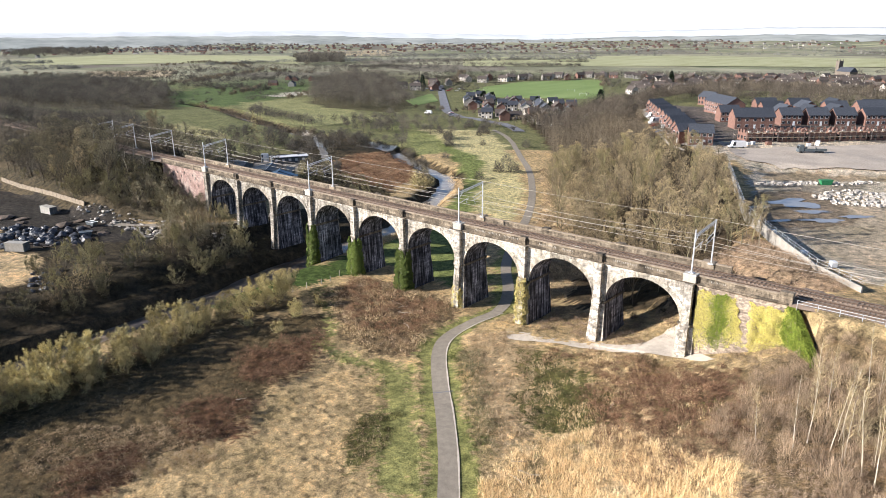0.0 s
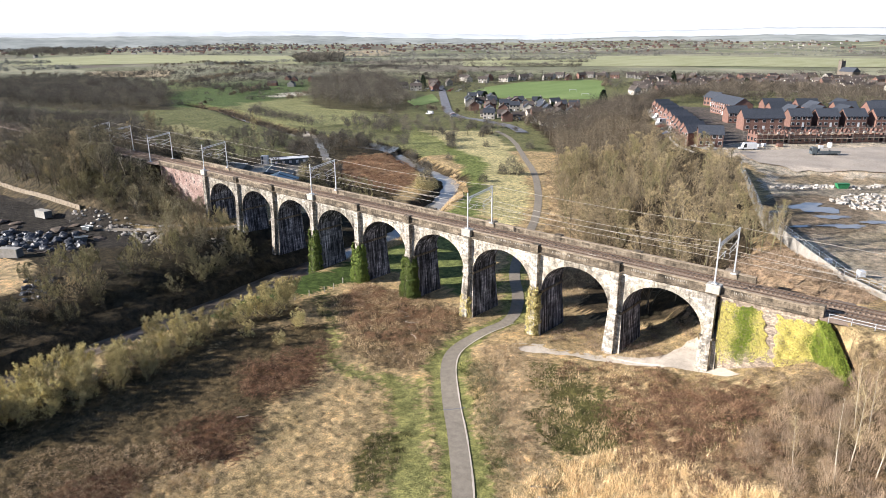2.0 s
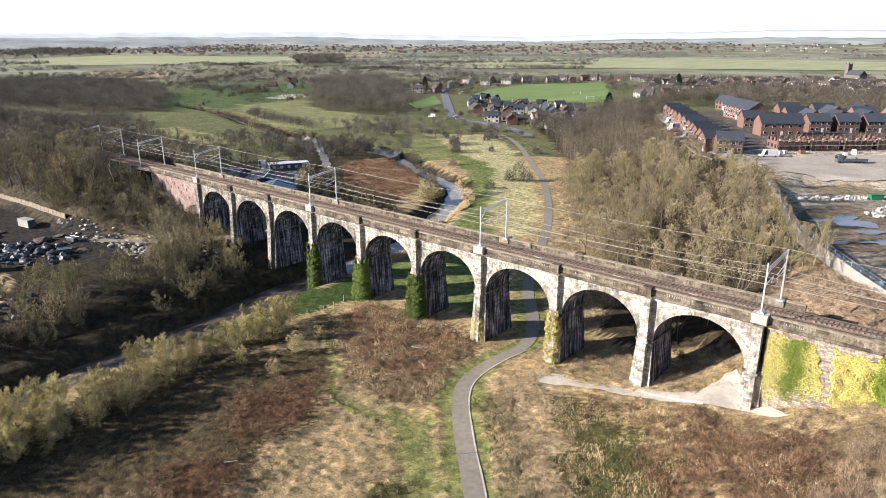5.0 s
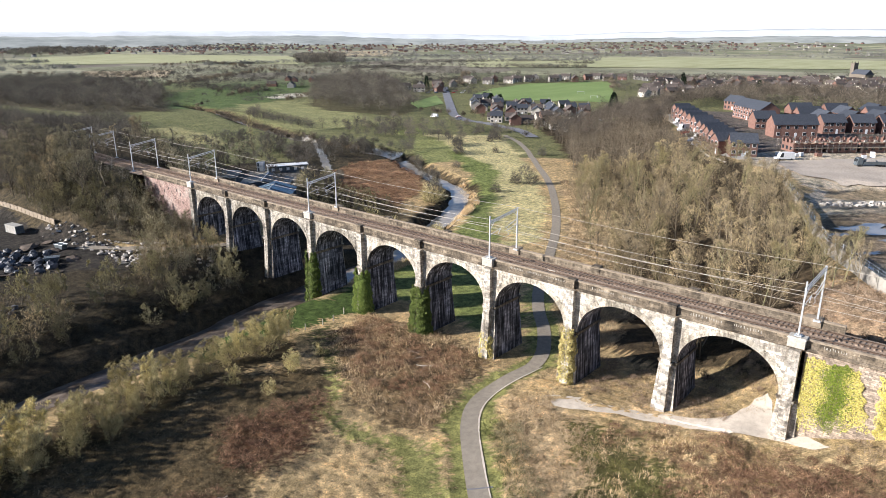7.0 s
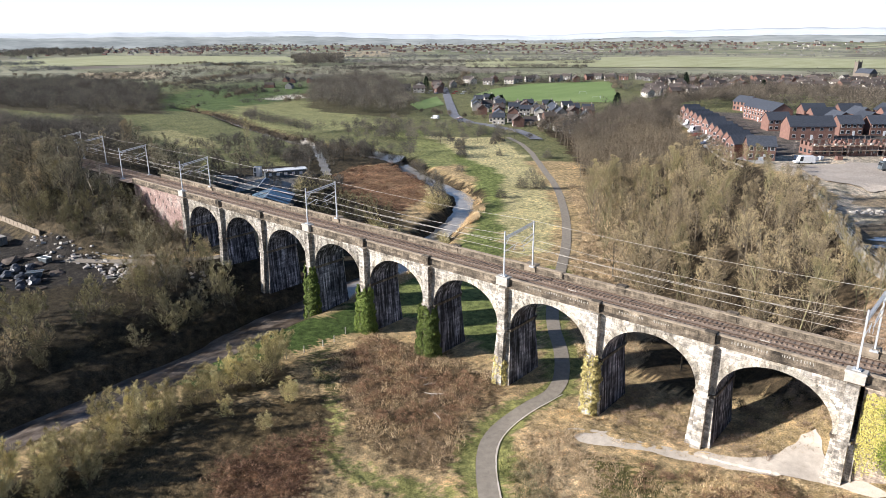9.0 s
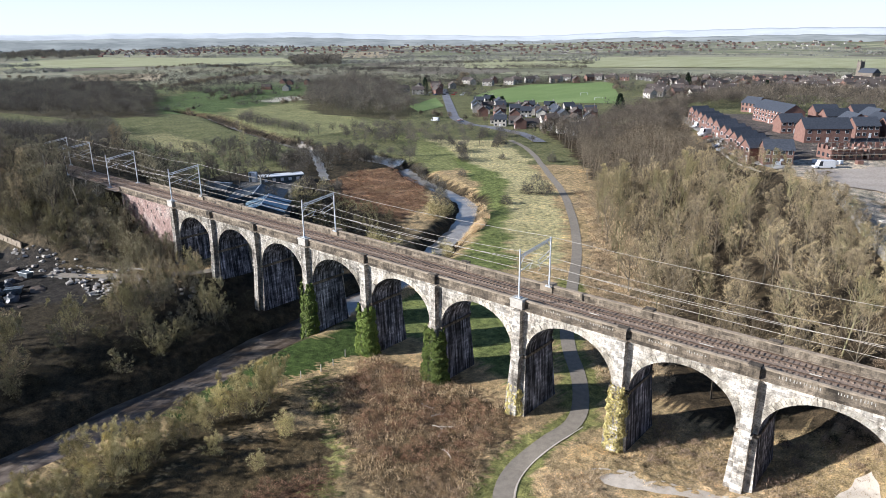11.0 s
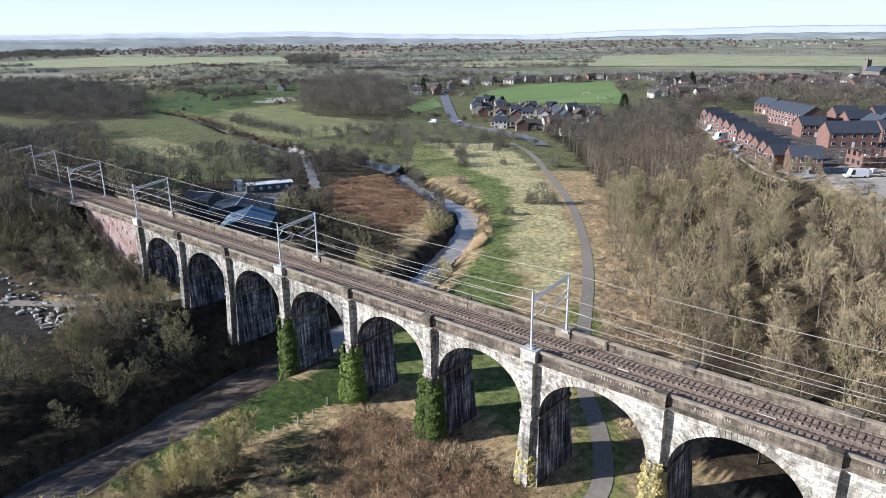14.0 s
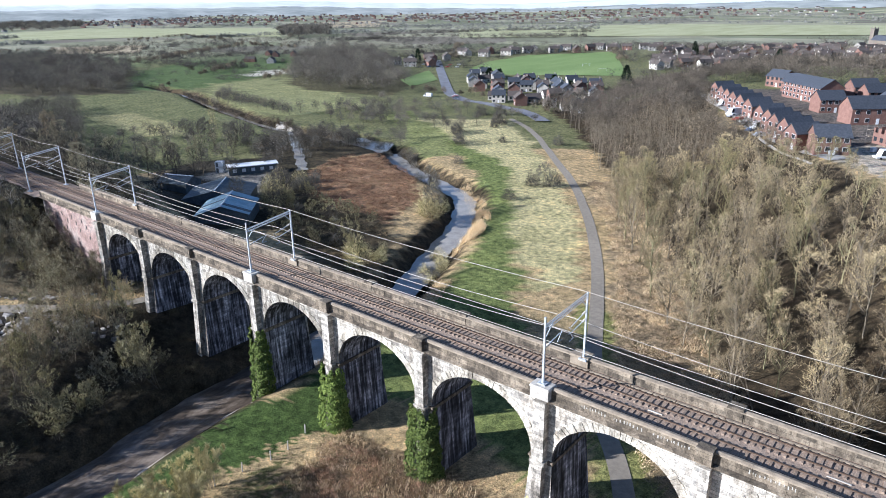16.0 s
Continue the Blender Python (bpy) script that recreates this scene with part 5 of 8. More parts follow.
# bare growth on the shaded slope above the yard and in front of the first arches
SLOPE = [(-176, -20), (-168, -13), (-148, -6), (-136, -3), (-124, -10), (-134, -20), (-156, -25)]
for x, y in scatter(rng, SLOPE, 26, 4.2):
    plant("bare_tree", "leafless dark tree on the slope above the yard", "tree", (DARKB if rng.random() < 0.6 else GREYB)[rng.integers(3)], x, y, rng.uniform(0.45, 0.75), rng.uniform(0, 360), "trees on the yard slope")
for x, y in scatter(rng, SLOPE, 44, 2.6):
    plant("thorn_bush", "leafless dark thorn bush on the slope above the yard", "shrub", (DARKS if rng.random() < 0.7 else GREYS)[rng.integers(4)], x, y, rng.uniform(0.5, 0.95), rng.uniform(0, 360), "shrubs on the yard slope")
for x, y in scatter(rng, [(-118, -13), (-103, -9), (-86, -6), (-71, -13), (-74, -25), (-84, -30), (-98, -18)], 26, 3.4):
    plant("thorn_bush", "twiggy olive-grey thorn bush in front of the first arches", "shrub", GREYS[rng.integers(4)], x, y, rng.uniform(0.9, 1.45), rng.uniform(0, 360), "twiggy shrubs on the river bank")
for x, y, s in ((-70.1, -58.3, 1.50), (-82.7, -59.3, 1.30), (-71.2, -52.4, 1.35), (-91.5, -45.6, 1.20), (-68.0, -65.4, 1.40)):
    plant("thorn_bush", "large rounded olive thorn bush on the river bank's edge", "shrub", SHRUB[rng.integers(4)], x, y, s, rng.uniform(0, 360), "large bushes on the river bank")
# sunlit pale hedge east of the river
HEDGE = [(-42, -112), (-40, -88), (-37.5, -68), (-40, -53), (-39.5, -40), (-40, -26), (-38, -19), (-35, -22), (-33, -38), (-30.5, -54), (-26.5, -68), (-26, -90), (-28, -112)]
for x, y in scatter(rng, HEDGE, 72, 2.5):
    plant("willow_shrub", "pale straw-coloured leafless willow shrub in sunlight", "shrub", PALE[rng.integers(4)], x, y, rng.uniform(0.74, 1.2), rng.uniform(0, 360), "pale willow hedge")
for x, y, s in ((-24, -30, 0.72), (-26, -22, 0.5), (-20, -38, 0.5), (-28, -40, 0.62), (-82, 46, 0.8), (-84, 58, 0.6), (-70, 60, 0.7), (-66, 58, 0.55), (-150, 76, 0.9), (-146, 70, 0.8), (-152, 84, 0.9), (-158, 92, 0.9), (-156, 180, 1.2), (-160, 184, 1.1), (-87, 119, 0.9), (-84, 141, 1.3), (-90, 138, 1.2), (-179, 241, 1.2), (-172, 236, 1.1), (-120, 205, 1.1), (-197, 149, 1.2), (-144, 196, 0.8)):
    m = PALE if (x > -30 or (-86 < x < -70 and y < 66)) else SHRUB
    m = m if y < 0 else FARP if m is PALE else FARB
    plant("willow_shrub" if m in (PALE, FARP) else "bare_shrub", "leafless rounded shrub standing in rough grass", "shrub", m[rng.integers(3)], x, y, s, rng.uniform(0, 360), "scattered shrubs")
for x, y, s in ((-98, 94, 0.95), (-94, 90, 0.8), (-146, 73, 0.9), (-203, 126, 0.9), (-194, 132, 0.8), (-197, 149, 0.8), (-227, 108, 0.9), (-151, 60, 0.8), (-140, 66, 0.7), (-215, 120, 0.9), (-188, 176, 0.8), (-210, 160, 0.8), (-180, 112, 0.6), (-86, 138, 0.75), (-178, 76, 0.85), (-190, 72, 0.9), (-200, 66, 0.95), (-208, 92, 0.8), (-176, 48, 0.8), (-196, 50, 0.9), (-160, 40, 0.7)):
    plant("bare_tree", "leafless tree with grey branches on the river meadow", "tree", FART[rng.integers(3)], x, y, s, rng.uniform(0, 360), "trees on the river meadow")
for x, y in scatter(rng, [(-86, -30), (-93, -24), (-94, -12), (-93, -3), (-89, -3), (-87, -12), (-84, -22), (-81, -30)], 46, 1.3):
    plant("sapling", "thin bare sapling on the river bank's edge", "tree", BIRCH_DARK[rng.integers(3)], x, y, rng.uniform(0.55, 0.9), rng.uniform(0, 360), "saplings on the bank")
# bushes and trees along the river behind the viaduct
for x, y, s, m in ((-70, 65, 0.95, PALE), (-73, 68, 0.8, PALE), (-67, 61, 0.7, PALE), (-89, 53, 1.0, PALE), (-94, 56, 0.9, DARKS), (-86, 49, 0.8, PALE), (-116, 113, 0.7, BROAD), (-111, 110, 0.6, BROAD), (-120, 119, 0.8, PALE), (-127, 120, 0.9, SHRUB), (-148, 88, 1.3, SHRUB), (-151, 84, 1.2, DARKS), (-163, 82, 1.5, DARKS), (-158, 78, 1.3, PALE), (-166, 88, 1.4, DARKS), (-143, 71, 1.1, DARKS), (-150, 74, 1.2, PALE), (-138, 66, 0.9, SHRUB), (-156, 96, 0.9, SHRUB), (-162, 102, 0.7, SHRUB), (-174, 200, 1.5, SHRUB), (-177, 204, 1.2, SHRUB), (-156, 148, 1.1, SHRUB), (-150, 143, 0.9, SHRUB), (-160, 152, 1.2, SHRUB), (-208, 149, 0.8, BROAD), (-202, 152, 0.75, BROAD), (-214, 150, 0.8, BROAD), (-199, 146, 0.7, BROAD), (-194, 141, 0.65, BROAD), (-204, 140, 0.8, BROAD), (-216, 144, 0.7, BROAD), (-190, 148, 0.6, BROAD), (-215, 167, 1.2, SHRUB), (-197, 162, 1.1, SHRUB), (-188, 158, 1.0, SHRUB), (-232, 121, 0.9, DARKB), (-240, 116, 0.95, DARKB), (-252, 107, 1.0, DARKB), (-246, 124, 0.9, DARKB), (-258, 114, 1.0, DARKB), (-266, 110, 0.95, DARKB), (-133, 150, 0.8, SHRUB), (-178, 240, 1.3, SHRUB), (-170, 226, 1.0, SHRUB), (-192, 262, 1.5, SHRUB), (-200, 256, 1.3, SHRUB)):
    m = {id(BROAD): FART, id(DARKB): FART, id(PALE): FARP}.get(id(m), FARB)
    kind = "bare_tree" if m is FART else "willow_shrub" if m is FARP else "bare_shrub"
    plant(kind, {"bare_tree": "leafless grey-brown tree beside the river meadow", "willow_shrub": "rounded pale willow bush at the water's edge", "bare_shrub": "rounded leafless grey shrub on the river meadow"}[kind], "tree" if kind == "bare_tree" else "shrub", m[rng.integers(3)], x, y, s, rng.uniform(0, 360), "growth along the river")
tagged(new("pond", mesh_of("pond", [(-212, 168, -1.2), (-199, 178, -1.2), (-186, 168, -1.2), (-178, 156, -1.2), (-176, 144, -1.2), (-186, 148, -1.2), (-200, 160, -1.2)], [(6, 5, 4, 3, 2, 1, 0)], [M["still_water"]])), "pale still backwater among bushes", "pond", kind="structure")
ribbon("stream", [(-281, 172), (-263, 168), (-240, 152), (-219, 137), (-184, 112), (-172, 103)], 4.0, M["still_water"], "pale shallow side stream between bushes", 0.25, uneven=0.8, category="stream")
for x, y, s, m in ((-208, 71, 0.95, GREYB), (-203, 76, 0.85, GREYB), (-216, 64, 1.0, GREYB), (-235, 105, 0.8, GREYB), (-224, 107, 0.8, GREYB), (-164, 27, 0.85, GREYB), (-166, 34, 0.8, GREYB), (-172, 26, 0.9, GREYB), (-186, 38, 0.85, GREYB), (-196, 44, 0.9, GREYB), (-218, 88, 0.9, GREYB), (-228, 80, 0.9, GREYB), (-149, 70, 1.3, FARP), (-143, 73, 1.2, FARP), (-152, 76, 1.3, FARP), (-168, 89, 1.1, FARP), (-160, 92, 1.2, FARP), (-139, 66, 0.9, FARP), (-194, 120, 0.7, FART), (-191, 126, 0.75, FART), (-187, 133, 0.65, FART), (-192, 145, 0.7, FART), (-200, 128, 0.65, FART), (-206, 136, 0.7, FART), (-255, 190, 0.75, FART), (-225, 186, 0.7, FART), (-236, 180, 0.65, FART), (-98, 91, 1.5, FARP), (-94, 88, 1.4, FARP), (-97, 96, 1.2, FARP), (-169, 156, 0.9, FARB), (-175, 153, 1.0, FARB), (-156, 150, 0.8, FARB), (-87, 49, 0.9, FARP), (-83, 51, 0.9, FARP), (-80, 53, 0.8, FARP), (-71, 59, 0.8, FARP), (-66, 56, 0.7, FARP), (-75, 69, 0.9, FARP), (-120, 72, 0.8, FARB), (-112, 66, 0.7, FARB), (-104, 62, 0.8, FARB), (-128, 66, 0.9, FARB), (-134, 60, 0.9, FARB), (-98, 54, 0.7, FARB)):
    kind = "willow_shrub" if m is FARP else "bare_shrub" if m is FARB else "bare_tree"
    plant(kind, {"bare_tree": "leafless grey-brown tree near the works yard", "willow_shrub": "tall pale olive willow near the works yard", "bare_shrub": "leafless brown shrub near the works yard"}[kind], "tree" if kind == "bare_tree" else "shrub", m[rng.integers(3)], x, y, s, rng.uniform(0, 360), "growth round the works yard")
for x, y in scatter(rng, [(-148, 66), (-142, 82), (-128, 80), (-102, 74), (-86, 54), (-94, 46), (-122, 50)], 22, 5.0):
    plant("bare_tree", "dark leafless tree between the sheds and the river", "tree", DARKB[rng.integers(3)], x, y, rng.uniform(0.35, 0.62), rng.uniform(0, 360), "growth round the works yard")
# birch thicket at the foot of the eastern embankment
THICKET = [(71, -14), (77, -9), (84, -14), (112, -10), (114, -60), (92, -50), (84, -37), (76, -36), (69, -30)]
for x, y in scatter(rng, THICKET, 110, 3.0):
    plant("scrub_bush", "pinkish brown leafless scrub bush below the railway", "shrub", SCRUBBY[rng.integers(4)], x, y, rng.uniform(0.6, 1.1), rng.uniform(0, 360), "scrub on the embankment")
for x, y in scatter(rng, [(74, -30), (79, -20), (82, -10), (112, -8), (114, -50), (92, -40), (80, -33)], 90, 1.6):
    plant("birch_tree", "slender young birch with pale stem, leafless", "tree", BIRCH[rng.integers(4)], x, y, rng.uniform(0.6, 1.15), rng.uniform(0, 360), "birches on the embankment")
for x, y in scatter(rng, [(80, -10), (76, -4.5), (84, -5), (112, -5), (112, -13), (90, -14)], 52, 1.9):
    plant("scrub_bush", "pinkish brown leafless scrub bush beside the railway", "shrub", SCRUBBY[rng.integers(4)], x, y, rng.uniform(0.32, 0.58), rng.uniform(0, 360), "scrub on the embankment")


# ---- grass, reeds and brambles ----
def tufts(name, label, pts, height, blades, mat, seed, width=0.07, lean=0.5, size=0.35):
    rng = np.random.default_rng(seed)
    Z = land(pts[:, 0], pts[:, 1])
    P = np.repeat(np.column_stack([pts, Z]), blades, 0)
    P[:, :2] += rng.normal(0, size, (len(P), 2))
    D = np.column_stack([rng.normal(0, lean, (len(P), 2)), np.ones(len(P))])
    V, F = slivers(P, D, height, width, rng)
    return tagged(new(name, tri_mesh(name, V, F, [M[mat]])), label, "grass", kind="stuff")


def field_points(rng, poly, per_m2):
    p = np.array(poly, float)
    lo, hi = p.min(0), p.max(0)
    n = int(np.prod(hi - lo) * per_m2)
    C = rng.uniform(lo, hi, (n, 2))
    return C[inside(poly, C[:, 0], C[:, 1])]


def patchy(C, s, level):
    """Thins points out to ragged patches."""
    return C[waves(C[:, 0], C[:, 1], s, 2) + 0.6 * waves(C[:, 1], C[:, 0], s * 0.37, 1) > level]


def clear(C, gap=2.2):
    C = C[along(PATH_LINE, C[:, 0], C[:, 1]) > gap]
    C = C[np.minimum(along(TRACK, C[:, 0], C[:, 1]), along(TRACK_ON, C[:, 0], C[:, 1])) > 2.0]
    under = np.abs((C[:, 0] + 0.4 + 9) % 18 - 9) < 2.6
    C = C[~(under & (C[:, 1] > -2.2) & (C[:, 1] < 10))]
    return C[along(RIVER, C[:, 0], C[:, 1]) > 5.5]


MEADOW = [(-30, -112), (-30, -30), (-34, 0), (14, 0), (16, 13), (52, 13), (54, 0), (64, -20), (74, -60), (60, -112)]
C = clear(field_points(rng, MEADOW, 3.2), 3.4)
C = C[~inside(GREENS, C[:, 0], C[:, 1])]
bare = inside(COVER[0][1], C[:, 0], C[:, 1]) & (rng.uniform(0, 1, len(C)) < np.where(C[:, 1] > -68, 0.93, 0.72))
tufts("dry_grass", "tussocks of dry straw-coloured winter grass", C[~bare], 0.45, 5, "straw", 21, 0.065, 0.6, 0.17)
tufts("dark_grass", "tussocks of dull brown trampled grass, hedge shade in the colour", C[bare], 0.45, 8, "dull_blade", 22, 0.06, 0.6, 0.2)

REEDS = [(13, -13), (19, -7), (28, -11), (43, -34), (45, -47), (37, -40), (21, -25)]
tufts("reeds", "tall pale reeds standing in a damp hollow", patchy(clear(field_points(rng, REEDS, 3.5), 5), 1.9, -0.55), 1.1, 7, "reed", 23, 0.07, 0.65, 0.3)
tufts("reeds", "tall pale reeds and dead stems on rough ground", patchy(clear(field_points(rng, [(46, -41), (54, -30), (60, -31), (66, -34), (75, -36), (78, -46), (64, -60), (46, -60)], 7), 4), 2.1, -0.6), 1.3, 7, "reed", 24, 0.06, 0.36, 0.3)
BOGS = [[(26, -12), (31, -9), (36, -13), (45, -21), (52, -20), (54, -28), (52, -33), (46, -37), (36, -26)], [(22, -57), (19, -48), (25, -45), (29, -53), (31, -62)]]
for poly, s in zip(BOGS, (25, 26)):
    tufts("rushes", "dark olive rushes in a boggy hollow", patchy(field_points(rng, poly, 4), 1.7, -0.1), 0.75, 7, "rush", s, 0.06, 0.4)
    tufts("dead_stems", "straw and brown stems among the rushes", patchy(field_points(rng, poly, 2.5), 2.3, 0.0), 0.8, 7, "straw", s + 100, 0.05, 0.5, 0.4)


def brambles(name, poly, label, n, seed, mat="twig_red", height=1.2):
    """Mounds of arching canes."""
    rng = np.random.default_rng(seed)
    c = clear(scatter(rng, poly, int(n * 0.7), 1.9), 3)
    Z = land(c[:, 0], c[:, 1])
    m = 190
    size = np.repeat(rng.uniform(0.7, 1.9, len(c)), m)
    P = np.repeat(np.column_stack([c, Z]), m, 0)
    r, a = np.sqrt(rng.uniform(0, 1, len(P))), rng.uniform(0, 6.283, len(P))
    up = height * 0.75 * size * np.sqrt(np.clip(1.05 - r ** 2, 0, 1)) * rng.uniform(0.5, 1.0, len(P))
    reach = size * (1 + 0.25 * np.sin(3 * a + np.repeat(rng.uniform(0, 6, len(c)), m)))
    P += np.column_stack([r * reach * np.cos(a), r * reach * np.sin(a), up])
    D = np.column_stack([np.cos(a) * 0.7 * r, np.sin(a) * 0.7 * r, np.full(len(P), 0.35)]) + rng.normal(0, 0.45, (len(P), 3))
    V, F = slivers(P, D, 0.7, 0.055, rng)
    return tagged(new(name, tri_mesh(name, V, F, [M[mat]])), label, "brambles", kind="stuff")


brambles("bramble_patch", [(-17, -48), (-14, -35), (-12, -32), (-5, -38), (-2, -46), (-2, -52), (-6, -55), (-13, -52)], "red-brown bramble thicket in the meadow", 130, 31, height=2.1)
brambles("bramble_patch", [(-6, -70), (-7, -65), (-3, -60), (3, -59), (8, -65), (3, -72)], "red-brown bramble mounds among dry grass", 70, 32, height=2.0)
brambles("bramble_patch", [(-5, -87), (-4, -79), (1, -77), (7, -86), (2, -92)], "low red-brown brambles among bleached grass", 50, 30, height=1.3)
brambles("bleached_grass", [(-16, -86), (-13, -80), (-7, -76), (-4, -70), (4, -69), (12, -72), (3, -84), (-8, -92)], "collapsed bleached grass mounds at the bramble's edge", 110, 28, "reed", height=0.7)
brambles("bramble_patch", [(-30, -12), (-32, -4), (-4, 0), (0, -6), (2, -14), (6, -24), (-8, -26)], "brown brambles and dead stems below the piers", 90, 33, height=1.7)
brambles("bramble_patch", [(42, -6), (62, -4), (68, -24), (58, -36), (46, -24)], "brown brambles on the slope below the abutment", 130, 34, height=0.9)
brambles("bramble_patch", [(-171, 106), (-181, 128), (-170, 142), (-155, 145), (-110, 102), (-100, 76), (-129, 81), (-145, 84)], "rust-brown bracken bed beside the river", 330, 35, height=0.9)
brambles("bramble_patch", [(-146, 70), (-142, 84), (-129, 81), (-100, 76), (-80, 54), (-90, 44), (-123, 56)], "dark brambles between the sheds and the river", 170, 38, "bramble_shade", 1.5)
brambles("bramble_patch", [(42, 13), (50, 42), (58, 38), (75, 17), (75, 12)], "straw-pink dead bracken on the railway bank", 170, 36, "twig_rose", height=0.8)
brambles("bramble_patch", [(-64, -100), (-64, -12), (-72, 6), (-110, 4), (-100, -24), (-82, -40), (-90, -100)], "tangled dark brambles on the river bank", 260, 37, "bramble_shade", 1.2)
# mixed scrub: straw between the brambles, damp ditch growth beside the path
SCRUB = [(-32, -14), (-34, -1), (-4, 1), (2, -2), (3, -14), (9, -25), (5, -30), (-10, -29)]
tufts("dead_stems", "pale dead stems standing among brambles", patchy(clear(field_points(rng, SCRUB, 4.0), 3), 2.6, -0.1), 0.95, 7, "straw", 41, 0.05, 0.45, 0.5)
tufts("dead_stems", "brown dead stems standing among brambles", patchy(clear(field_points(rng, SCRUB, 2.4), 3), 3.4, 0.2), 0.9, 7, "twig_rose", 42, 0.06, 0.5, 0.5)
DITCH = [(14, -22), (18, -24), (27, -33), (35, -41), (43, -48), (45, -46), (37, -38), (29, -30), (20, -21), (16, -17)]
tufts("ditch_growth", "dark green rushes along the ditch beside the path", field_points(rng, DITCH, 4), 0.7, 7, "green_blade", 43, 0.06, 0.4)
brambles("bramble_patch", [(17, -21), (24, -27), (33, -36), (42, -45), (43, -43), (34, -34), (25, -25), (19, -18)], "dark brambles lining the ditch", 34, 44, "twig_dark", 1.0)
brambles("bramble_patch", [(75, -43), (78, -36), (92, -34), (104, -52), (84, -56)], "red-brown scrub at the thicket's edge", 90, 29, "twig_rose", 1.0)
brambles("bramble_patch", [(50, -10), (66, -8), (74, -30), (66, -44), (54, -34)], "pinkish brown scrub below the embankment", 150, 45, "twig_red", 0.9)


FRINGE = [(-72, 69), (-72, 84), (-79, 98), (-94, 115), (-113, 131), (-117, 128), (-98, 112), (-84, 96), (-77, 80)]
tufts("reeds", "tall pale reeds fringing the river bend", patchy(field_points(rng, FRINGE, 8), 1.8, -0.4), 1.4, 7, "reed", 65, 0.07, 0.35, 0.3)
tufts("reeds", "pale reeds along the river's edge", field_points(rng, [(-53, 9), (-56, 40), (-61, 52), (-58, 54), (-52, 40), (-49, 12)], 5), 1.2, 7, "reed", 66, 0.07, 0.35, 0.3)
RAGGED = [(24, -6), (40, -7), (58, -10), (68, -22), (62, -40), (50, -46), (44, -34), (34, -18)]
tufts("dead_stems", "pale dead stems on the slope below the abutment", patchy(clear(field_points(rng, RAGGED, 2.0), 3), 2.3, 0.1), 0.9, 7, "reed", 61, 0.055, 0.45, 0.5)
tufts("rushes", "olive-green rough grass below the abutment", patchy(clear(field_points(rng, RAGGED, 2.4), 3), 3.1, 0.35), 0.55, 7, "green_blade", 62, 0.06, 0.5, 0.4)
brambles("bramble_patch", [(46, -8), (60, -9), (68, -20), (62, -32), (52, -30), (46, -20)], "dark red-brown bramble mounds below the abutment", 46, 63, "twig_red", 1.7)
brambles("bramble_patch", [(24, -6), (40, -6), (44, -14), (34, -16)], "dark bramble mounds below the piers", 16, 64, "twig_red", 1.2)


brambles("bramble_patch", [(16, -1), (50, -1), (52, 12), (16, 12)], "brown brambles and dead stems under the arches", 44, 67, "twig_rose", 0.9)
brambles("bramble_patch", [(36, 12), (56, 12), (54, 24), (30, 26)], "dark undergrowth beside the wood", 40, 68, "bramble_shade", 0.9)


VERGE = [(8, 14), (1, 24), (-4.5, 32), (-11.5, 44), (-19, 58), (-32.5, 86), (-51, 116), (-78, 154), (-66, 162), (-40, 124), (-20, 94), (-5, 66), (4, 50), (13, 36), (18, 18)]
brambles("bramble_patch", VERGE, "brown dead fern and bramble between path and wood", 300, 69, "twig_fern", 0.9)
tufts("dead_stems", "pale dead grass between path and wood", patchy(field_points(rng, VERGE, 4.0), 2.4, 0.0), 0.7, 6, "reed", 70, 0.07, 0.5, 0.4)


brambles("bramble_patch", [(56, -1), (70, -1.5), (77, -11), (73, -13), (64, -5), (55, -4)], "tan brambles and dead stems at the abutment's foot", 60, 71, "twig_fern", 1.3)


def fallen_branch(x, y, length, turn):
    p = thing("fallen_branch", "pale fallen branch lying in the scrub", "branch", (x, y, at_land(x, y) + 0.5), turn, "fallen branches")
    r = np.random.default_rng(int(abs(x * 7 + y * 3)))
    segs, a = [], np.zeros(3)
    for k in range(4):
        b = a + np.array([length / 4, r.normal(0, 0.12), r.normal(0.03, 0.08)])
        segs.append((a, b, 0.1 - 0.02 * k, 0.08 - 0.02 * k))
        if k:
            segs.append((a, a + np.array([length * 0.2, r.choice([-1, 1]) * length * 0.15, 0.15]), 0.05, 0.02))
        a = b
    V, F = tubes(segs, 5)
    part("limb", tri_mesh("limb", V, F, [M["birch"]]), None, p)


for x, y, s, a in ((-8, -13, 3.5, 20), (-5, -15, 3.0, 110), (-10, -11, 2.6, 60), (0, -18, 2.4, 150), (-14, -9, 2.8, 15), (49, -47, 3.2, 5), (47, -46, 2.6, 30), (51, -49, 2.4, 170), (-2, -60, 2.0, 40), (52, -26, 2.6, 75)):
    fallen_branch(x, y, s, a)

# ---- houses, sheds and the building site ----
M["house_brick"] = speckled("red_house_brick", (0.145, 0.08, 0.062), (0.255, 0.148, 0.118), 0.8, vary=0.2)
M["render_wall"] = speckled("pale_rendered_wall", (0.32, 0.3, 0.27), (0.6, 0.57, 0.52), 0.5, vary=0.5)
M["slate"] = speckled("blue_grey_slate", (0.035, 0.04, 0.05), (0.085, 0.095, 0.115), 1.5, rough=0.6, vary=0.3)
M["tile"] = speckled("brown_roof_tile", (0.05, 0.044, 0.042), (0.14, 0.115, 0.1), 1.5, rough=0.8, vary=0.35)
M["white_paint"] = speckled("white_paint", (0.68, 0.68, 0.68), (0.82, 0.82, 0.82), 2.0, rough=0.5, relief=0)
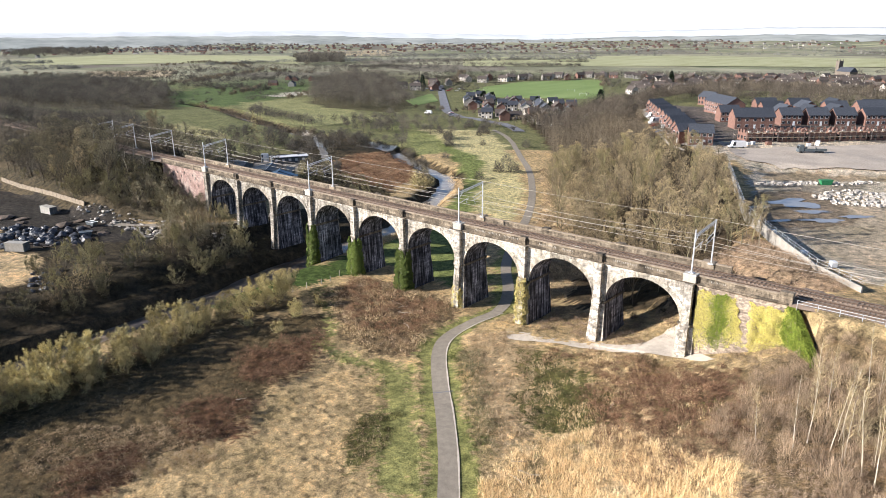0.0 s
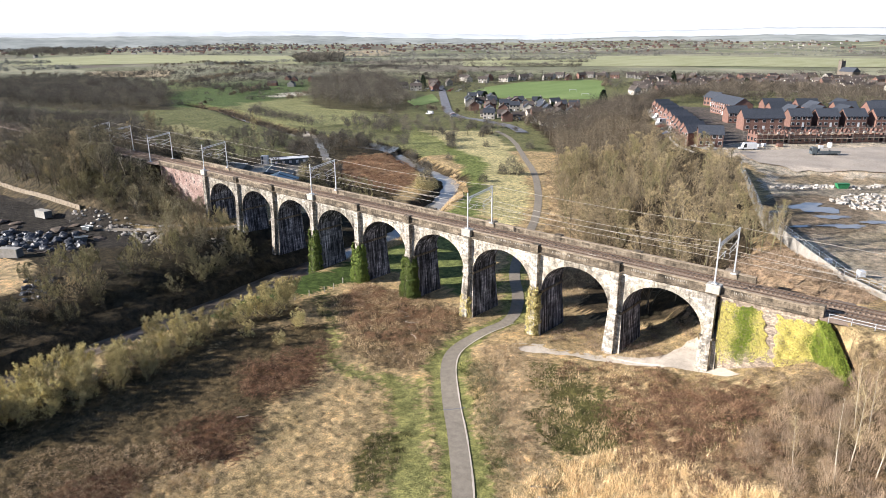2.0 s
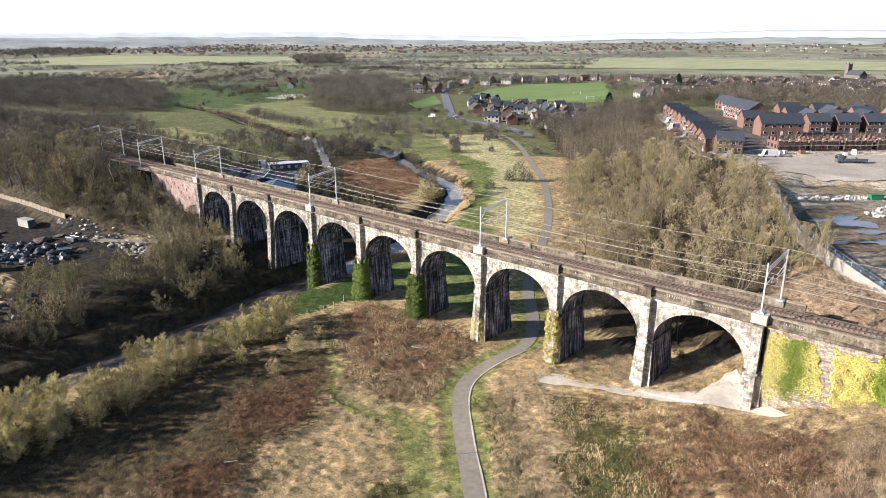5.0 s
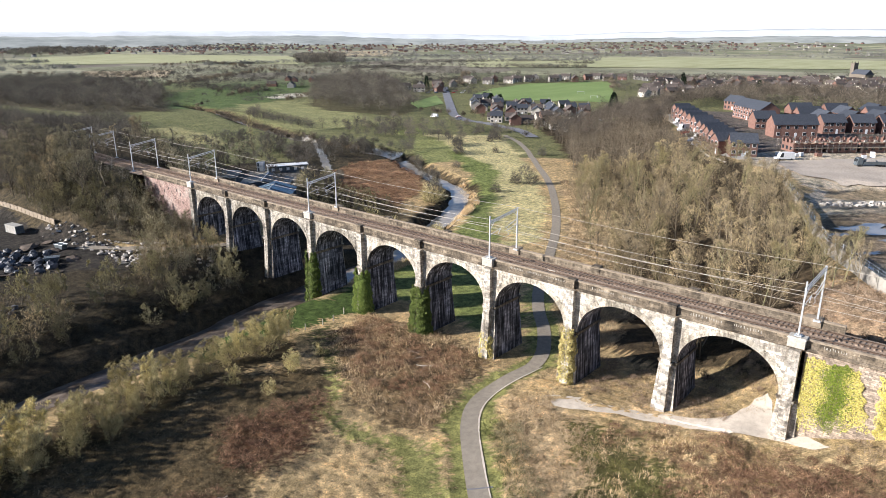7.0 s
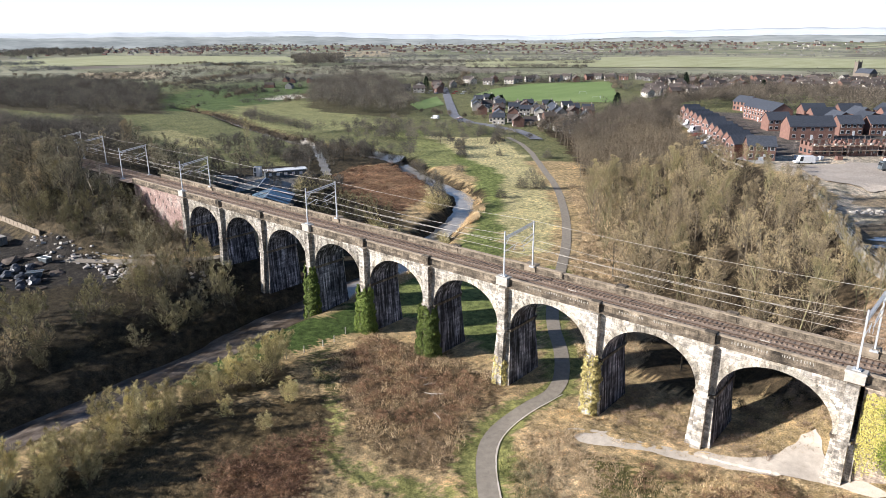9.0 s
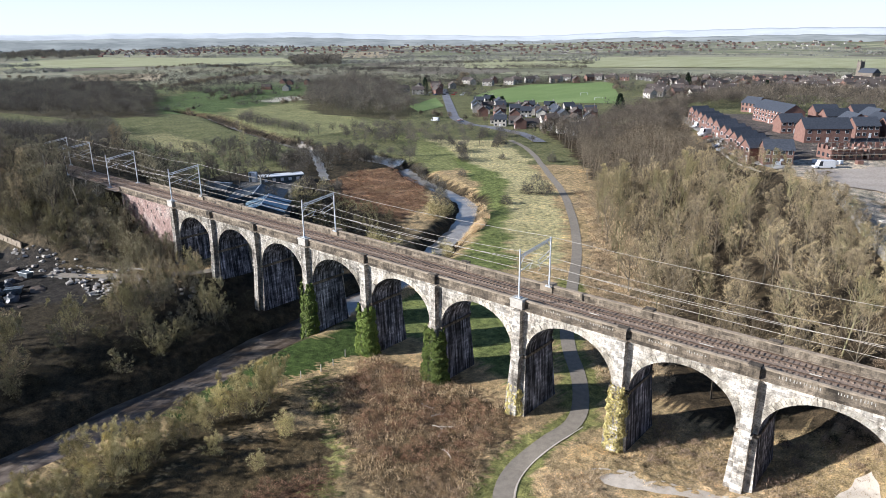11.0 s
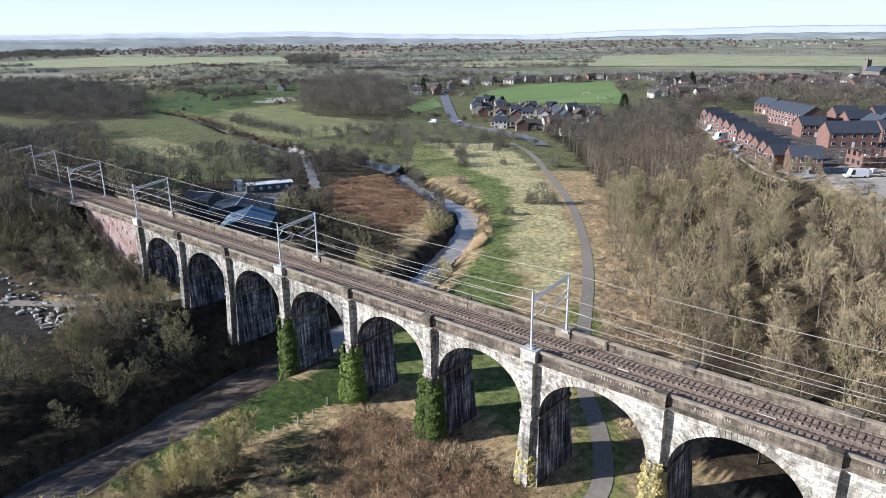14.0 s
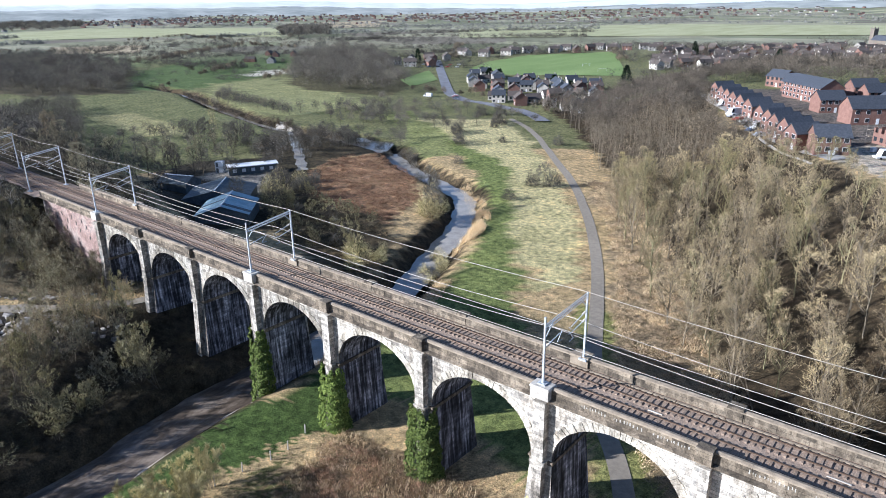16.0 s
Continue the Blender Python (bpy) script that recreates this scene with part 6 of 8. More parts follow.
M["dark_metal"] = speckled("dark_corrugated_metal", (0.05, 0.06, 0.065), (0.13, 0.15, 0.16), 0.8, rough=0.6, relief=0.1)
M["blue_sheet"] = speckled("pale_blue_roof_sheet", (0.2, 0.3, 0.33), (0.42, 0.55, 0.6), 0.5, rough=0.5, relief=0.1)
M["rubble"] = speckled("broken_concrete", (0.28, 0.25, 0.22), (0.62, 0.58, 0.52), 1.2, vary=0.3)
M["black_wrap"] = speckled("black_plastic_wrap", (0.012, 0.013, 0.014), (0.13, 0.135, 0.15), 1.2, rough=0.4, vary=0.3)
M["rust_scrap"] = speckled("rusty_scrap_and_earth", (0.045, 0.037, 0.03), (0.18, 0.14, 0.11), 2.5, vary=0.5)
M["timber"] = speckled("scaffold_timber", (0.3, 0.2, 0.12), (0.55, 0.42, 0.28), 2.0)
M["church_stone"] = speckled("dark_church_stone", (0.1, 0.085, 0.07), (0.22, 0.185, 0.15), 1.0)
M["scaffold_tube"] = speckled("dull_scaffold_tube", (0.16, 0.14, 0.13), (0.3, 0.27, 0.25), 3.0, rough=0.5, metal=0.4, relief=0)
M["scaffold_plank"] = speckled("pale_scaffold_plank", (0.36, 0.28, 0.2), (0.62, 0.52, 0.4), 2.0)
M["tyre"] = speckled("black_rubber", (0.015, 0.015, 0.015), (0.04, 0.04, 0.04), 6.0)


def glass_material():
    m, n, l, b = material("window_glass", 0.05, 0.0, 0.6)
    b.inputs["Base Color"].default_value = (0.03, 0.035, 0.04, 1)
    return m


M["glass"] = glass_material()


def car_paint(name, c):
    m, n, l, b = material(name, 0.3, 0.0, 0.5)
    l.new(ramp(n, l, noise_tex(n, l, 2.0, 3), [(0.3, tuple(v * 0.85 for v in c)), (0.7, c)]), b.inputs["Base Color"])
    return m


PAINTS = [car_paint("white_car_paint", (0.75, 0.75, 0.75)), car_paint("silver_car_paint", (0.35, 0.37, 0.4)), car_paint("blue_car_paint", (0.05, 0.1, 0.2)), car_paint("dark_car_paint", (0.03, 0.03, 0.035)), car_paint("red_car_paint", (0.35, 0.04, 0.03))]


def house(label, w, d, h, rise, wall, roof, storeys=2, bays=3, group="houses", gable_front=False, chimney=True, scaffold=False, far=False):
    """Gabled house, front to -y; the ridge runs along x, or along y for a gable front."""
    p = thing("house", label, "house", group=group)
    bm = bmesh.new()
    slab(bm, -w / 2, w / 2, -d / 2, d / 2, -0.6, h)
    rx, ry = (w / 2, d / 2) if not gable_front else (d / 2, w / 2)
    turn = Matrix.Rotation(radians(90), 3, "Z") if gable_front else Matrix.Identity(3)
    for s in (-1, 1):
        v = [bm.verts.new(turn @ Vector(q)) for q in ((s * rx, -ry, h), (s * rx, ry, h), (s * rx, 0, h + rise))]
        bm.faces.new(v)
    bmesh.ops.remove_doubles(bm, verts=bm.verts, dist=0.002)
    part("wall", bm, wall, p)
    bm = bmesh.new()
    ex, ey, t = rx + 0.35, ry + 0.4, 0.18
    drop = rise * 0.4 / ry
    for s in (-1, 1):
        q = [(-ex, s * ey, h - drop), (ex, s * ey, h - drop), (ex, 0, h + rise), (-ex, 0, h + rise)]
        lo, hi = [bm.verts.new(turn @ Vector(c)) for c in q], [bm.verts.new(turn @ (Vector(c) + Vector((0, 0, t)))) for c in q]
        for f in ((lo[3], lo[2], lo[1], lo[0]), hi, *[(lo[k], lo[(k + 1) % 4], hi[(k + 1) % 4], hi[k]) for k in range(4)]):
            bm.faces.new(f)
    bmesh.ops.recalc_face_normals(bm, faces=bm.faces)
    part("roof", bm, roof, p)
    for y, s in ((-d / 2, -1),) if far else ((-d / 2, -1), (d / 2, 1)):
        for st in range(storeys):
            for b in range(bays):
                x = -w / 2 + w * (b + 0.5) / bays
                z = 0.9 + st * (h / storeys)
                if st == 0 and b == bays // 2 and s < 0:
                    bm = bmesh.new()
                    slab(bm, x - 0.5, x + 0.5, y - 0.06, y + 0.05, 0.0, 2.05)
                    part("door", bm, M["white_paint"], p, "white front door")
                    continue
                bm = bmesh.new()
                slab(bm, x - 0.7, x + 0.7, y - 0.06, y + 0.06, z - 0.08, z + 1.28)
                if far:
                    part("window", bm, M["glass"], p)
                    continue
                win = part("window", bm, M["white_paint"], p, "white window frame")
                bm = bmesh.new()
                slab(bm, x - 0.62, x + 0.62, y - 0.08, y + 0.08, z, z + 1.2)
                part("pane", bm, M["glass"], win, "dark window glass")
    if chimney:
        bm = bmesh.new()
        slab(bm, -0.35, 0.35, -0.3, 0.3, h + rise * 0.5, h + rise + 0.9)
        slab(bm, -0.42, 0.42, -0.37, 0.37, h + rise + 0.9, h + rise + 1.0)
        for k in (-0.16, 0.16):
            rod(bm, (k, 0, h + rise + 1.0), (k, 0, h + rise + 1.35), 0.11, 0.09)
        c = part("chimney", bm, wall, p)
        c.location = turn @ Vector((rx * 0.7, 0, 0))
    if scaffold:
        for z in (1.9, 3.9):
            bm = bmesh.new()
            slab(bm, -w / 2 - 0.8, w / 2 + 0.8, -d / 2 - 1.5, -d / 2 - 0.3, z, z + 0.08)
            slab(bm, -w / 2 - 0.8, w / 2 + 0.8, -d / 2 - 1.55, -d / 2 - 1.5, z + 0.4, z + 0.6)
            part("scaffold_board", bm, M["timber"], p, "orange-brown scaffold boards")
        for k in range(6):
            x = -w / 2 - 0.8 + (w + 1.6) * k / 5
            bm = bmesh.new()
            rod(bm, (x, -d / 2 - 1.5, 0), (x, -d / 2 - 1.5, 6.0), 0.06)
            part("scaffold_pole", bm, M["steel"], p)
    return p


def row_of(proto, places):
    """The first place takes the prototype, the others copies of it."""
    for k, (x, y, turn) in enumerate(places):
        m = pose(x, y, at_land(x, y) - 0.05, 0, 0, turn)
        if k == 0:
            proto.matrix_basis = m
        else:
            copy_thing(proto, m)


rng = np.random.default_rng(40)
NEW = "new brick houses on the estate"
gabled = house("new red-brick gable-fronted house with grey slate roof", 5.6, 8.6, 5.0, 2.6, M["house_brick"], M["slate"], 2, 2, NEW, True, False)
row_of(gabled, [(x, y, -36 + rng.normal(0, 2)) for x, y in ((-13, 162.5), (-17, 170.5), (-22, 178.5), (-26.5, 187), (-31.5, 196), (-40, 211.5), (-45.5, 220), (-51, 228), (-56, 237), (-61.5, 246), (-68, 257))])
def unfinished(label, w, d, h, group, seed):
    """A roofless brick shell with window gaps, ringed by two lifts of scaffold."""
    r = np.random.default_rng(seed)
    p = thing("house", label, "house", group=group)
    for y, along_x, size in ((-d / 2, True, w), (d / 2, True, w), (-w / 2, False, d - 0.3), (w / 2, False, d - 0.3)):
        n = max(2, int(size / 2.6))
        top = [(-size / 2, h - 0.3)]
        for k in range(n):
            a, b = -size / 2 + size * (k + 0.3) / n, -size / 2 + size * (k + 0.8) / n
            z = h - r.uniform(0, 0.5)
            top += [(a, z), (a, 3.4), (b, 3.4), (b, z)]
        line = [(size / 2, -0.4), (-size / 2, -0.4)] + top + [(size / 2, h - 0.2)]
        bm = bmesh.new()
        rings = [[bm.verts.new((u, y + o, z) if along_x else (y + o, u, z)) for u, z in line] for o in (-0.14, 0.14)]
        for ring in rings:
            bm.faces.new(ring)
        for k in range(len(line)):
            bm.faces.new((rings[0][k], rings[0][k - 1], rings[1][k - 1], rings[1][k]))
        bmesh.ops.recalc_face_normals(bm, faces=bm.faces)
        side = part("wall", bm, M["house_brick"], p)
        for k in range(n):
            a, b = -size / 2 + size * (k + 0.3) / n, -size / 2 + size * (k + 0.8) / n
            # dark slab on the solid wall stands in for the opening's shade
            bm = bmesh.new()
            if along_x:
                slab(bm, a, b, y - 0.15, y + 0.15, 0.9, 2.2)
            else:
                slab(bm, y - 0.15, y + 0.15, a, b, 0.9, 2.2)
            part("window", bm, M["glass"], side, "dark slab standing for a shaded window opening")
    bm = bmesh.new()
    slab(bm, -w / 2 + 0.2, w / 2 - 0.2, -d / 2 + 0.2, d / 2 - 0.2, 2.5, 2.65)
    part("floor_deck", bm, M["timber"], p)
    for z in (1.9, 3.9):
        for y in (-d / 2 - 1.4, d / 2 + 0.3):
            bm = bmesh.new()
            slab(bm, -w / 2 - 1.2, w / 2 + 1.2, y, y + 1.1, z, z + 0.07)
            slab(bm, -w / 2 - 1.2, w / 2 + 1.2, y - 0.05, y, z + 0.05, z + 0.25)
            part("scaffold_board", bm, M["scaffold_plank"], p, "pale scaffold boards")
            bm = bmesh.new()
            for g in (0.55, 1.05):
                rod(bm, (-w / 2 - 1.2, y - 0.05, z + g), (w / 2 + 1.2, y - 0.05, z + g), 0.035, sides=4)
            part("guard_rail", bm, M["scaffold_tube"], p)
    for k in range(7):
        for y in (-d / 2 - 1.45, d / 2 + 1.45):
            x = -w / 2 - 1.2 + (w + 2.4) * k / 6
            bm = bmesh.new()
            rod(bm, (x, y, -0.2), (x, y, 4.9 + r.uniform(0, 1.0)), 0.04, sides=5)
            part("scaffold_pole", bm, M["scaffold_tube"], p)
    for k in range(3):
        x = r.uniform(-w / 2, w / 2)
        bm = bmesh.new()
        slab(bm, x - 0.5, x + 0.5, -d / 2 - 1.2, -d / 2 - 0.5, 3.97, 4.6)
        part("block_stack", bm, M["rubble"], p, "pale stack of blocks")
    return p


end = house("new red-brick end house with white windows and slate roof", 9.0, 7.6, 5.0, 2.8, M["house_brick"], M["slate"], 2, 4, NEW, False, False)
row_of(end, [(-5.5, 159, 28)])
block = house("long new red-brick terrace block with blue-grey slate roof", 30, 10, 6.6, 3.4, M["house_brick"], M["slate"], 3, 10, NEW, False, False)
row_of(block, [(-36, 274, -48)])
semi = house("new red-brick semi-detached pair with slate roof", 9.6, 8.2, 5.1, 3.0, M["house_brick"], M["slate"], 2, 4, NEW, False, False)
row_of(semi, [(-23, 242, 38), (5, 244, 38), (15, 252, 38), (25, 260, 38), (36, 268, 38)])
wide_house = house("wide new red-brick house pair with slate roof", 18.0, 9.0, 5.6, 3.6, M["house_brick"], M["slate"], 2, 5, NEW, False, False)
row_of(wide_house, [(-5, 221, 38), (32, 296, 38)])
back = house("new red-brick house pair behind the front rows", 11.0, 8.2, 5.1, 3.0, M["house_brick"], M["slate"], 2, 4, NEW, False, False, False, True)
row_of(back, [(-2, 262, 128), (8, 270, 128), (18, 278, 128), (46, 276, 38), (57, 284, 128), (68, 292, 38), (-12, 276, 38), (2, 288, 128), (14, 296, 38), (48, 304, 38), (62, 310, 128), (-20, 292, 38), (-6, 304, 38), (10, 312, 128), (28, 316, 38), (-48, 300, -30), (-60, 318, -30), (44, 322, 38), (80, 300, 38), (92, 290, 128)])
works = unfinished("unfinished roofless red-brick house ringed by scaffold", 11.0, 8.4, 4.9, NEW, 3)
row_of(works, [(9, 182, 43), (18.5, 191, 43), (28, 200, 43), (37.5, 209, 43), (47, 218, 43), (57, 227, 43), (67, 236, 43)])
OLD = "older houses in the valley"
bung = house("older rendered bungalow with brown tiled roof", 9.5, 7.5, 3.0, 2.6, M["render_wall"], M["tile"], 1, 3, OLD, far=True)
tall = house("older pale rendered house with dark tiled roof", 8.5, 7.5, 5.2, 2.8, M["render_wall"], M["slate"], 2, 3, OLD, far=True)
reds = house("older brick house with brown tiled roof", 8.5, 7.5, 5.2, 2.8, M["house_brick"], M["tile"], 2, 3, OLD, far=True)
mid = scatter(rng, [(-345, 430), (-300, 425), (-205, 404), (-146, 300), (-170, 280), (-240, 306), (-266, 335)], 52, 10.8)
kinds = rng.choice(3, len(mid), p=[0.3, 0.5, 0.2])
for proto, k in ((bung, 0), (tall, 1), (reds, 2)):
    row_of(proto, [(x, y, rng.choice([-48, 42, 132]) + rng.normal(0, 6)) for (x, y), q in zip(mid, kinds) if q == k])
TOWN = "houses of the town beyond"
t1 = house("pale rendered town house with brown tiled roof", 13, 8, 5.2, 3.0, M["render_wall"], M["tile"], 2, 3, TOWN, far=True)
t2 = house("brick town house with dark tiled roof", 12, 8, 5.2, 3.0, M["house_brick"], M["tile"], 2, 3, TOWN, far=True)
town = np.vstack([scatter(rng, [(-236, 566), (-150, 600), (-60, 690), (60, 880), (-20, 990), (-180, 960), (-330, 800)], 150, 15), scatter(rng, [(-480, 600), (-436, 690), (-372, 782), (-330, 800), (-350, 850), (-450, 760), (-520, 640)], 22, 20), scatter(rng, [(-450, 440), (-420, 480), (-470, 560), (-520, 540), (-480, 470)], 8, 20)])
kinds = rng.choice(2, len(town), p=[0.6, 0.4])
for proto, k in ((t1, 0), (t2, 1)):
    row_of(proto, [(x, y, rng.choice([-40, 50, 20]) + rng.normal(0, 8)) for (x, y), q in zip(town, kinds) if q == k])


def church():
    x, y = -128, 1010
    p = thing("church", "stone church with a square tower", "church", (x, y, at_land(x, y)), -40)
    bm = bmesh.new()
    slab(bm, -3.2, 3.2, -3.2, 3.2, -1, 23)
    part("tower", bm, M["church_stone"], p)
    bm = bmesh.new()
    for a in (-2.7, 2.7):
        for b in (-2.7, 2.7):
            slab(bm, a - 0.5, a + 0.5, b - 0.5, b + 0.5, 23, 26, 0, (0.5,) * 4)
    part("pinnacle", bm, M["church_stone"], p)
    bm = bmesh.new()
    slab(bm, 3.2, 30, -6, 6, -1, 9)
    part("nave", bm, M["church_stone"], p)
    bm = bmesh.new()
    slab(bm, 3.2, 30.5, -6.5, 6.5, 9, 15, 0, (0, 0, 6.4, 6.4))
    part("roof", bm, M["slate"], p)


church()


def shed(x, y, turn, w, d, h, rise, roof, label, ribs=9):
    p = thing("shed", label, "shed", (x, y, at_land(x, y)), turn)
    bm = bmesh.new()
    slab(bm, -w / 2, w / 2, -d / 2, d / 2, -0.5, h)
    for s in (-1, 1):
        bm.faces.new([bm.verts.new(q) for q in ((s * w / 2, -d / 2, h), (s * w / 2, d / 2, h), (s * w / 2, 0, h + rise))])
    part("wall", bm, M["dark_metal"], p)
    n = 0
    for s in (-1, 1):
        for k in range(ribs):
            a, b = -w / 2 - 0.3 + (w + 0.6) * k / ribs + 0.02, -w / 2 - 0.3 + (w + 0.6) * (k + 1) / ribs - 0.02
            bm = bmesh.new()
            q = [(a, s * (d / 2 + 0.4), h - 0.1), (b, s * (d / 2 + 0.4), h - 0.1), (b, 0, h + rise), (a, 0, h + rise)]
            lo, hi = [bm.verts.new(c) for c in q], [bm.verts.new((c[0], c[1], c[2] + 0.12 + 0.04 * (k % 2))) for c in q]
            for f in ((lo[3], lo[2], lo[1], lo[0]), hi, *[(lo[j], lo[(j + 1) % 4], hi[(j + 1) % 4], hi[j]) for j in range(4)]):
                bm.faces.new(f)
            bmesh.ops.recalc_face_normals(bm, faces=bm.faces)
            part("roof_sheet", bm, roof if (k + s) % 5 else M["dark_metal"], p)
    bm = bmesh.new()
    rod(bm, (-w / 2 - 0.3, 0, h + rise + 0.14), (w / 2 + 0.3, 0, h + rise + 0.14), 0.22, sides=6)
    part("ridge_cap", bm, M["white_paint"], p, "white ridge capping")
    return p


shed(-141, 50, 135, 17, 15, 3.4, 2.6, M["blue_sheet"], "low shed with faded pale blue sheet roof")
shed(-160, 60, 135, 17, 20, 3.6, 2.4, M["dark_metal"], "dark corrugated metal shed in a works yard", 12)
shed(-186, 60, 20, 12, 8, 3.2, 2.0, M["dark_metal"], "small dark metal shed beside trees", 6)


def canopy_block(x, y, turn):
    p = thing("yard_office", "long low yard office with a white flat roof", "office", (x, y, at_land(x, y)), turn)
    bm = bmesh.new()
    slab(bm, -9, 9, -2.5, 2.5, -0.3, 3.0)
    part("wall", bm, M["dark_metal"], p)
    bm = bmesh.new()
    slab(bm, -9.5, 9.5, -3.4, 2.9, 3.0, 3.3)
    part("roof", bm, M["white_paint"], p, "white flat roof")
    for k in range(5):
        bm = bmesh.new()
        slab(bm, -7.6 + k * 3.4, -6.2 + k * 3.4, -2.58, -2.45, 0.9, 2.2)
        part("window", bm, M["white_paint"], p)


canopy_block(-187, 91, 62)


def cabin(x, y, turn, w=3.2, d=2.6, h=4.4):
    p = thing("cabin", "stacked white site cabins with dark doorways", "cabin", (x, y, at_land(x, y)), turn)
    for z in (0, h / 2):
        bm = bmesh.new()
        slab(bm, -w / 2, w / 2, -d / 2, d / 2, z, z + h / 2 - 0.15)
        part("body", bm, M["white_paint"], p)
        bm = bmesh.new()
        slab(bm, -w / 2 + 0.3, -w / 2 + 1.2, -d / 2 - 0.05, -d / 2 + 0.05, z + 0.1, z + h / 2 - 0.4)
        part("door", bm, M["dark_metal"], p)


cabin(-198, 84, 40)


def vehicle(proto_name, label, L, W, H, bonnet, paint):
    """A car or van: shaped body, glass band, four wheels."""
    p = thing(proto_name, label, proto_name, group="parked vehicles")
    prof = [(-L / 2, 0.35), (-L / 2, 0.95), (-L / 2 + bonnet, 1.0), (-L / 2 + bonnet + 0.6, H), (L / 2 - 0.25, H), (L / 2, 0.95), (L / 2, 0.35)]
    bm = bmesh.new()
    a, b = [bm.verts.new((x, -W / 2, z)) for x, z in prof], [bm.verts.new((x, W / 2, z)) for x, z in prof]
    bm.faces.new(a)
    bm.faces.new(b[::-1])
    for k in range(len(prof)):
        bm.faces.new((a[k], b[k], b[(k + 1) % 7], a[(k + 1) % 7]))
    bmesh.ops.recalc_face_normals(bm, faces=bm.faces)
    bmesh.ops.bevel(bm, geom=list(bm.edges), offset=0.06, segments=1, affect="EDGES")
    part("body", bm, paint, p)
    bm = bmesh.new()
    slab(bm, -L / 2 + bonnet + 0.25, -L / 2 + bonnet + 1.5, -W / 2 - 0.01, W / 2 + 0.01, 1.02, H - 0.15, 0, (0.35, 0, 0, 0))
    part("window", bm, M["glass"], p)
    for x in (-L * 0.31, L * 0.31):
        for y in (-W / 2, W / 2):
            bm = bmesh.new()
            rod(bm, (x, y - 0.1, 0.33), (x, y + 0.1, 0.33), 0.33, sides=10)
            part("wheel", bm, M["tyre"], p)
    return p


def lorry(x, y, turn):
    """A dark flatbed lorry with a loaded bed."""
    p = thing("lorry", "dark grey loaded lorry on the building site", "lorry", (x, y, at_land(x, y)), turn)
    bm = bmesh.new()
    slab(bm, -5.0, -3.0, -1.2, 1.2, 0.6, 3.1, 0, (0.35, 0, 0.08, 0.08))
    bmesh.ops.bevel(bm, geom=list(bm.edges), offset=0.08, segments=1, affect="EDGES")
    cab = part("cab", bm, M["dark_metal"], p)
    bm = bmesh.new()
    slab(bm, -4.95, -4.55, -1.0, 1.0, 1.85, 2.75, 0, (0.16, 0, 0, 0))
    part("windscreen", bm, M["glass"], cab)
    bm = bmesh.new()
    slab(bm, -2.8, 5.0, -1.25, 1.25, 0.95, 1.2)
    for y0 in (-1.25, 1.17):
        slab(bm, -2.8, 5.0, y0, y0 + 0.08, 1.2, 1.9)
    part("bed", bm, M["dark_metal"], p)
    bm = bmesh.new()
    slab(bm, -2.2, 1.2, -1.0, 1.0, 1.2, 2.5, 0, (0.3, 0.3, 0.2, 0.2))
    slab(bm, 1.6, 4.6, -0.9, 0.9, 1.2, 2.1, 0, (0.2, 0.3, 0.2, 0.2))
    part("load", bm, M["rubble"], p)
    for a in (-4.0, 2.4, 3.7):
        for b in (-1.05, 1.05):
            bm = bmesh.new()
            rod(bm, (a, b - 0.16, 0.5), (a, b + 0.16, 0.5), 0.5, sides=12)
            part("wheel", bm, M["tyre"], p)


lorry(35, 162, 35)
van = vehicle("van", "white panel van parked on the building site", 6.6, 2.1, 2.7, 1.0, PAINTS[0])
row_of(van, [(9, 160, 38), (-33, 190, 60), (-49, 214, 60), (-60, 236, 60), (-280, 300, 10)])
for k, (lab, paint) in enumerate((("silver car parked beside the houses", PAINTS[1]), ("dark blue car parked beside the houses", PAINTS[2]), ("black car parked beside the houses", PAINTS[3]), ("red car parked beside the houses", PAINTS[4]), ("white car parked beside the houses", PAINTS[0]))):
    c = vehicle("car", lab, 4.2, 1.75, 1.45, 1.1, paint)
    spots = [(-30 - 4.6 * k, 180 + 7.5 * k, 60), (-252 - 3 * k, 296 + 3.5 * k, 45), (-440 + 9 * k, 470 + 4 * k, 40), (-455 + 9 * k, 492 + 4 * k, 40), (-215 + 12 * k, 322 + 9 * k, 40), (-230 + 13 * k, 372 - 4 * k, 130)]
    row_of(c, [(x, y, a + 5 * (k % 3)) for x, y, a in spots])


def chunk_mesh(name, seed, mat, flat=0.7, cuts=1):
    """One broken lump with uneven faces."""
    r = np.random.default_rng(seed)
    bm = bmesh.new()
    if cuts == 1:
        bmesh.ops.create_cube(bm, size=1.5, matrix=Matrix.Rotation(r.uniform(-0.5, 0.5), 4, "X") @ Matrix.Diagonal((1.2, 0.85, 0.9, 1)))
    else:
        bmesh.ops.create_icosphere(bm, subdivisions=cuts, radius=1.0)
    for v in bm.verts:
        v.co *= r.uniform(0.7, 1.2)
        v.co.z *= flat
    me = bpy.data.meshes.new(name)
    bm.to_mesh(me)
    bm.free()
    me.materials.append(mat)
    return me


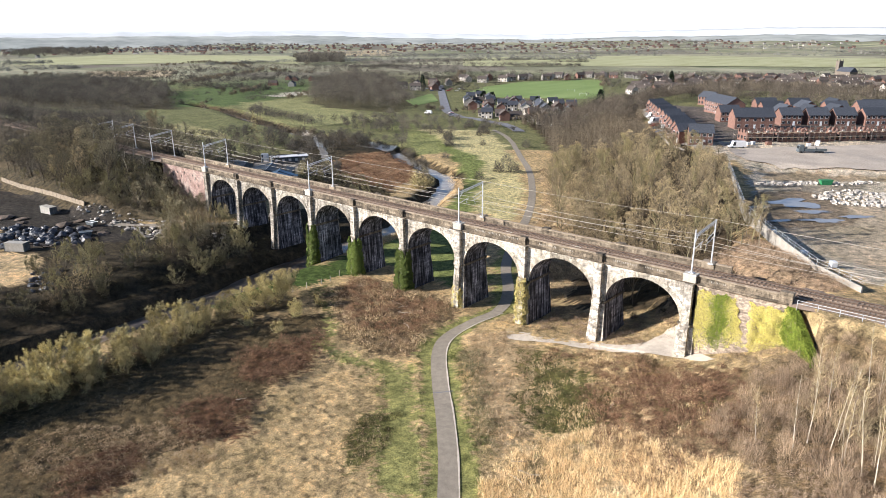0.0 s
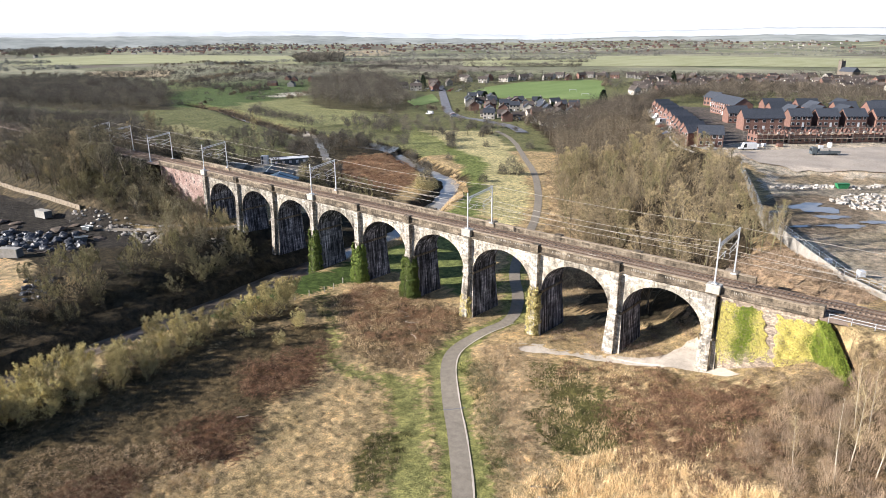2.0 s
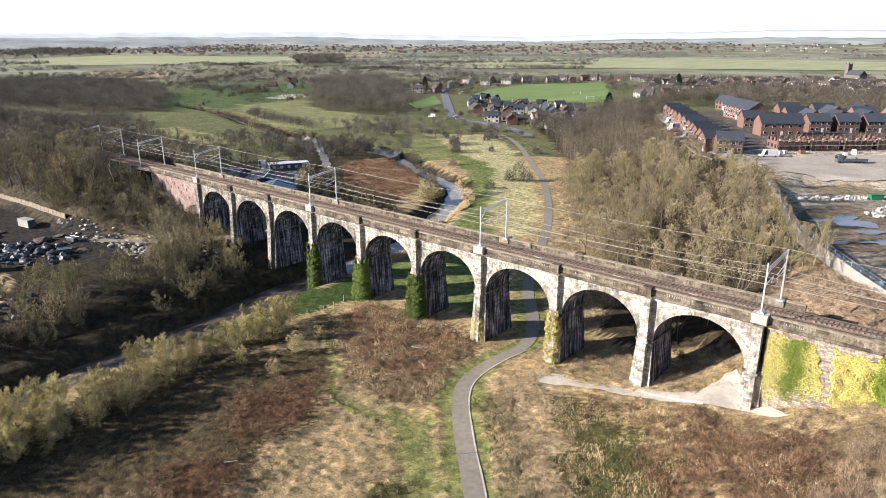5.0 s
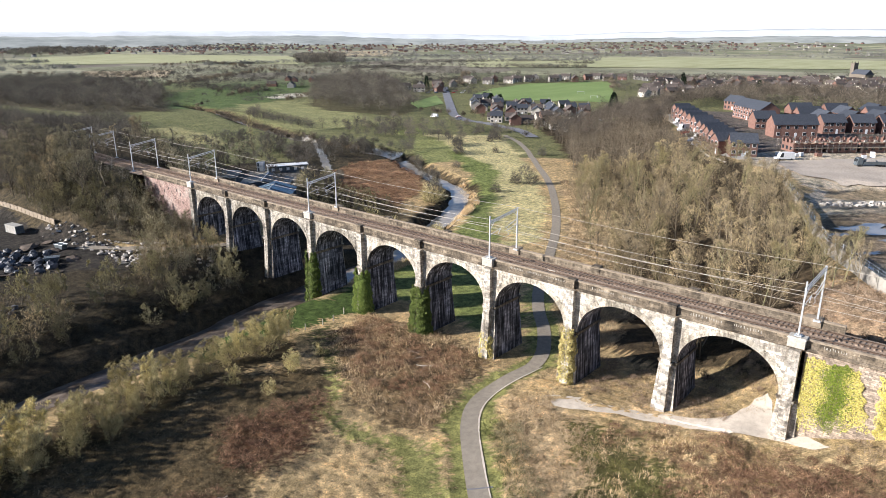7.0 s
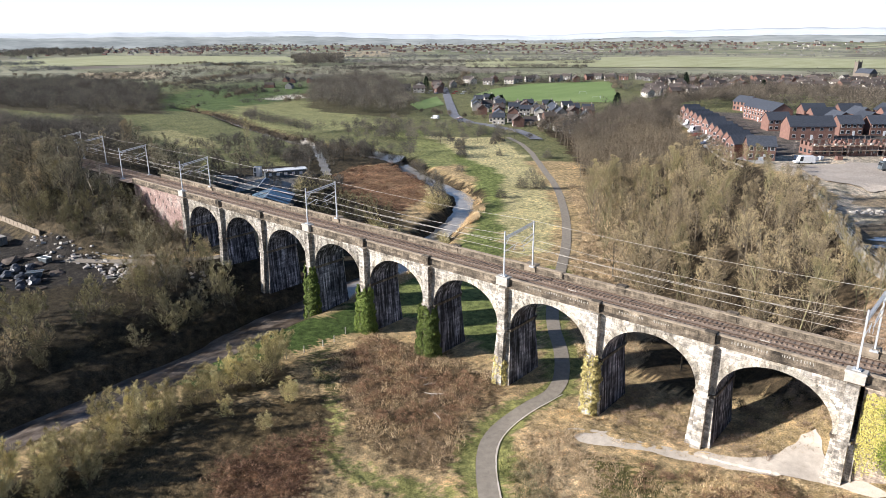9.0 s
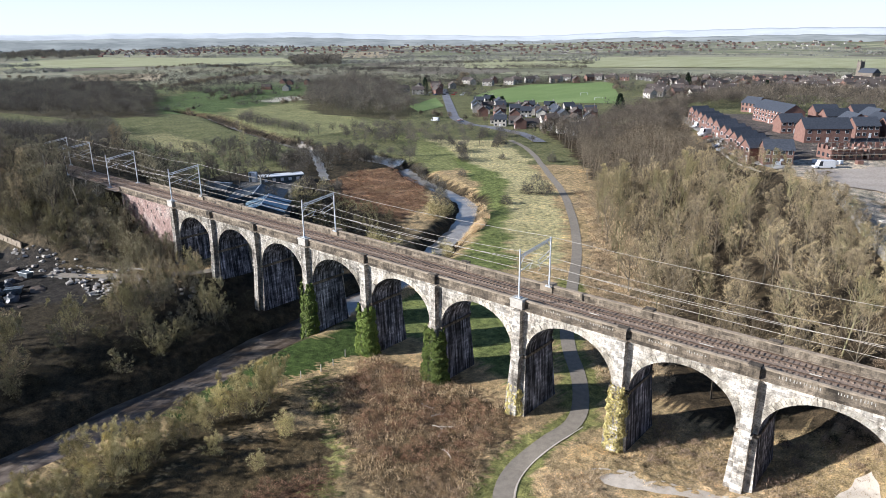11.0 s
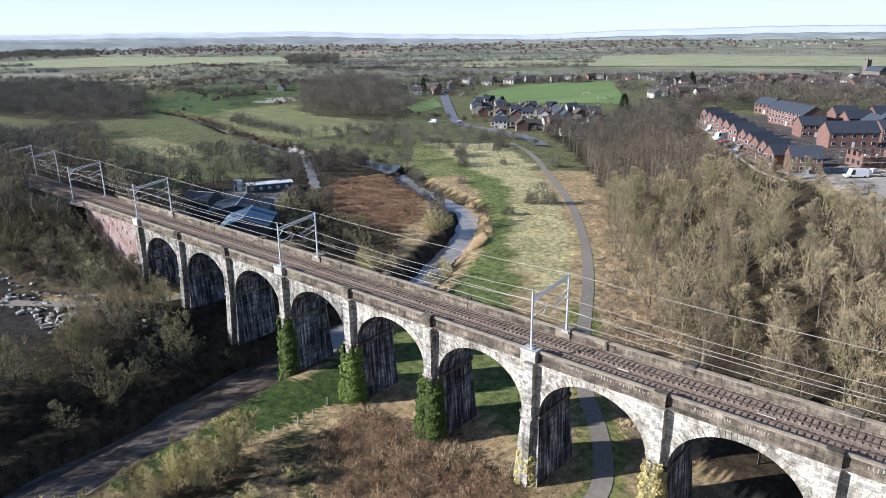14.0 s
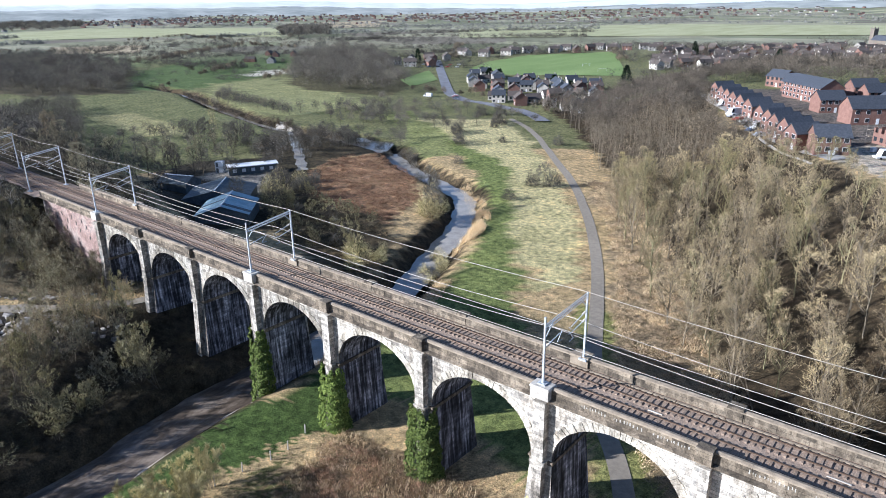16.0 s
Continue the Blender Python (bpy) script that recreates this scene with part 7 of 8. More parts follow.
def heap(name, label, category, mat, pts, sizes, seed, group, cuts=1, flat=0.7):
    r = np.random.default_rng(seed)
    lumps = [chunk_mesh(name, seed * 10 + k, mat, flat, cuts) for k in range(4)]
    for x, y in pts:
        ob = new(name, lumps[r.integers(4)])
        s = r.uniform(*sizes)
        ob.matrix_basis = pose(x, y, at_land(x, y) + s * 0.4 * flat, r.uniform(-10, 10), r.uniform(-10, 10), r.uniform(0, 360)) @ Matrix.Diagonal((s * r.uniform(0.8, 1.3), s, s, 1))
        tagged(ob, label, category, group)


heap("wrapped_bale", "black plastic-wrapped bale in the scrap yard", "bale", M["black_wrap"], scatter(rng, [(-150, -50), (-126, -34), (-110, -40), (-124, -58)], 58, 1.9), (0.9, 1.5), 61, "bales in the scrap yard", 2)
heap("wrapped_bale", "grey wrapped bale dumped on the yard's edge", "bale", M["black_wrap"], scatter(rng, [(-95, -60), (-80, -66), (-76, -60), (-90, -54)], 22, 1.3), (0.6, 1.0), 62, "dumped bales", 2)
heap("concrete_rubble", "pale broken concrete lump on the building site", "rubble", M["rubble"], np.vstack([scatter(rng, [(34, 101), (42, 106), (49, 114), (47, 117), (40, 110), (33, 103)], 46, 0.9), scatter(rng, [(51, 117), (60, 130), (63, 128), (54, 114)], 22, 1.0), scatter(rng, [(51, 96), (54, 107), (60, 112), (72, 112), (76, 98), (66, 92), (58, 89)], 170, 0.9)]), (0.3, 0.8), 63, "rubble on the building site")
heap("stone_rubble", "grey rubble lump along the yard's edge", "rubble", M["rubble"], np.vstack([scatter(rng, [(-150, -24), (-128, -18), (-114, -20), (-98, -10), (-86, -8), (-84, -12), (-112, -26), (-150, -30)], 90, 1.0)]), (0.25, 0.8), 64, "rubble along the yard")


heap("stone_rubble", "pale rubble lump tipped over the bank's edge", "rubble", M["rubble"], np.vstack([scatter(rng, [(-108, -26), (-106, -17), (-102, -11), (-97, -9), (-95, -17), (-99, -26)], 90, 0.8), scatter(rng, [(-126, -19), (-115, -14), (-111, -6), (-107, -3), (-109, -8), (-118, -16)], 46, 0.8)]), (0.2, 0.65), 65, "rubble along the bank")


def sheet(name, poly, mat, label, lift=0.05, category="ground", cuts=0, ragged=0.0):
    bm = bmesh.new()
    vs = [bm.verts.new((x, y, 0)) for x, y in poly]
    f = bm.faces.new(vs)
    bmesh.ops.triangulate(bm, faces=[f])
    for _ in range(cuts):
        bmesh.ops.subdivide_edges(bm, edges=list(bm.edges), cuts=1, use_grid_fill=True)
        bmesh.ops.triangulate(bm, faces=list(bm.faces))
    for v in bm.verts:
        x, y = v.co.x, v.co.y
        v.co.x += ragged * float(waves(np.float64(x), np.float64(y), 2.1) + 0.6 * waves(np.float64(y), np.float64(x), 0.8, 2))
        v.co.y += ragged * float(waves(np.float64(y), np.float64(x), 2.3, 1) + 0.6 * waves(np.float64(x), np.float64(y), 0.9, 3))
        v.co.z = at_land(v.co.x, v.co.y) + lift
    bmesh.ops.recalc_face_normals(bm, faces=bm.faces)
    return tagged(part(name, bm, mat, None), label, category, kind="structure")


sheet("dirt_track", [(17.7, -7.5), (23, -5.2), (33.2, -3.3), (40.7, -1.6), (46.2, 0.9), (47.6, 6.5), (49, 7.6), (51.5, 3.7), (54.6, 0.6), (60.2, -2.2), (58.8, -3.2), (52.4, -1.8), (45, -3.7), (37.8, -5.1), (29.3, -7.2), (20.8, -10)], M["soil"], "pale trodden dirt track fanning out below the last arch", 0.12, "path", 4, 0.35)
M["site_earth"] = speckled("levelled_site_earth", (0.34, 0.285, 0.23), (0.49, 0.42, 0.345), 0.12, relief=0.15, fine=2.0)
sheet("levelled_ground", [(8, 152), (22, 132), (33, 129), (60, 141), (130, 156), (160, 200), (96, 226), (60, 210), (40, 190), (22, 168)], M["site_earth"], "levelled tan earth of the building site", 0.35, "ground", 4, 1.1)


def goal(x, y, turn):
    """A white football goal frame."""
    p = thing("goal", "white football goal frame on the playing field", "goal", (x, y, at_land(x, y) + 0.2), turn, "football goals")
    for a in (-3.66, 3.66):
        bm = bmesh.new()
        rod(bm, (a, 0, 0), (a, 0, 2.44), 0.1)
        part("post", bm, M["white_paint"], p)
    bm = bmesh.new()
    rod(bm, (-3.7, 0, 2.44), (3.7, 0, 2.44), 0.1)
    part("crossbar", bm, M["white_paint"], p)


goal(-262, 520, 40)
goal(-300, 560, 40)


def puddle(x, y, a, b, turn, seed):
    r = np.random.default_rng(seed)
    z, c, w = at_land(x, y) + 0.16, math.cos(radians(turn)), math.sin(radians(turn))
    rim = [(a * math.cos(t) * k, b * math.sin(t) * k) for t, k in zip(np.linspace(0, 6.2832, 33)[:-1], np.convolve(np.tile(r.uniform(0.3, 1.4, 32), 3), (0.2, 0.6, 0.2), "same")[32:64])]
    verts = [(x, y, z)] + [(x + c * u - w * v, y + w * u + c * v, z) for u, v in rim]
    faces = [(0, 1 + k, 1 + (k + 1) % 32) for k in range(32)]
    tagged(new("puddle", mesh_of("puddle", verts, faces, [M["puddle_water"]])), "shallow puddle of standing rain water", "puddle", kind="structure")


for k, (x, y, a, b, turn) in enumerate(((48.5, 83, 8, 5.5, 35), (55.5, 76, 5.5, 1.8, 40), (60.5, 69.5, 6, 2.2, 37), (44, 74, 3.5, 1.4, 50), (66, 77, 4, 1.6, 40), (52, 63, 3, 1.2, 60))):
    puddle(x, y, a, b, turn, k)


def site_wall():
    """Retaining wall with a railing along the edge of the building site."""
    p = thing("site_wall", "pale concrete retaining wall with a steel railing", "wall", kind="structure")
    line = [(20, 118), (34, 84), (45, 57), (53, 45), (61, 33), (69, 22), (78, 14)]
    for (ax, ay), (bx, by) in zip(line, line[1:]):
        L = math.hypot(bx - ax, by - ay)
        n = max(1, int(L / 3.0))
        for k in range(n):
            x0, y0 = ax + (bx - ax) * k / n, ay + (by - ay) * k / n
            x1, y1 = ax + (bx - ax) * (k + 1) / n, ay + (by - ay) * (k + 1) / n
            a = math.atan2(y1 - y0, x1 - x0)
            bm = bmesh.new()
            slab(bm, 0.01, L / n - 0.01, -0.15, 0.15, -2.0, 0.9)
            ob = part("wall_panel", bm, M["site_concrete"], p)
            zz = 18.8
            ob.matrix_basis = Matrix.Translation((x0, y0, zz)) @ Matrix.Rotation(a, 4, "Z")
            bm = bmesh.new()
            rod(bm, (0, 0, 0.9), (0, 0, 2.1), 0.04)
            rod(bm, (0, 0, 2.05), (L / n, 0, 2.05), 0.03)
            rod(bm, (0, 0, 1.5), (L / n, 0, 1.5), 0.025)
            ob = part("railing", bm, M["steel"], p)
            ob.matrix_basis = Matrix.Translation((x0, y0, zz)) @ Matrix.Rotation(a, 4, "Z")


site_wall()


def tank(x, y):
    p = thing("water_tank", "white plastic water tank in a cage on a pallet", "tank", (x, y, at_land(x, y)), 40, "white tanks")
    bm = bmesh.new()
    slab(bm, -0.62, 0.62, -0.62, 0.62, 0.15, 1.35)
    bmesh.ops.bevel(bm, geom=list(bm.edges), offset=0.12, segments=2, affect="EDGES")
    part("tank", bm, M["white_paint"], p)
    bm = bmesh.new()
    for k in (-0.5, 0, 0.5):
        slab(bm, k - 0.08, k + 0.08, -0.62, 0.62, 0, 0.15)
    part("pallet", bm, M["timber"], p)


for x, y in ((54.5, 47), (64, 34), (71, 26)):
    tank(x, y)


def storage_container(x, y, turn):
    p = thing("storage_container", "dented pale grey storage container in the scrap yard", "container", (x, y, at_land(x, y)), turn)
    bm = bmesh.new()
    slab(bm, -3, 3, -1.2, 1.2, 0.1, 2.5)
    part("body", bm, M["concrete"], p)
    for a in (-2.95, 2.95):
        for b in (-1.15, 1.15):
            bm = bmesh.new()
            slab(bm, a - 0.09, a + 0.09, b - 0.09, b + 0.09, 0.0, 2.55)
            part("corner_post", bm, M["dark_metal"], p, "dark steel corner post")
    bm = bmesh.new()
    slab(bm, -3.05, 3.05, -1.25, 1.25, 2.5, 2.6)
    part("roof", bm, M["concrete"], p)
    for s in (-1, 1):
        bm = bmesh.new()
        slab(bm, 3.0, 3.06, min(0.03 * s, 1.15 * s), max(0.03 * s, 1.15 * s), 0.15, 2.45)
        part("door", bm, M["dark_metal"], p, "dark steel container door")


def skip(x, y, turn):
    p = thing("skip", "dark steel waste skip in the scrap yard", "skip", (x, y, at_land(x, y)), turn)
    bm = bmesh.new()
    slab(bm, -1.9, 1.9, -0.85, 0.85, 1.5, 0.0, 0, (0.6, 0.6, 0.1, 0.1))
    bmesh.ops.recalc_face_normals(bm, faces=bm.faces)
    part("tub", bm, M["dark_metal"], p)
    for s in (-1, 1):
        bm = bmesh.new()
        rod(bm, (-1.95, s * 0.87, 1.5), (1.95, s * 0.87, 1.5), 0.06)
        part("rim", bm, M["steel"], p)


def green_skip(x, y, turn):
    p = thing("skip", "green steel waste skip beside the rubble", "skip", (x, y, at_land(x, y)), turn)
    bm = bmesh.new()
    slab(bm, -1.9, 1.9, -0.9, 0.9, 1.5, 0.0, 0, (0.6, 0.6, 0.1, 0.1))
    bmesh.ops.recalc_face_normals(bm, faces=bm.faces)
    part("tub", bm, M["green_paint"], p)
    bm = bmesh.new()
    rod(bm, (-1.95, -0.92, 1.5), (1.95, -0.92, 1.5), 0.06)
    part("rim", bm, M["green_paint"], p)


M["green_paint"] = speckled("worn_green_paint", (0.02, 0.16, 0.06), (0.05, 0.28, 0.11), 2.0, rough=0.5)
green_skip(50.5, 114.5, 40)
storage_container(-118, -56, 35)
storage_container(-158, -33, 10)
skip(-118, -37, 60)
skip(-128, -31, 15)
heap("earth_mound", "rounded brown earth mound littered with rust", "mound", M["rust_scrap"], scatter(rng, [(-165, -46), (-140, -30), (-118, -28), (-112, -34), (-140, -44)], 7, 5.0), (1.5, 3.2), 66, "earth mounds in the yard", 2, 0.28)
heap("scrap_lump", "lump of mixed rusty scrap in the yard", "scrap", M["rust_scrap"], scatter(rng, [(-150, -52), (-126, -32), (-106, -38), (-120, -60)], 40, 1.6), (0.4, 0.9), 67, "scrap in the yard", 1, 0.5)


def yard_wall():
    p = thing("yard_wall", "pale concrete panel wall beside the scrap yard", "wall", kind="structure")
    for k in range(24):
        x = -223 + k * 3.15
        bm = bmesh.new()
        slab(bm, x, x + 3.1, -27.2 + k * 0.09, -26.9 + k * 0.09, at_land(x, -28 + k * 0.09) - 1.0, at_land(x, -28 + k * 0.09) + 2.1 + 0.1 * (k % 2))
        part("wall_panel", bm, M["coping"], p)


yard_wall()


def fence_posts():
    for x, y in ((-38, -16), (-37, -12), (-37, -9), (-38, -5), (-38.5, -20), (-39, -24)):
        p = thing("fence_post", "weathered pale timber post of a wire fence", "fence post", (x, y, at_land(x, y)), 10, "fence posts by the lawn")
        bm = bmesh.new()
        rod(bm, (0, 0, -0.2), (0.03, 0.02, 1.5), 0.11, 0.09, 7)
        part("post", bm, M["pale_cap"], p)


fence_posts()


def pallets():
    for k in range(14):
        k0 = rng.uniform(0, 1)
        x, y = -6 + 46 * k0 + rng.uniform(-2, 2), 156 + 36 * k0 + rng.uniform(-3, 5)
        p = thing("brick_pallet", "stack of wrapped bricks on a timber pallet", "pallet", (x, y, at_land(x, y)), rng.uniform(0, 90), "brick pallets on the site")
        bm = bmesh.new()
        slab(bm, -0.7, 0.7, -0.6, 0.6, 0.15, 1.3)
        part("block", bm, M["house_brick"] if k % 2 else M["white_paint"], p)
        bm = bmesh.new()
        for a in (-0.6, 0, 0.6):
            slab(bm, a - 0.08, a + 0.08, -0.6, 0.6, 0, 0.15)
        part("pallet", bm, M["timber"], p)


pallets()

# ---- fields, hedges, woods and towns of the plain ----
def field_material(name, a, b):
    m, n, l, s = material(name, 0.95, 0, 0.1)
    col = ramp(n, l, noise_tex(n, l, 0.03, 6, (1, 0.3, 1)), [(0.3, a), (0.7, b)])
    col = mix(n, l, 0.5, col, ramp(n, l, noise_tex(n, l, 0.5, 4), [(0.3, (0.6, 0.6, 0.6)), (0.7, (1.2, 1.2, 1.2))]), "MULTIPLY")
    l.new(col, s.inputs["Base Color"])
    return m


M["pasture"] = field_material("bright_pasture", (0.17, 0.24, 0.08), (0.25, 0.32, 0.12))
M["pale_field"] = field_material("pale_winter_field", (0.34, 0.34, 0.18), (0.46, 0.45, 0.27))
M["stubble"] = field_material("stubble_field", (0.36, 0.29, 0.18), (0.5, 0.42, 0.28))
sheet("playing_field", [(-419, 559), (-433, 662), (-371, 763), (-225, 496), (-330, 447), (-387, 487)], M["pasture"], "bright green mown playing field", 0.25, "field", 2)
sheet("pasture", [(-371, 368), (-408, 448), (-344, 386), (-331, 338)], M["pasture"], "small bright green paddock", 0.25, "field", 1)
sheet("stubble_field", [(-2143, 893), (-1638, 1206), (-1110, 810), (-1415, 777), (-1695, 458), (-1950, 560)], M["pale_field"], "wide pale green winter field", 0.8, "field", 4)
sheet("stubble_field", [(-1294, 449), (-1155, 556), (-948, 433), (-1088, 371)], M["stubble"], "pale stubble field between hedges", 0.6, "field", 3)
sheet("stubble_field", [(-1956, 1594), (-1874, 1861), (-1379, 1351), (-1529, 1262)], M["stubble"], "distant pale stubble field", 1.0, "field", 3)
sheet("pasture", [(-728, 896), (-572, 999), (-423, 1103), (-164, 1259), (40, 1380), (-60, 1700), (-400, 1660), (-655, 1646), (-996, 1226)], M["pale_field"], "wide pale green field beyond the town", 0.8, "field", 4)
rng = np.random.default_rng(70)
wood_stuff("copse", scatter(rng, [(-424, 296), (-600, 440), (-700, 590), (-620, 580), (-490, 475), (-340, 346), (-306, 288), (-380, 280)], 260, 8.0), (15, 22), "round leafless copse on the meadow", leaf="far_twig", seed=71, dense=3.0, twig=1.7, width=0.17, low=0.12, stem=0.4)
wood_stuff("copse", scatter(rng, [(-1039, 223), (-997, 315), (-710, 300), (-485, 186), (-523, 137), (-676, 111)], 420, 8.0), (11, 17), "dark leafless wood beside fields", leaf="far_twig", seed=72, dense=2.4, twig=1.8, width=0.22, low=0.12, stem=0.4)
wood_stuff("hedge_trees", scatter(rng, [(-160, 330), (-190, 400), (-190, 480), (-140, 560), (-20, 640), (120, 800), (140, 700), (20, 500), (-60, 400), (-96, 330)], 460, 6.0), (7, 12), "leafless trees between estate and town", seed=73, leaf="twig_shade", dense=1.6, twig=2.2, width=0.22, low=0.14, stem=0.3)
wood_stuff("riverside_trees", np.vstack([scatter(rng, [(-226, 190), (-200, 215), (-270, 240), (-300, 236)], 30, 6), scatter(rng, [(-180, 92), (-210, 140), (-172, 160), (-182, 176), (-226, 170), (-240, 120)], 60, 5), scatter(rng, [(-230, 190), (-180, 200), (-160, 250), (-200, 270), (-300, 270), (-300, 200)], 60, 7), scatter(rng, [(-240, 60), (-215, 110), (-260, 140), (-300, 120), (-300, 70)], 50, 6), scatter(rng, [(-420, 240), (-396, 214), (-300, 196), (-290, 190), (-390, 200)], 60, 4)]), (5, 10), "leafless riverside trees and scrub", leaf="far_twig", seed=74, dense=1.6, twig=1.4, width=0.12)


wood_stuff("woodland", scatter(rng, [(-92, 322), (-100, 400), (0, 440), (150, 520), (240, 480), (230, 330), (100, 318), (40, 330), (-30, 336)], 330, 5.0), (10, 15), "dense leafless wood behind the new estate", leaf="twig_shade", seed=76, dense=1.1, twig=2.0, width=0.2, low=0.12, stem=0.5)
wood_stuff("garden_trees", scatter(rng, [(-236, 560), (-60, 680), (60, 880), (-20, 1000), (-180, 960), (-330, 800)], 400, 8), (7, 12), "dark leafless garden trees among the town houses", leaf="twig_shade", seed=77, dense=0.8, twig=2.4, width=0.3, low=0.14, stem=0.4)


wood_stuff("woodland", scatter(rng, [(-104, 296), (-92, 346), (0, 350), (140, 345), (140, 312), (60, 326), (20, 328), (-30, 324), (-68, 326)], 80, 5.5), (9, 14), "dark leafless trees along the estate's back fence", leaf="twig_shade", seed=78, dense=1.6, twig=1.6, width=0.16, low=0.1, stem=0.6)


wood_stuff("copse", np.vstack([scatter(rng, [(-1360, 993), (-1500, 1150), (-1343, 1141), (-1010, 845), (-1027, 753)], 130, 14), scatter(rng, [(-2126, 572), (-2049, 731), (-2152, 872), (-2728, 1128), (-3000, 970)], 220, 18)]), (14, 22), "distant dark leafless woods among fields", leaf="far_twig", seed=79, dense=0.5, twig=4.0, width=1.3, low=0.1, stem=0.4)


def hedge_line(rng, a, b, gap=7.0, drift=3.0):
    a, b = np.array(a, float), np.array(b, float)
    n = int(np.hypot(*(b - a)) / gap)
    t = rng.uniform(0, 1, (n, 1))
    return a + (b - a) * t + rng.normal(0, drift, (n, 2))


lines = [((-766, 330), (-830, 440)), ((-745, 320), (-820, 430)), ((-830, 440), (-960, 620)), ((-840, 430), (-950, 610)), ((-960, 620), (-800, 600)), ((-1300, 344), (-1200, 366)), ((-1127, 380), (-1090, 390)), ((-1060, 396), (-1000, 408)), ((-560, 300), (-640, 400)), ((-600, 310), (-560, 330)), ((-500, 230), (-470, 205)), ((-1322, 604), (-1415, 777)), ((-1415, 777), (-1108, 684)),  ((-433, 662), (-371, 763)), ((-371, 763), (-300, 640)), ((-470, 560), (-620, 760)), ((-312, 318), (-240, 312)), ((-200, 300), (-150, 268)), ((-512, 372), (-470, 300))]
P = np.vstack([hedge_line(rng, a, b) for a, b in lines])
wood_stuff("hedgerow_trees", P, (4, 9), "leafless hedgerow trees along field edges", leaf="twig_mid", seed=75, dense=1.6, twig=1.5, width=0.2)


P = np.vstack([hedge_line(rng, a, b, 1.6, 1.6) for a, b in (((-447, 216), (-391, 198)), ((-391, 198), (-348, 186)), ((-348, 186), (-303, 174)), ((-303, 174), (-262, 168)))])
wood_stuff("hedgerow_trees", P, (3, 6), "rust-brown hedge along the far river bank", leaf="twig_mid", seed=86, dense=0.8, twig=1.2, width=0.16)


def far_clumps():
    """Hedges, copses and scattered trees out to the skyline."""
    r = np.random.default_rng(80)
    P = []
    for k in range(230):
        d, a = 700 * (6.2 ** r.uniform(0, 1)), math.radians(r.uniform(92, 172))
        c = np.array([60 + d * math.cos(a), -80 + d * math.sin(a)])
        L, dirn = r.uniform(80, 420), a + math.pi / 2 + r.normal(0, 0.45)
        e = c + L * np.array([math.cos(dirn), math.sin(dirn)])
        P.append(hedge_line(r, c, e, 6 + d * 0.003, 1.5 + d * 0.0015))
    for k in range(90):
        d, a = 950 * (4.4 ** r.uniform(0, 1)), math.radians(r.uniform(92, 172))
        c = np.array([60 + d * math.cos(a), -80 + d * math.sin(a)])
        u = np.array([-math.sin(a), math.cos(a)])
        P.append(c + r.normal(0, r.uniform(40, 160), (int(r.uniform(30, 90)), 1)) * u + r.normal(0, 18, (1, 2)))
    P = np.vstack(P)
    d = np.hypot(P[:, 0] - 60, P[:, 1] + 80)
    open_field = np.zeros(len(P), bool)
    for poly in ([(-2227, 633), (-1752, 1226), (-1300, 1000), (-1300, 480)], [(-500, 900), (-760, 1500), (-100, 1900), (100, 1300)], [(-419, 559), (-433, 662), (-371, 763), (-225, 496), (-330, 447)], [(-236, 560), (-60, 660), (60, 880), (-20, 1000), (-330, 810)]):
        open_field |= inside(poly, P[:, 0], P[:, 1])
    ok = (d > 640) & (d < 4300) & ~open_field
    P, d = P[ok], d[ok]
    Z, H = land(P[:, 0], P[:, 1]), r.uniform(4, 9, len(P)) * (1 + 0.4 * sstep(1200, 4000, d))
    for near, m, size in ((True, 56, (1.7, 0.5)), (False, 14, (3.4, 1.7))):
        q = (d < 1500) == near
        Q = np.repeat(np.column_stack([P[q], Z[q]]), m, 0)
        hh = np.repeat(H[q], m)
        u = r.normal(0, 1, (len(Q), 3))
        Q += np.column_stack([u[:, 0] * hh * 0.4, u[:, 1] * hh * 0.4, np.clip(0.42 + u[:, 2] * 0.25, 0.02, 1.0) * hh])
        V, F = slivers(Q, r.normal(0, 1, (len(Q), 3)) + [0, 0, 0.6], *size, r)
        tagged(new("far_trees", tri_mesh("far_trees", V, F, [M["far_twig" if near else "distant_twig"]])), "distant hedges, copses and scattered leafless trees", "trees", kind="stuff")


far_clumps()


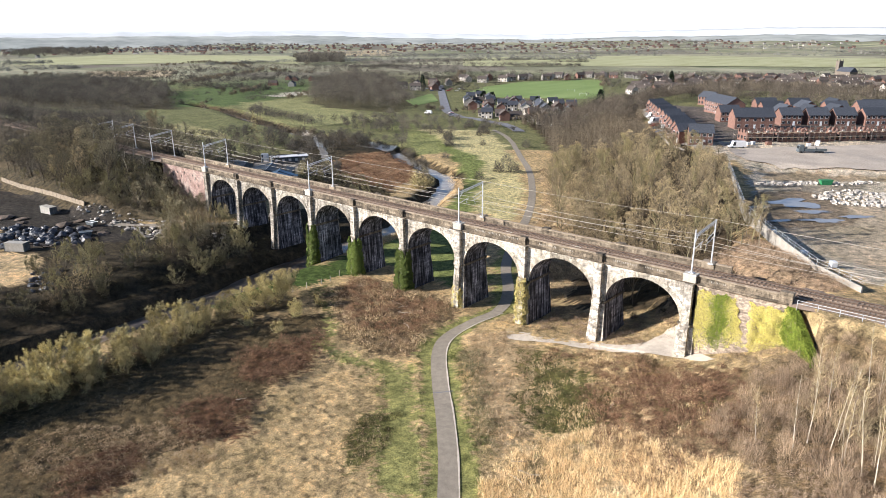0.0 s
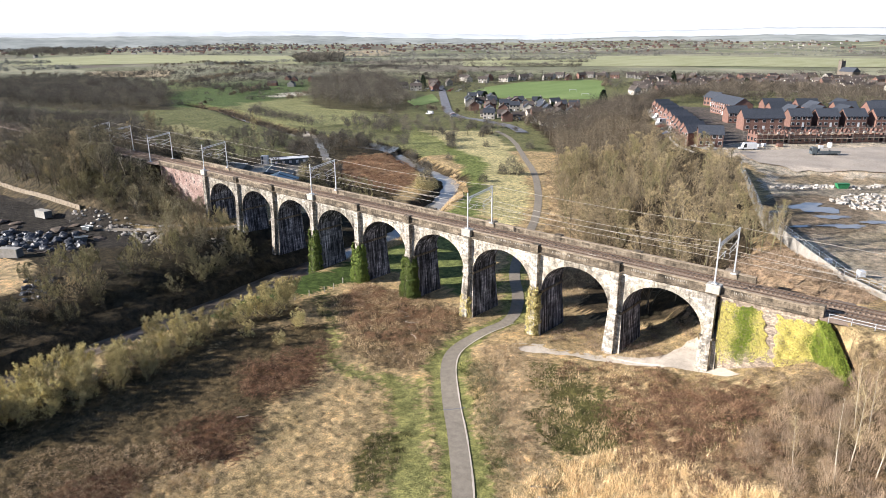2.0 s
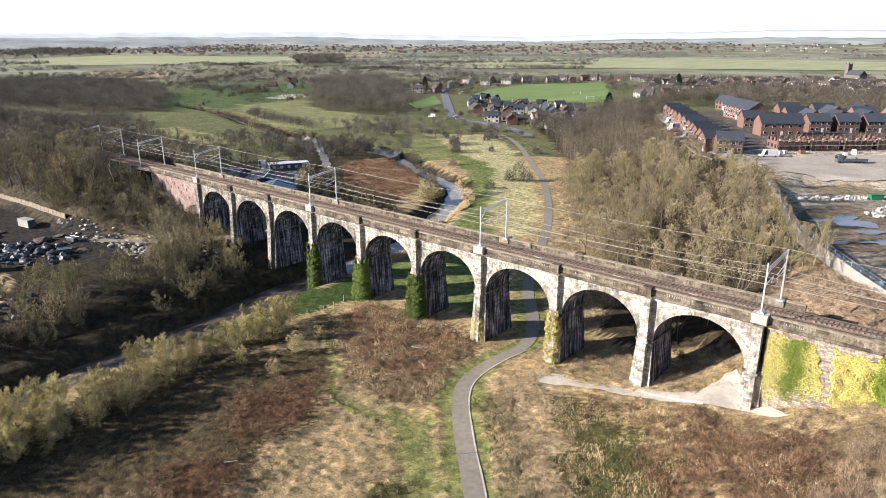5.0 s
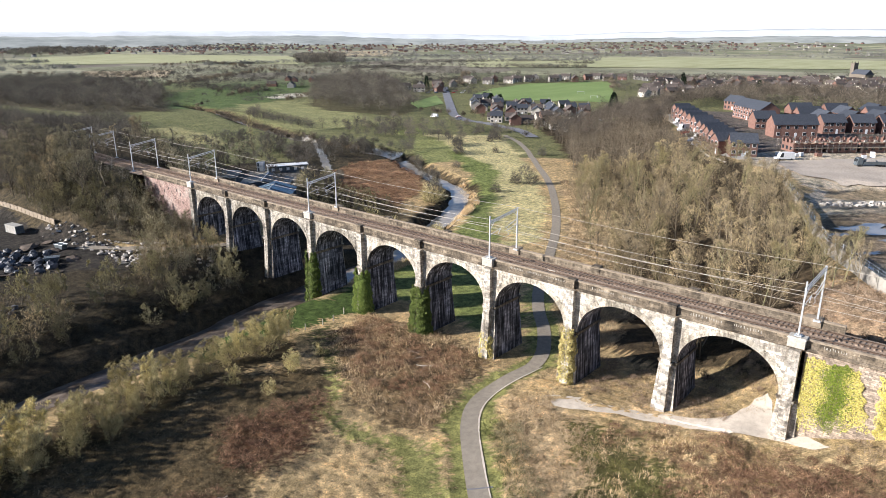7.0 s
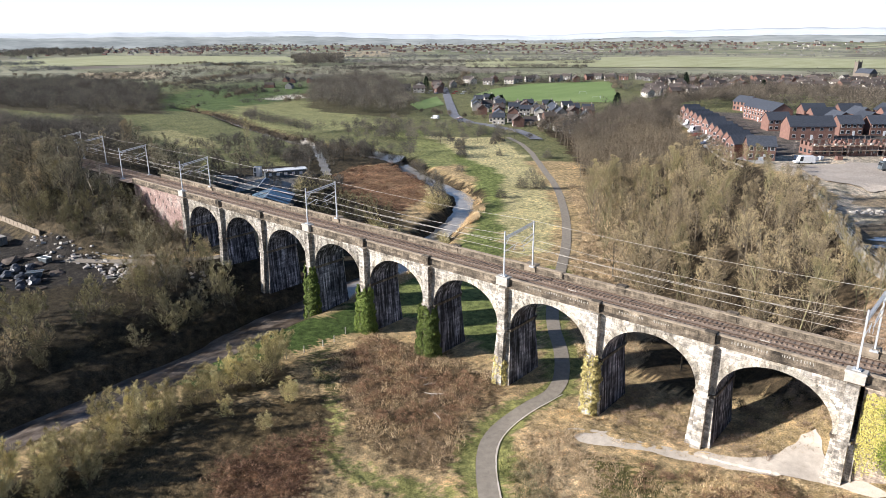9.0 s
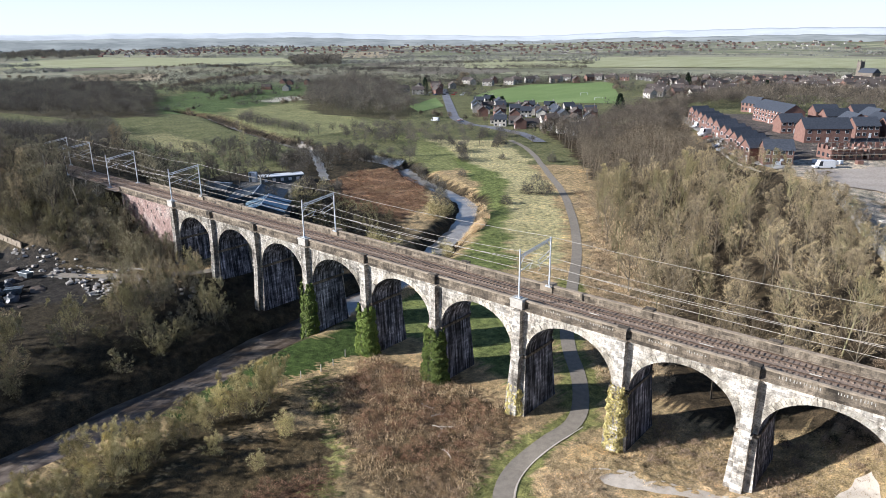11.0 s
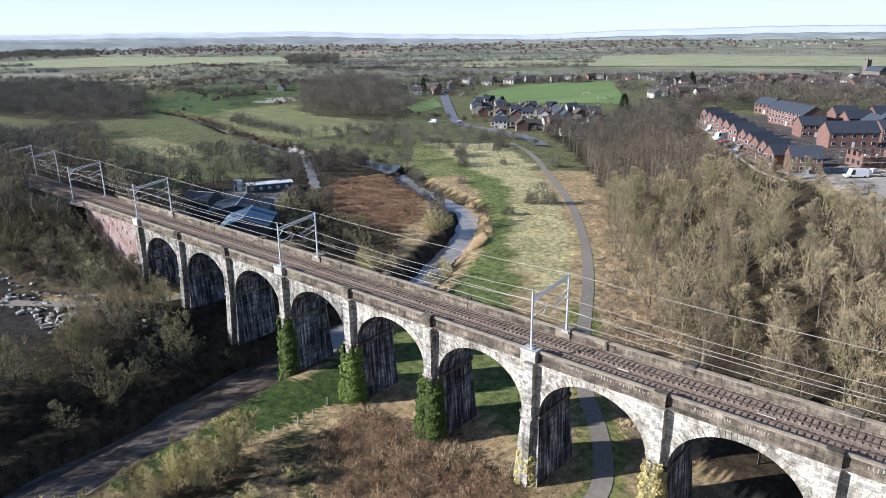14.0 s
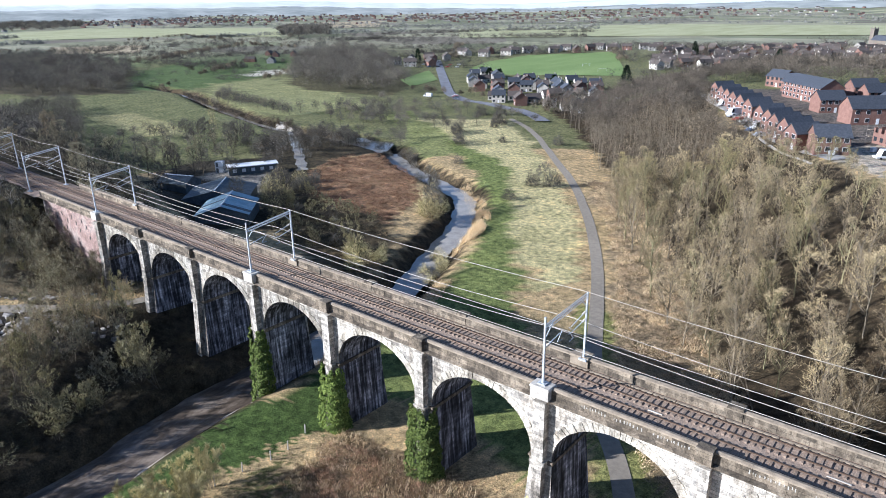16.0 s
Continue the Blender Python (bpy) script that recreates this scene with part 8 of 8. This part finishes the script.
def far_towns():
    """Roofs and pale walls of distant towns, too small to tell apart."""
    r = np.random.default_rng(81)
    V, F, idx = [], [], []
    spots = []
    for dist, ang, n, s in ((3000, 152, 80, 130), (2900, 143, 120, 240), (3000, 160, 110, 260), (2600, 118, 110, 260), (3000, 128, 140, 320), (3100, 150, 150, 360), (3200, 108, 120, 360), (900, 139, 14, 50), (3500, 138, 150, 420), (2800, 131, 60, 160)):
        a = math.radians(ang)
        c = np.array([60 + dist * math.cos(a), -80 + dist * math.sin(a)])
        spots.append(c + r.normal(0, s, (n, 2)))
    for x, y in np.vstack(spots):
        z, w, d, h, t = at_land(x, y), r.uniform(8, 16), r.uniform(6, 8), r.uniform(3, 5), r.choice([0.6, 2.2]) + r.normal(0, 0.1)
        c, s = math.cos(t), math.sin(t)
        o = len(V)
        for px, py, pz in ((-w / 2, -d / 2, -1), (w / 2, -d / 2, -1), (w / 2, d / 2, -1), (-w / 2, d / 2, -1), (-w / 2, -d / 2, h), (w / 2, -d / 2, h), (w / 2, d / 2, h), (-w / 2, d / 2, h), (-w / 2, 0, h + 3), (w / 2, 0, h + 3)):
            V.append((x + c * px - s * py, y + s * px + c * py, z + pz))
        wall = [(0, 1, 5), (0, 5, 4), (1, 2, 6), (1, 6, 5), (2, 3, 7), (2, 7, 6), (3, 0, 4), (3, 4, 7), (4, 8, 7), (5, 6, 9)]
        roof = [(4, 5, 9), (4, 9, 8), (6, 7, 8), (6, 8, 9)]
        F += [tuple(o + i for i in f) for f in wall + roof]
        idx += [0 if r.random() < 0.4 else 1] * len(wall) + [2] * 4
    me = tri_mesh("far_town", V, F, [M["concrete"], M["house_brick"], M["tile"]], idx)
    tagged(new("far_town", me), "distant towns of pale walls and brown roofs", "town", kind="stuff")


far_towns()


def conifer(x, y, h, w):
    r = np.random.default_rng(int(abs(x)))
    p = thing("conifer", "dark evergreen conifer among houses", "tree", (x, y, at_land(x, y)), 0, "evergreen trees")
    bm = bmesh.new()
    rod(bm, (0, 0, -0.3), (0, 0, h * 0.9), h * 0.02, h * 0.005)
    part("trunk", bm, M["bark"], p)
    n = 900
    z = r.uniform(0.06, 1, n) * h
    rad = w * (1 - z / h) ** 0.7 * np.sqrt(r.uniform(0.1, 1, n))
    a = r.uniform(0, 6.283, n)
    P = np.column_stack([rad * np.cos(a), rad * np.sin(a), z])
    V, F = slivers(P, np.column_stack([np.cos(a), np.sin(a), np.full(n, 0.15)]) + r.normal(0, 0.3, (n, 3)), 1.5, 0.7, r)
    part("crown", tri_mesh("crown", V, F, [M["conifer"]]), None, p)


for x, y, h, w in ((-466, 497, 16, 4), (-205, 450, 13, 5), (-256, 727, 17, 4), (-250, 716, 14, 4), (-330, 430, 8, 4), (-318, 424, 8, 4), (-305, 420, 8, 4), (-160, 700, 13, 4), (-240, 400, 8, 3), (-214, 380, 7, 3)):
    conifer(x, y, h, w)


def poplar(x, y):
    m = tree_meshes(99, 19, 900, 1.4, 0.05, wide=0.09, deep=0.44, rad=0.009, leaf="twig_pale")
    plant("poplar_tree", "tall narrow leafless poplar", "tree", m, x, y, 1.0, 0, "poplars")


poplar(-262, 122)


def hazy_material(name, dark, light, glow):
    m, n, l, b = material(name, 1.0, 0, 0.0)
    # distance haze painted as pale colour, lifted by a faint glow
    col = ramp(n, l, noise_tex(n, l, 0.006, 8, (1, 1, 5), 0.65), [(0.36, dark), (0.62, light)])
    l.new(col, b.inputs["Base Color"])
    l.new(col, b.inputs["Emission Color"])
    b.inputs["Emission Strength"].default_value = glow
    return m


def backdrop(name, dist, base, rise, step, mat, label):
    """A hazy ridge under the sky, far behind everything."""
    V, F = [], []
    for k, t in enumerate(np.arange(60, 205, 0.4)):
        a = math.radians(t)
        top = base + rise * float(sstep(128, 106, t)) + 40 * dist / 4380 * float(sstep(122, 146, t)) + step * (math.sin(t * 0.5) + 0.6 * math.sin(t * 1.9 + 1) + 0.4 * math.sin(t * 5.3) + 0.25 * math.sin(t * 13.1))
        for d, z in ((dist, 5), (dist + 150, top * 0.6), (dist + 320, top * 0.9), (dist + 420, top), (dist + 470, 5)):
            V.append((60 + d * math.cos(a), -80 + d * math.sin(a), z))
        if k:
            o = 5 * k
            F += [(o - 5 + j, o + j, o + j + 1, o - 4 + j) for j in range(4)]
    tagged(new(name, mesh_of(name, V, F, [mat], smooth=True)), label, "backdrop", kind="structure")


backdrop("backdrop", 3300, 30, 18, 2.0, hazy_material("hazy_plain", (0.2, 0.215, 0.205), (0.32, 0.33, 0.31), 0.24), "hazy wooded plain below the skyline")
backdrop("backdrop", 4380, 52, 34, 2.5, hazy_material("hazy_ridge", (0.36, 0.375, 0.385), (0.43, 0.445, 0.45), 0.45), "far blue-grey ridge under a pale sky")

# ---- ivy, arch stones and small wear on the viaduct ----
def ivy(name, label, faces, n, mats, seed, size=0.22):
    """Leaves laid over patches (x0, x1, y, z0, z1, side, swell); side 0 faces -y, 1 faces +x, 2 faces -x (then x0, x1 are depths)."""
    r = np.random.default_rng(seed)
    P, N = [], []
    n = int(n * 2.2)
    area = np.array([(f[1] - f[0]) * (f[4] - f[3]) for f in faces])
    for (x0, x1, y, z0, z1, side, swell), k in zip(faces, (n * area / area.sum()).astype(int)):
        u, v = r.uniform(0, 1, k), r.uniform(0, 1, k) ** 1.15
        ragged = np.clip(1.0 - 0.3 * np.sin(u * 17 + seed) * r.uniform(0, 1, k), 0.5, 1)
        z = z0 + (z1 - z0) * v * ragged
        wide = 1 + 0.5 * (1 - v) * swell
        uu = 0.5 + (u - 0.5) * wide
        lump = swell * (0.25 + 0.5 * np.sin(z * 1.9 + seed) ** 2 * np.sin(u * 5) ** 2) * r.uniform(0.3, 1, k) + 0.05
        if side == 0:
            P.append(np.column_stack([x0 + (x1 - x0) * uu, y - lump, z]))
            N.append(np.tile((0, -1, 0.3), (k, 1)))
        else:
            s = 1 if side == 1 else -1
            P.append(np.column_stack([y + s * lump, x0 + (x1 - x0) * uu, z]))
            N.append(np.tile((s, 0, 0.3), (k, 1)))
    leaves(name, label, np.vstack(P), np.vstack(N), size, mats[0], r)


def pier_ivy(i, z1, n, mat, seed, label, right=True, low=0.0, wide=1.35, swell=1.0):
    """A ragged column of leaves hugging the front of a pier, wider toward the ground."""
    r = np.random.default_rng(seed)
    xc, n = CENTRES[i], n * 4
    z0 = at_land(xc, -1.5) + low - 0.3
    a = r.uniform(-0.35, math.pi + (0.35 if right else 0.1), n)
    v = r.uniform(0, 1, n) ** 1.1
    crest = 0.9 + 0.14 * np.sin(a * 2.3 + seed) * np.sin(a * 5.1) + 0.06 * np.sin(a)
    v = v * np.clip(crest, 0.55, 1)
    z = z0 + (z1 - z0) * v
    lump = 0.16 * np.sin(z * 1.7 + a * 3 + seed) + 0.12 * np.sin(z * 4.1 - a * 5)
    reach = (wide * (1.1 + 0.45 * swell * (1 - v) ** 1.5) + lump) * r.uniform(0.86, 1.04, n)
    deep = (1.25 + 0.9 * swell * (1 - v) + lump) * r.uniform(0.8, 1.05, n)
    side = np.sign(np.cos(a)) * np.abs(np.cos(a)) ** 0.6
    P = np.column_stack([xc - reach * side, -0.2 - deep * np.sin(a).clip(-0.4, 1) ** 1.0, z])
    N = np.column_stack([-np.cos(a), -np.sin(a), np.full(n, 0.35)])
    leaves("ivy", label, P, N, 0.3, mat, r)


def leaves(name, label, P, N, size, mat, r):
    N = N + r.normal(0, 0.55, N.shape)
    N /= np.linalg.norm(N, axis=1)[:, None]
    T = np.cross(N, r.normal(size=N.shape))
    T /= np.linalg.norm(T, axis=1)[:, None]
    B = np.cross(N, T)
    s = size * r.uniform(0.6, 1.2, len(P))[:, None]
    V = np.stack([P - T * s * 0.5, P + B * s * 0.45, P + T * s * 0.6, P - B * s * 0.45], 1).reshape(-1, 3)
    o = np.arange(len(P))[:, None] * 4
    F = np.hstack([o + [0, 1, 2], o + [0, 2, 3]]).reshape(-1, 3)
    tagged(new(name, tri_mesh(name, V, F, [mat])), label, "ivy")


pier_ivy(3, 10.8, 3000, M["ivy"], 1, "dark green ivy climbing a viaduct pier", wide=1.6, swell=0.9)
pier_ivy(4, 10.3, 3200, M["ivy"], 2, "thick green ivy climbing a viaduct pier", wide=1.75, swell=1.15)
pier_ivy(5, 10.6, 3600, M["ivy"], 3, "thick green ivy cloaking a viaduct pier", wide=1.85, swell=1.15)
pier_ivy(6, 5.4, 420, M["ivy_straw"], 4, "thin yellow-green ivy at a pier's foot", right=False, wide=1.3, swell=0.4)
pier_ivy(7, 11.6, 1000, M["ivy_straw"], 5, "yellow-green ivy climbing a viaduct pier", right=False, wide=1.35, swell=0.35)
E0 = CENTRES[9] + 1.3
M["ivy_mid"] = twigs("fresh_green_ivy_leaves", (0.07, 0.12, 0.012), (0.38, 0.46, 0.08))


def abutment_ivy(seed=9):
    """Ivy in yellow and green drifts that run into one another over the abutment and wing walls."""
    r = np.random.default_rng(seed)
    n = 46000
    u = r.uniform(E0, 80.5, n)
    bent_round = np.clip(u - 70.0, 0, None) / 12.1
    x = np.where(u < 70, u, 70.0 + 7.5 * bent_round * 1.153)
    y = np.where(u < 70, 0.0, -9.5 * bent_round * 1.153)
    wave = np.sin(u * 1.7) + 0.6 * np.sin(u * 4.3 + 1) + 0.4 * np.sin(u * 9.1 + 2)
    top = np.where(u < 64, 17.7 + 0.25 * wave, 17.5 + 0.2 * wave) - 6.7 * np.clip(bent_round * 1.1, 0, 1) ** 1.2
    top = top + np.where(u > 69.5, 0.75, 0.0)
    low = land(x, y - 0.8) + np.where(u < 64, 0.6 + 0.9 * np.abs(wave), 0.0)
    v = r.uniform(0, 1, n)
    z = low + (top - low) * v
    gap = np.abs(u - (62.9 + 0.16 * (17.5 - z))) < 1.15 - 0.1 * (17.5 - z) + 0.25 * np.sin(z * 3.1)
    thick = np.clip(np.sin(v * math.pi), 0.25, 1) * np.where(u < 64, 0.35, 1.25)
    bulge = thick * (0.45 + 0.4 * np.sin(u * 2.1 + z) * np.sin(z * 1.3)) * r.uniform(0.4, 1.1, n) + 0.06
    nx, ny = np.where(u < 70, 0.0, -0.785), np.where(u < 70, -1.0, -0.62)
    P = np.column_stack([x + nx * bulge, y + ny * bulge, z])
    N = np.column_stack([nx - 0.1, ny, np.full(n, 0.3)])
    green = 1.25 * np.exp(-(((u - 59.2 - 0.35 * np.sin(z * 1.1)) / 1.5) ** 2)) + sstep(68.2, 71.4, u + 0.5 * np.sin(z * 1.4)) * 1.05
    is_green = r.uniform(0, 1, n) < green
    thin = r.uniform(0, 1, n) < np.where((u < 64) & (v < 0.4), 0.12 + 2.2 * v, 1.0)
    keep = ~gap & thin & ((r.uniform(0, 1, n) < 0.8) | is_green)
    for pick, mat, label in ((is_green & (u < 64), "ivy_mid", "green ivy drift on the abutment wall"), (~is_green & (u < 64), "ivy_yellow", "yellow sunlit ivy sheet on the abutment wall"), (~is_green & (u >= 64), "ivy_yellow", "yellow ivy mass at the abutment's end"), (is_green & (u >= 64), "ivy_mid", "bright green ivy mass over the wing wall")):
        q = keep & pick
        leaves("ivy", label, P[q], N[q], 0.175, M[mat], r)
    k = 5200
    w = r.uniform(0, 1, k)
    back = r.uniform(-0.2, 1.15, k)
    P = np.column_stack([70 + 7.5 * w + 0.785 * back, -9.5 * w + 0.62 * back, 18.34 - 6.8 * w ** 1.2 + r.uniform(0.0, 0.28, k)])
    leaves("ivy", "green ivy spilling over the wing wall's top", P, np.tile((-0.2, -0.2, 1.0), (k, 1)), 0.27, M["ivy_mid"], r)


abutment_ivy()


def voussoirs():
    """Arch stones, slightly proud of the spandrels and of uneven depth."""
    r = np.random.default_rng(8)
    n, joined_v, joined_f = 41, [], []
    for b in range(9):
        mid = (CENTRES[b] + CENTRES[b + 1]) / 2
        for k in range(n):
            t0, t1 = math.pi * k / n + 0.004, math.pi * (k + 1) / n - 0.004
            deep, proud = 0.95 + 0.12 * (k % 2), r.uniform(0.03, 0.11)
            q = []
            for t, e in ((t0, 0), (t1, 0), (t1, deep), (t0, deep)):
                q.append((mid - (HALF + e) * math.cos(t), SPRING + (RISE + e) * math.sin(t)))
            top = 18.5
            q = [(x, min(z, top)) for x, z in q]
            V = [(x, -proud, z) for x, z in q] + [(x, 0.25, z) for x, z in q]
            F = [(3, 2, 1, 0), (0, 1, 5, 4), (1, 2, 6, 5), (2, 3, 7, 6), (3, 0, 4, 7)]
            F = [f[::-1] for f in F]
            if b >= 3 and (b - 3) * n + k < 290:
                part("voussoir", mesh_of("voussoir", V, F, [M["voussoir"]]), None, viaduct)
            else:
                o = len(joined_v)
                joined_v += V
                joined_f += [tuple(o + i for i in f) for f in F]
    tagged(part("voussoirs", mesh_of("voussoirs", joined_v, joined_f, [M["voussoir"]]), None, viaduct), kind="stuff")


M["voussoir"] = masonry("arch_stone", [(0.33, (0.08, 0.072, 0.062)), (0.44, (0.36, 0.32, 0.26)), (0.55, (0.7, 0.645, 0.55)), (0.72, (0.84, 0.8, 0.72))], (1.0, 1.0, 0.5), 3.0, 0.4, 0.6)
voussoirs()


def putlog_holes():
    for x, z in ((-131, 15.2), (-128, 16.6), (-125.5, 15.4), (-123, 16.8), (-121, 15.6), (-118, 16.6), (-119.5, 14.2), (-116, 15.6), (-126.5, 13.6), (-115, 13.4)):
        # thin black slab laid on the brick imitates the dark inside a hole
        bm = bmesh.new()
        slab(bm, x - 0.2, x + 0.2, -0.03, 0.02, z - 0.45, z + 0.45)
        part("putlog_hole", bm, M["tyre"], west_wall, "black slab standing for the shade in a square brickwork hole")


putlog_holes()


def painted_bars():
    """Faded white lettering on the parapet, too worn to read."""
    r = np.random.default_rng(12)
    for x0, x1 in ((4.5, 7.5), (8.2, 11.5), (12.4, 16.0), (21.5, 25.5), (27.0, 29.5), (38.5, 43.5), (45.0, 49.0), (57.0, 60.0)):
        bm = bmesh.new()
        x = x0
        while x < x1:
            w = r.uniform(0.12, 0.3)
            slab(bm, x, x + w * 0.5, -0.428, -0.4, 19.6 + r.uniform(-0.05, 0.1), 19.95 + r.uniform(-0.1, 0.1))
            x += w + r.uniform(0.08, 0.2)
        tagged(part("painted_mark", bm, M["concrete"], viaduct, "faded white painted marks"), kind="stuff")


painted_bars()
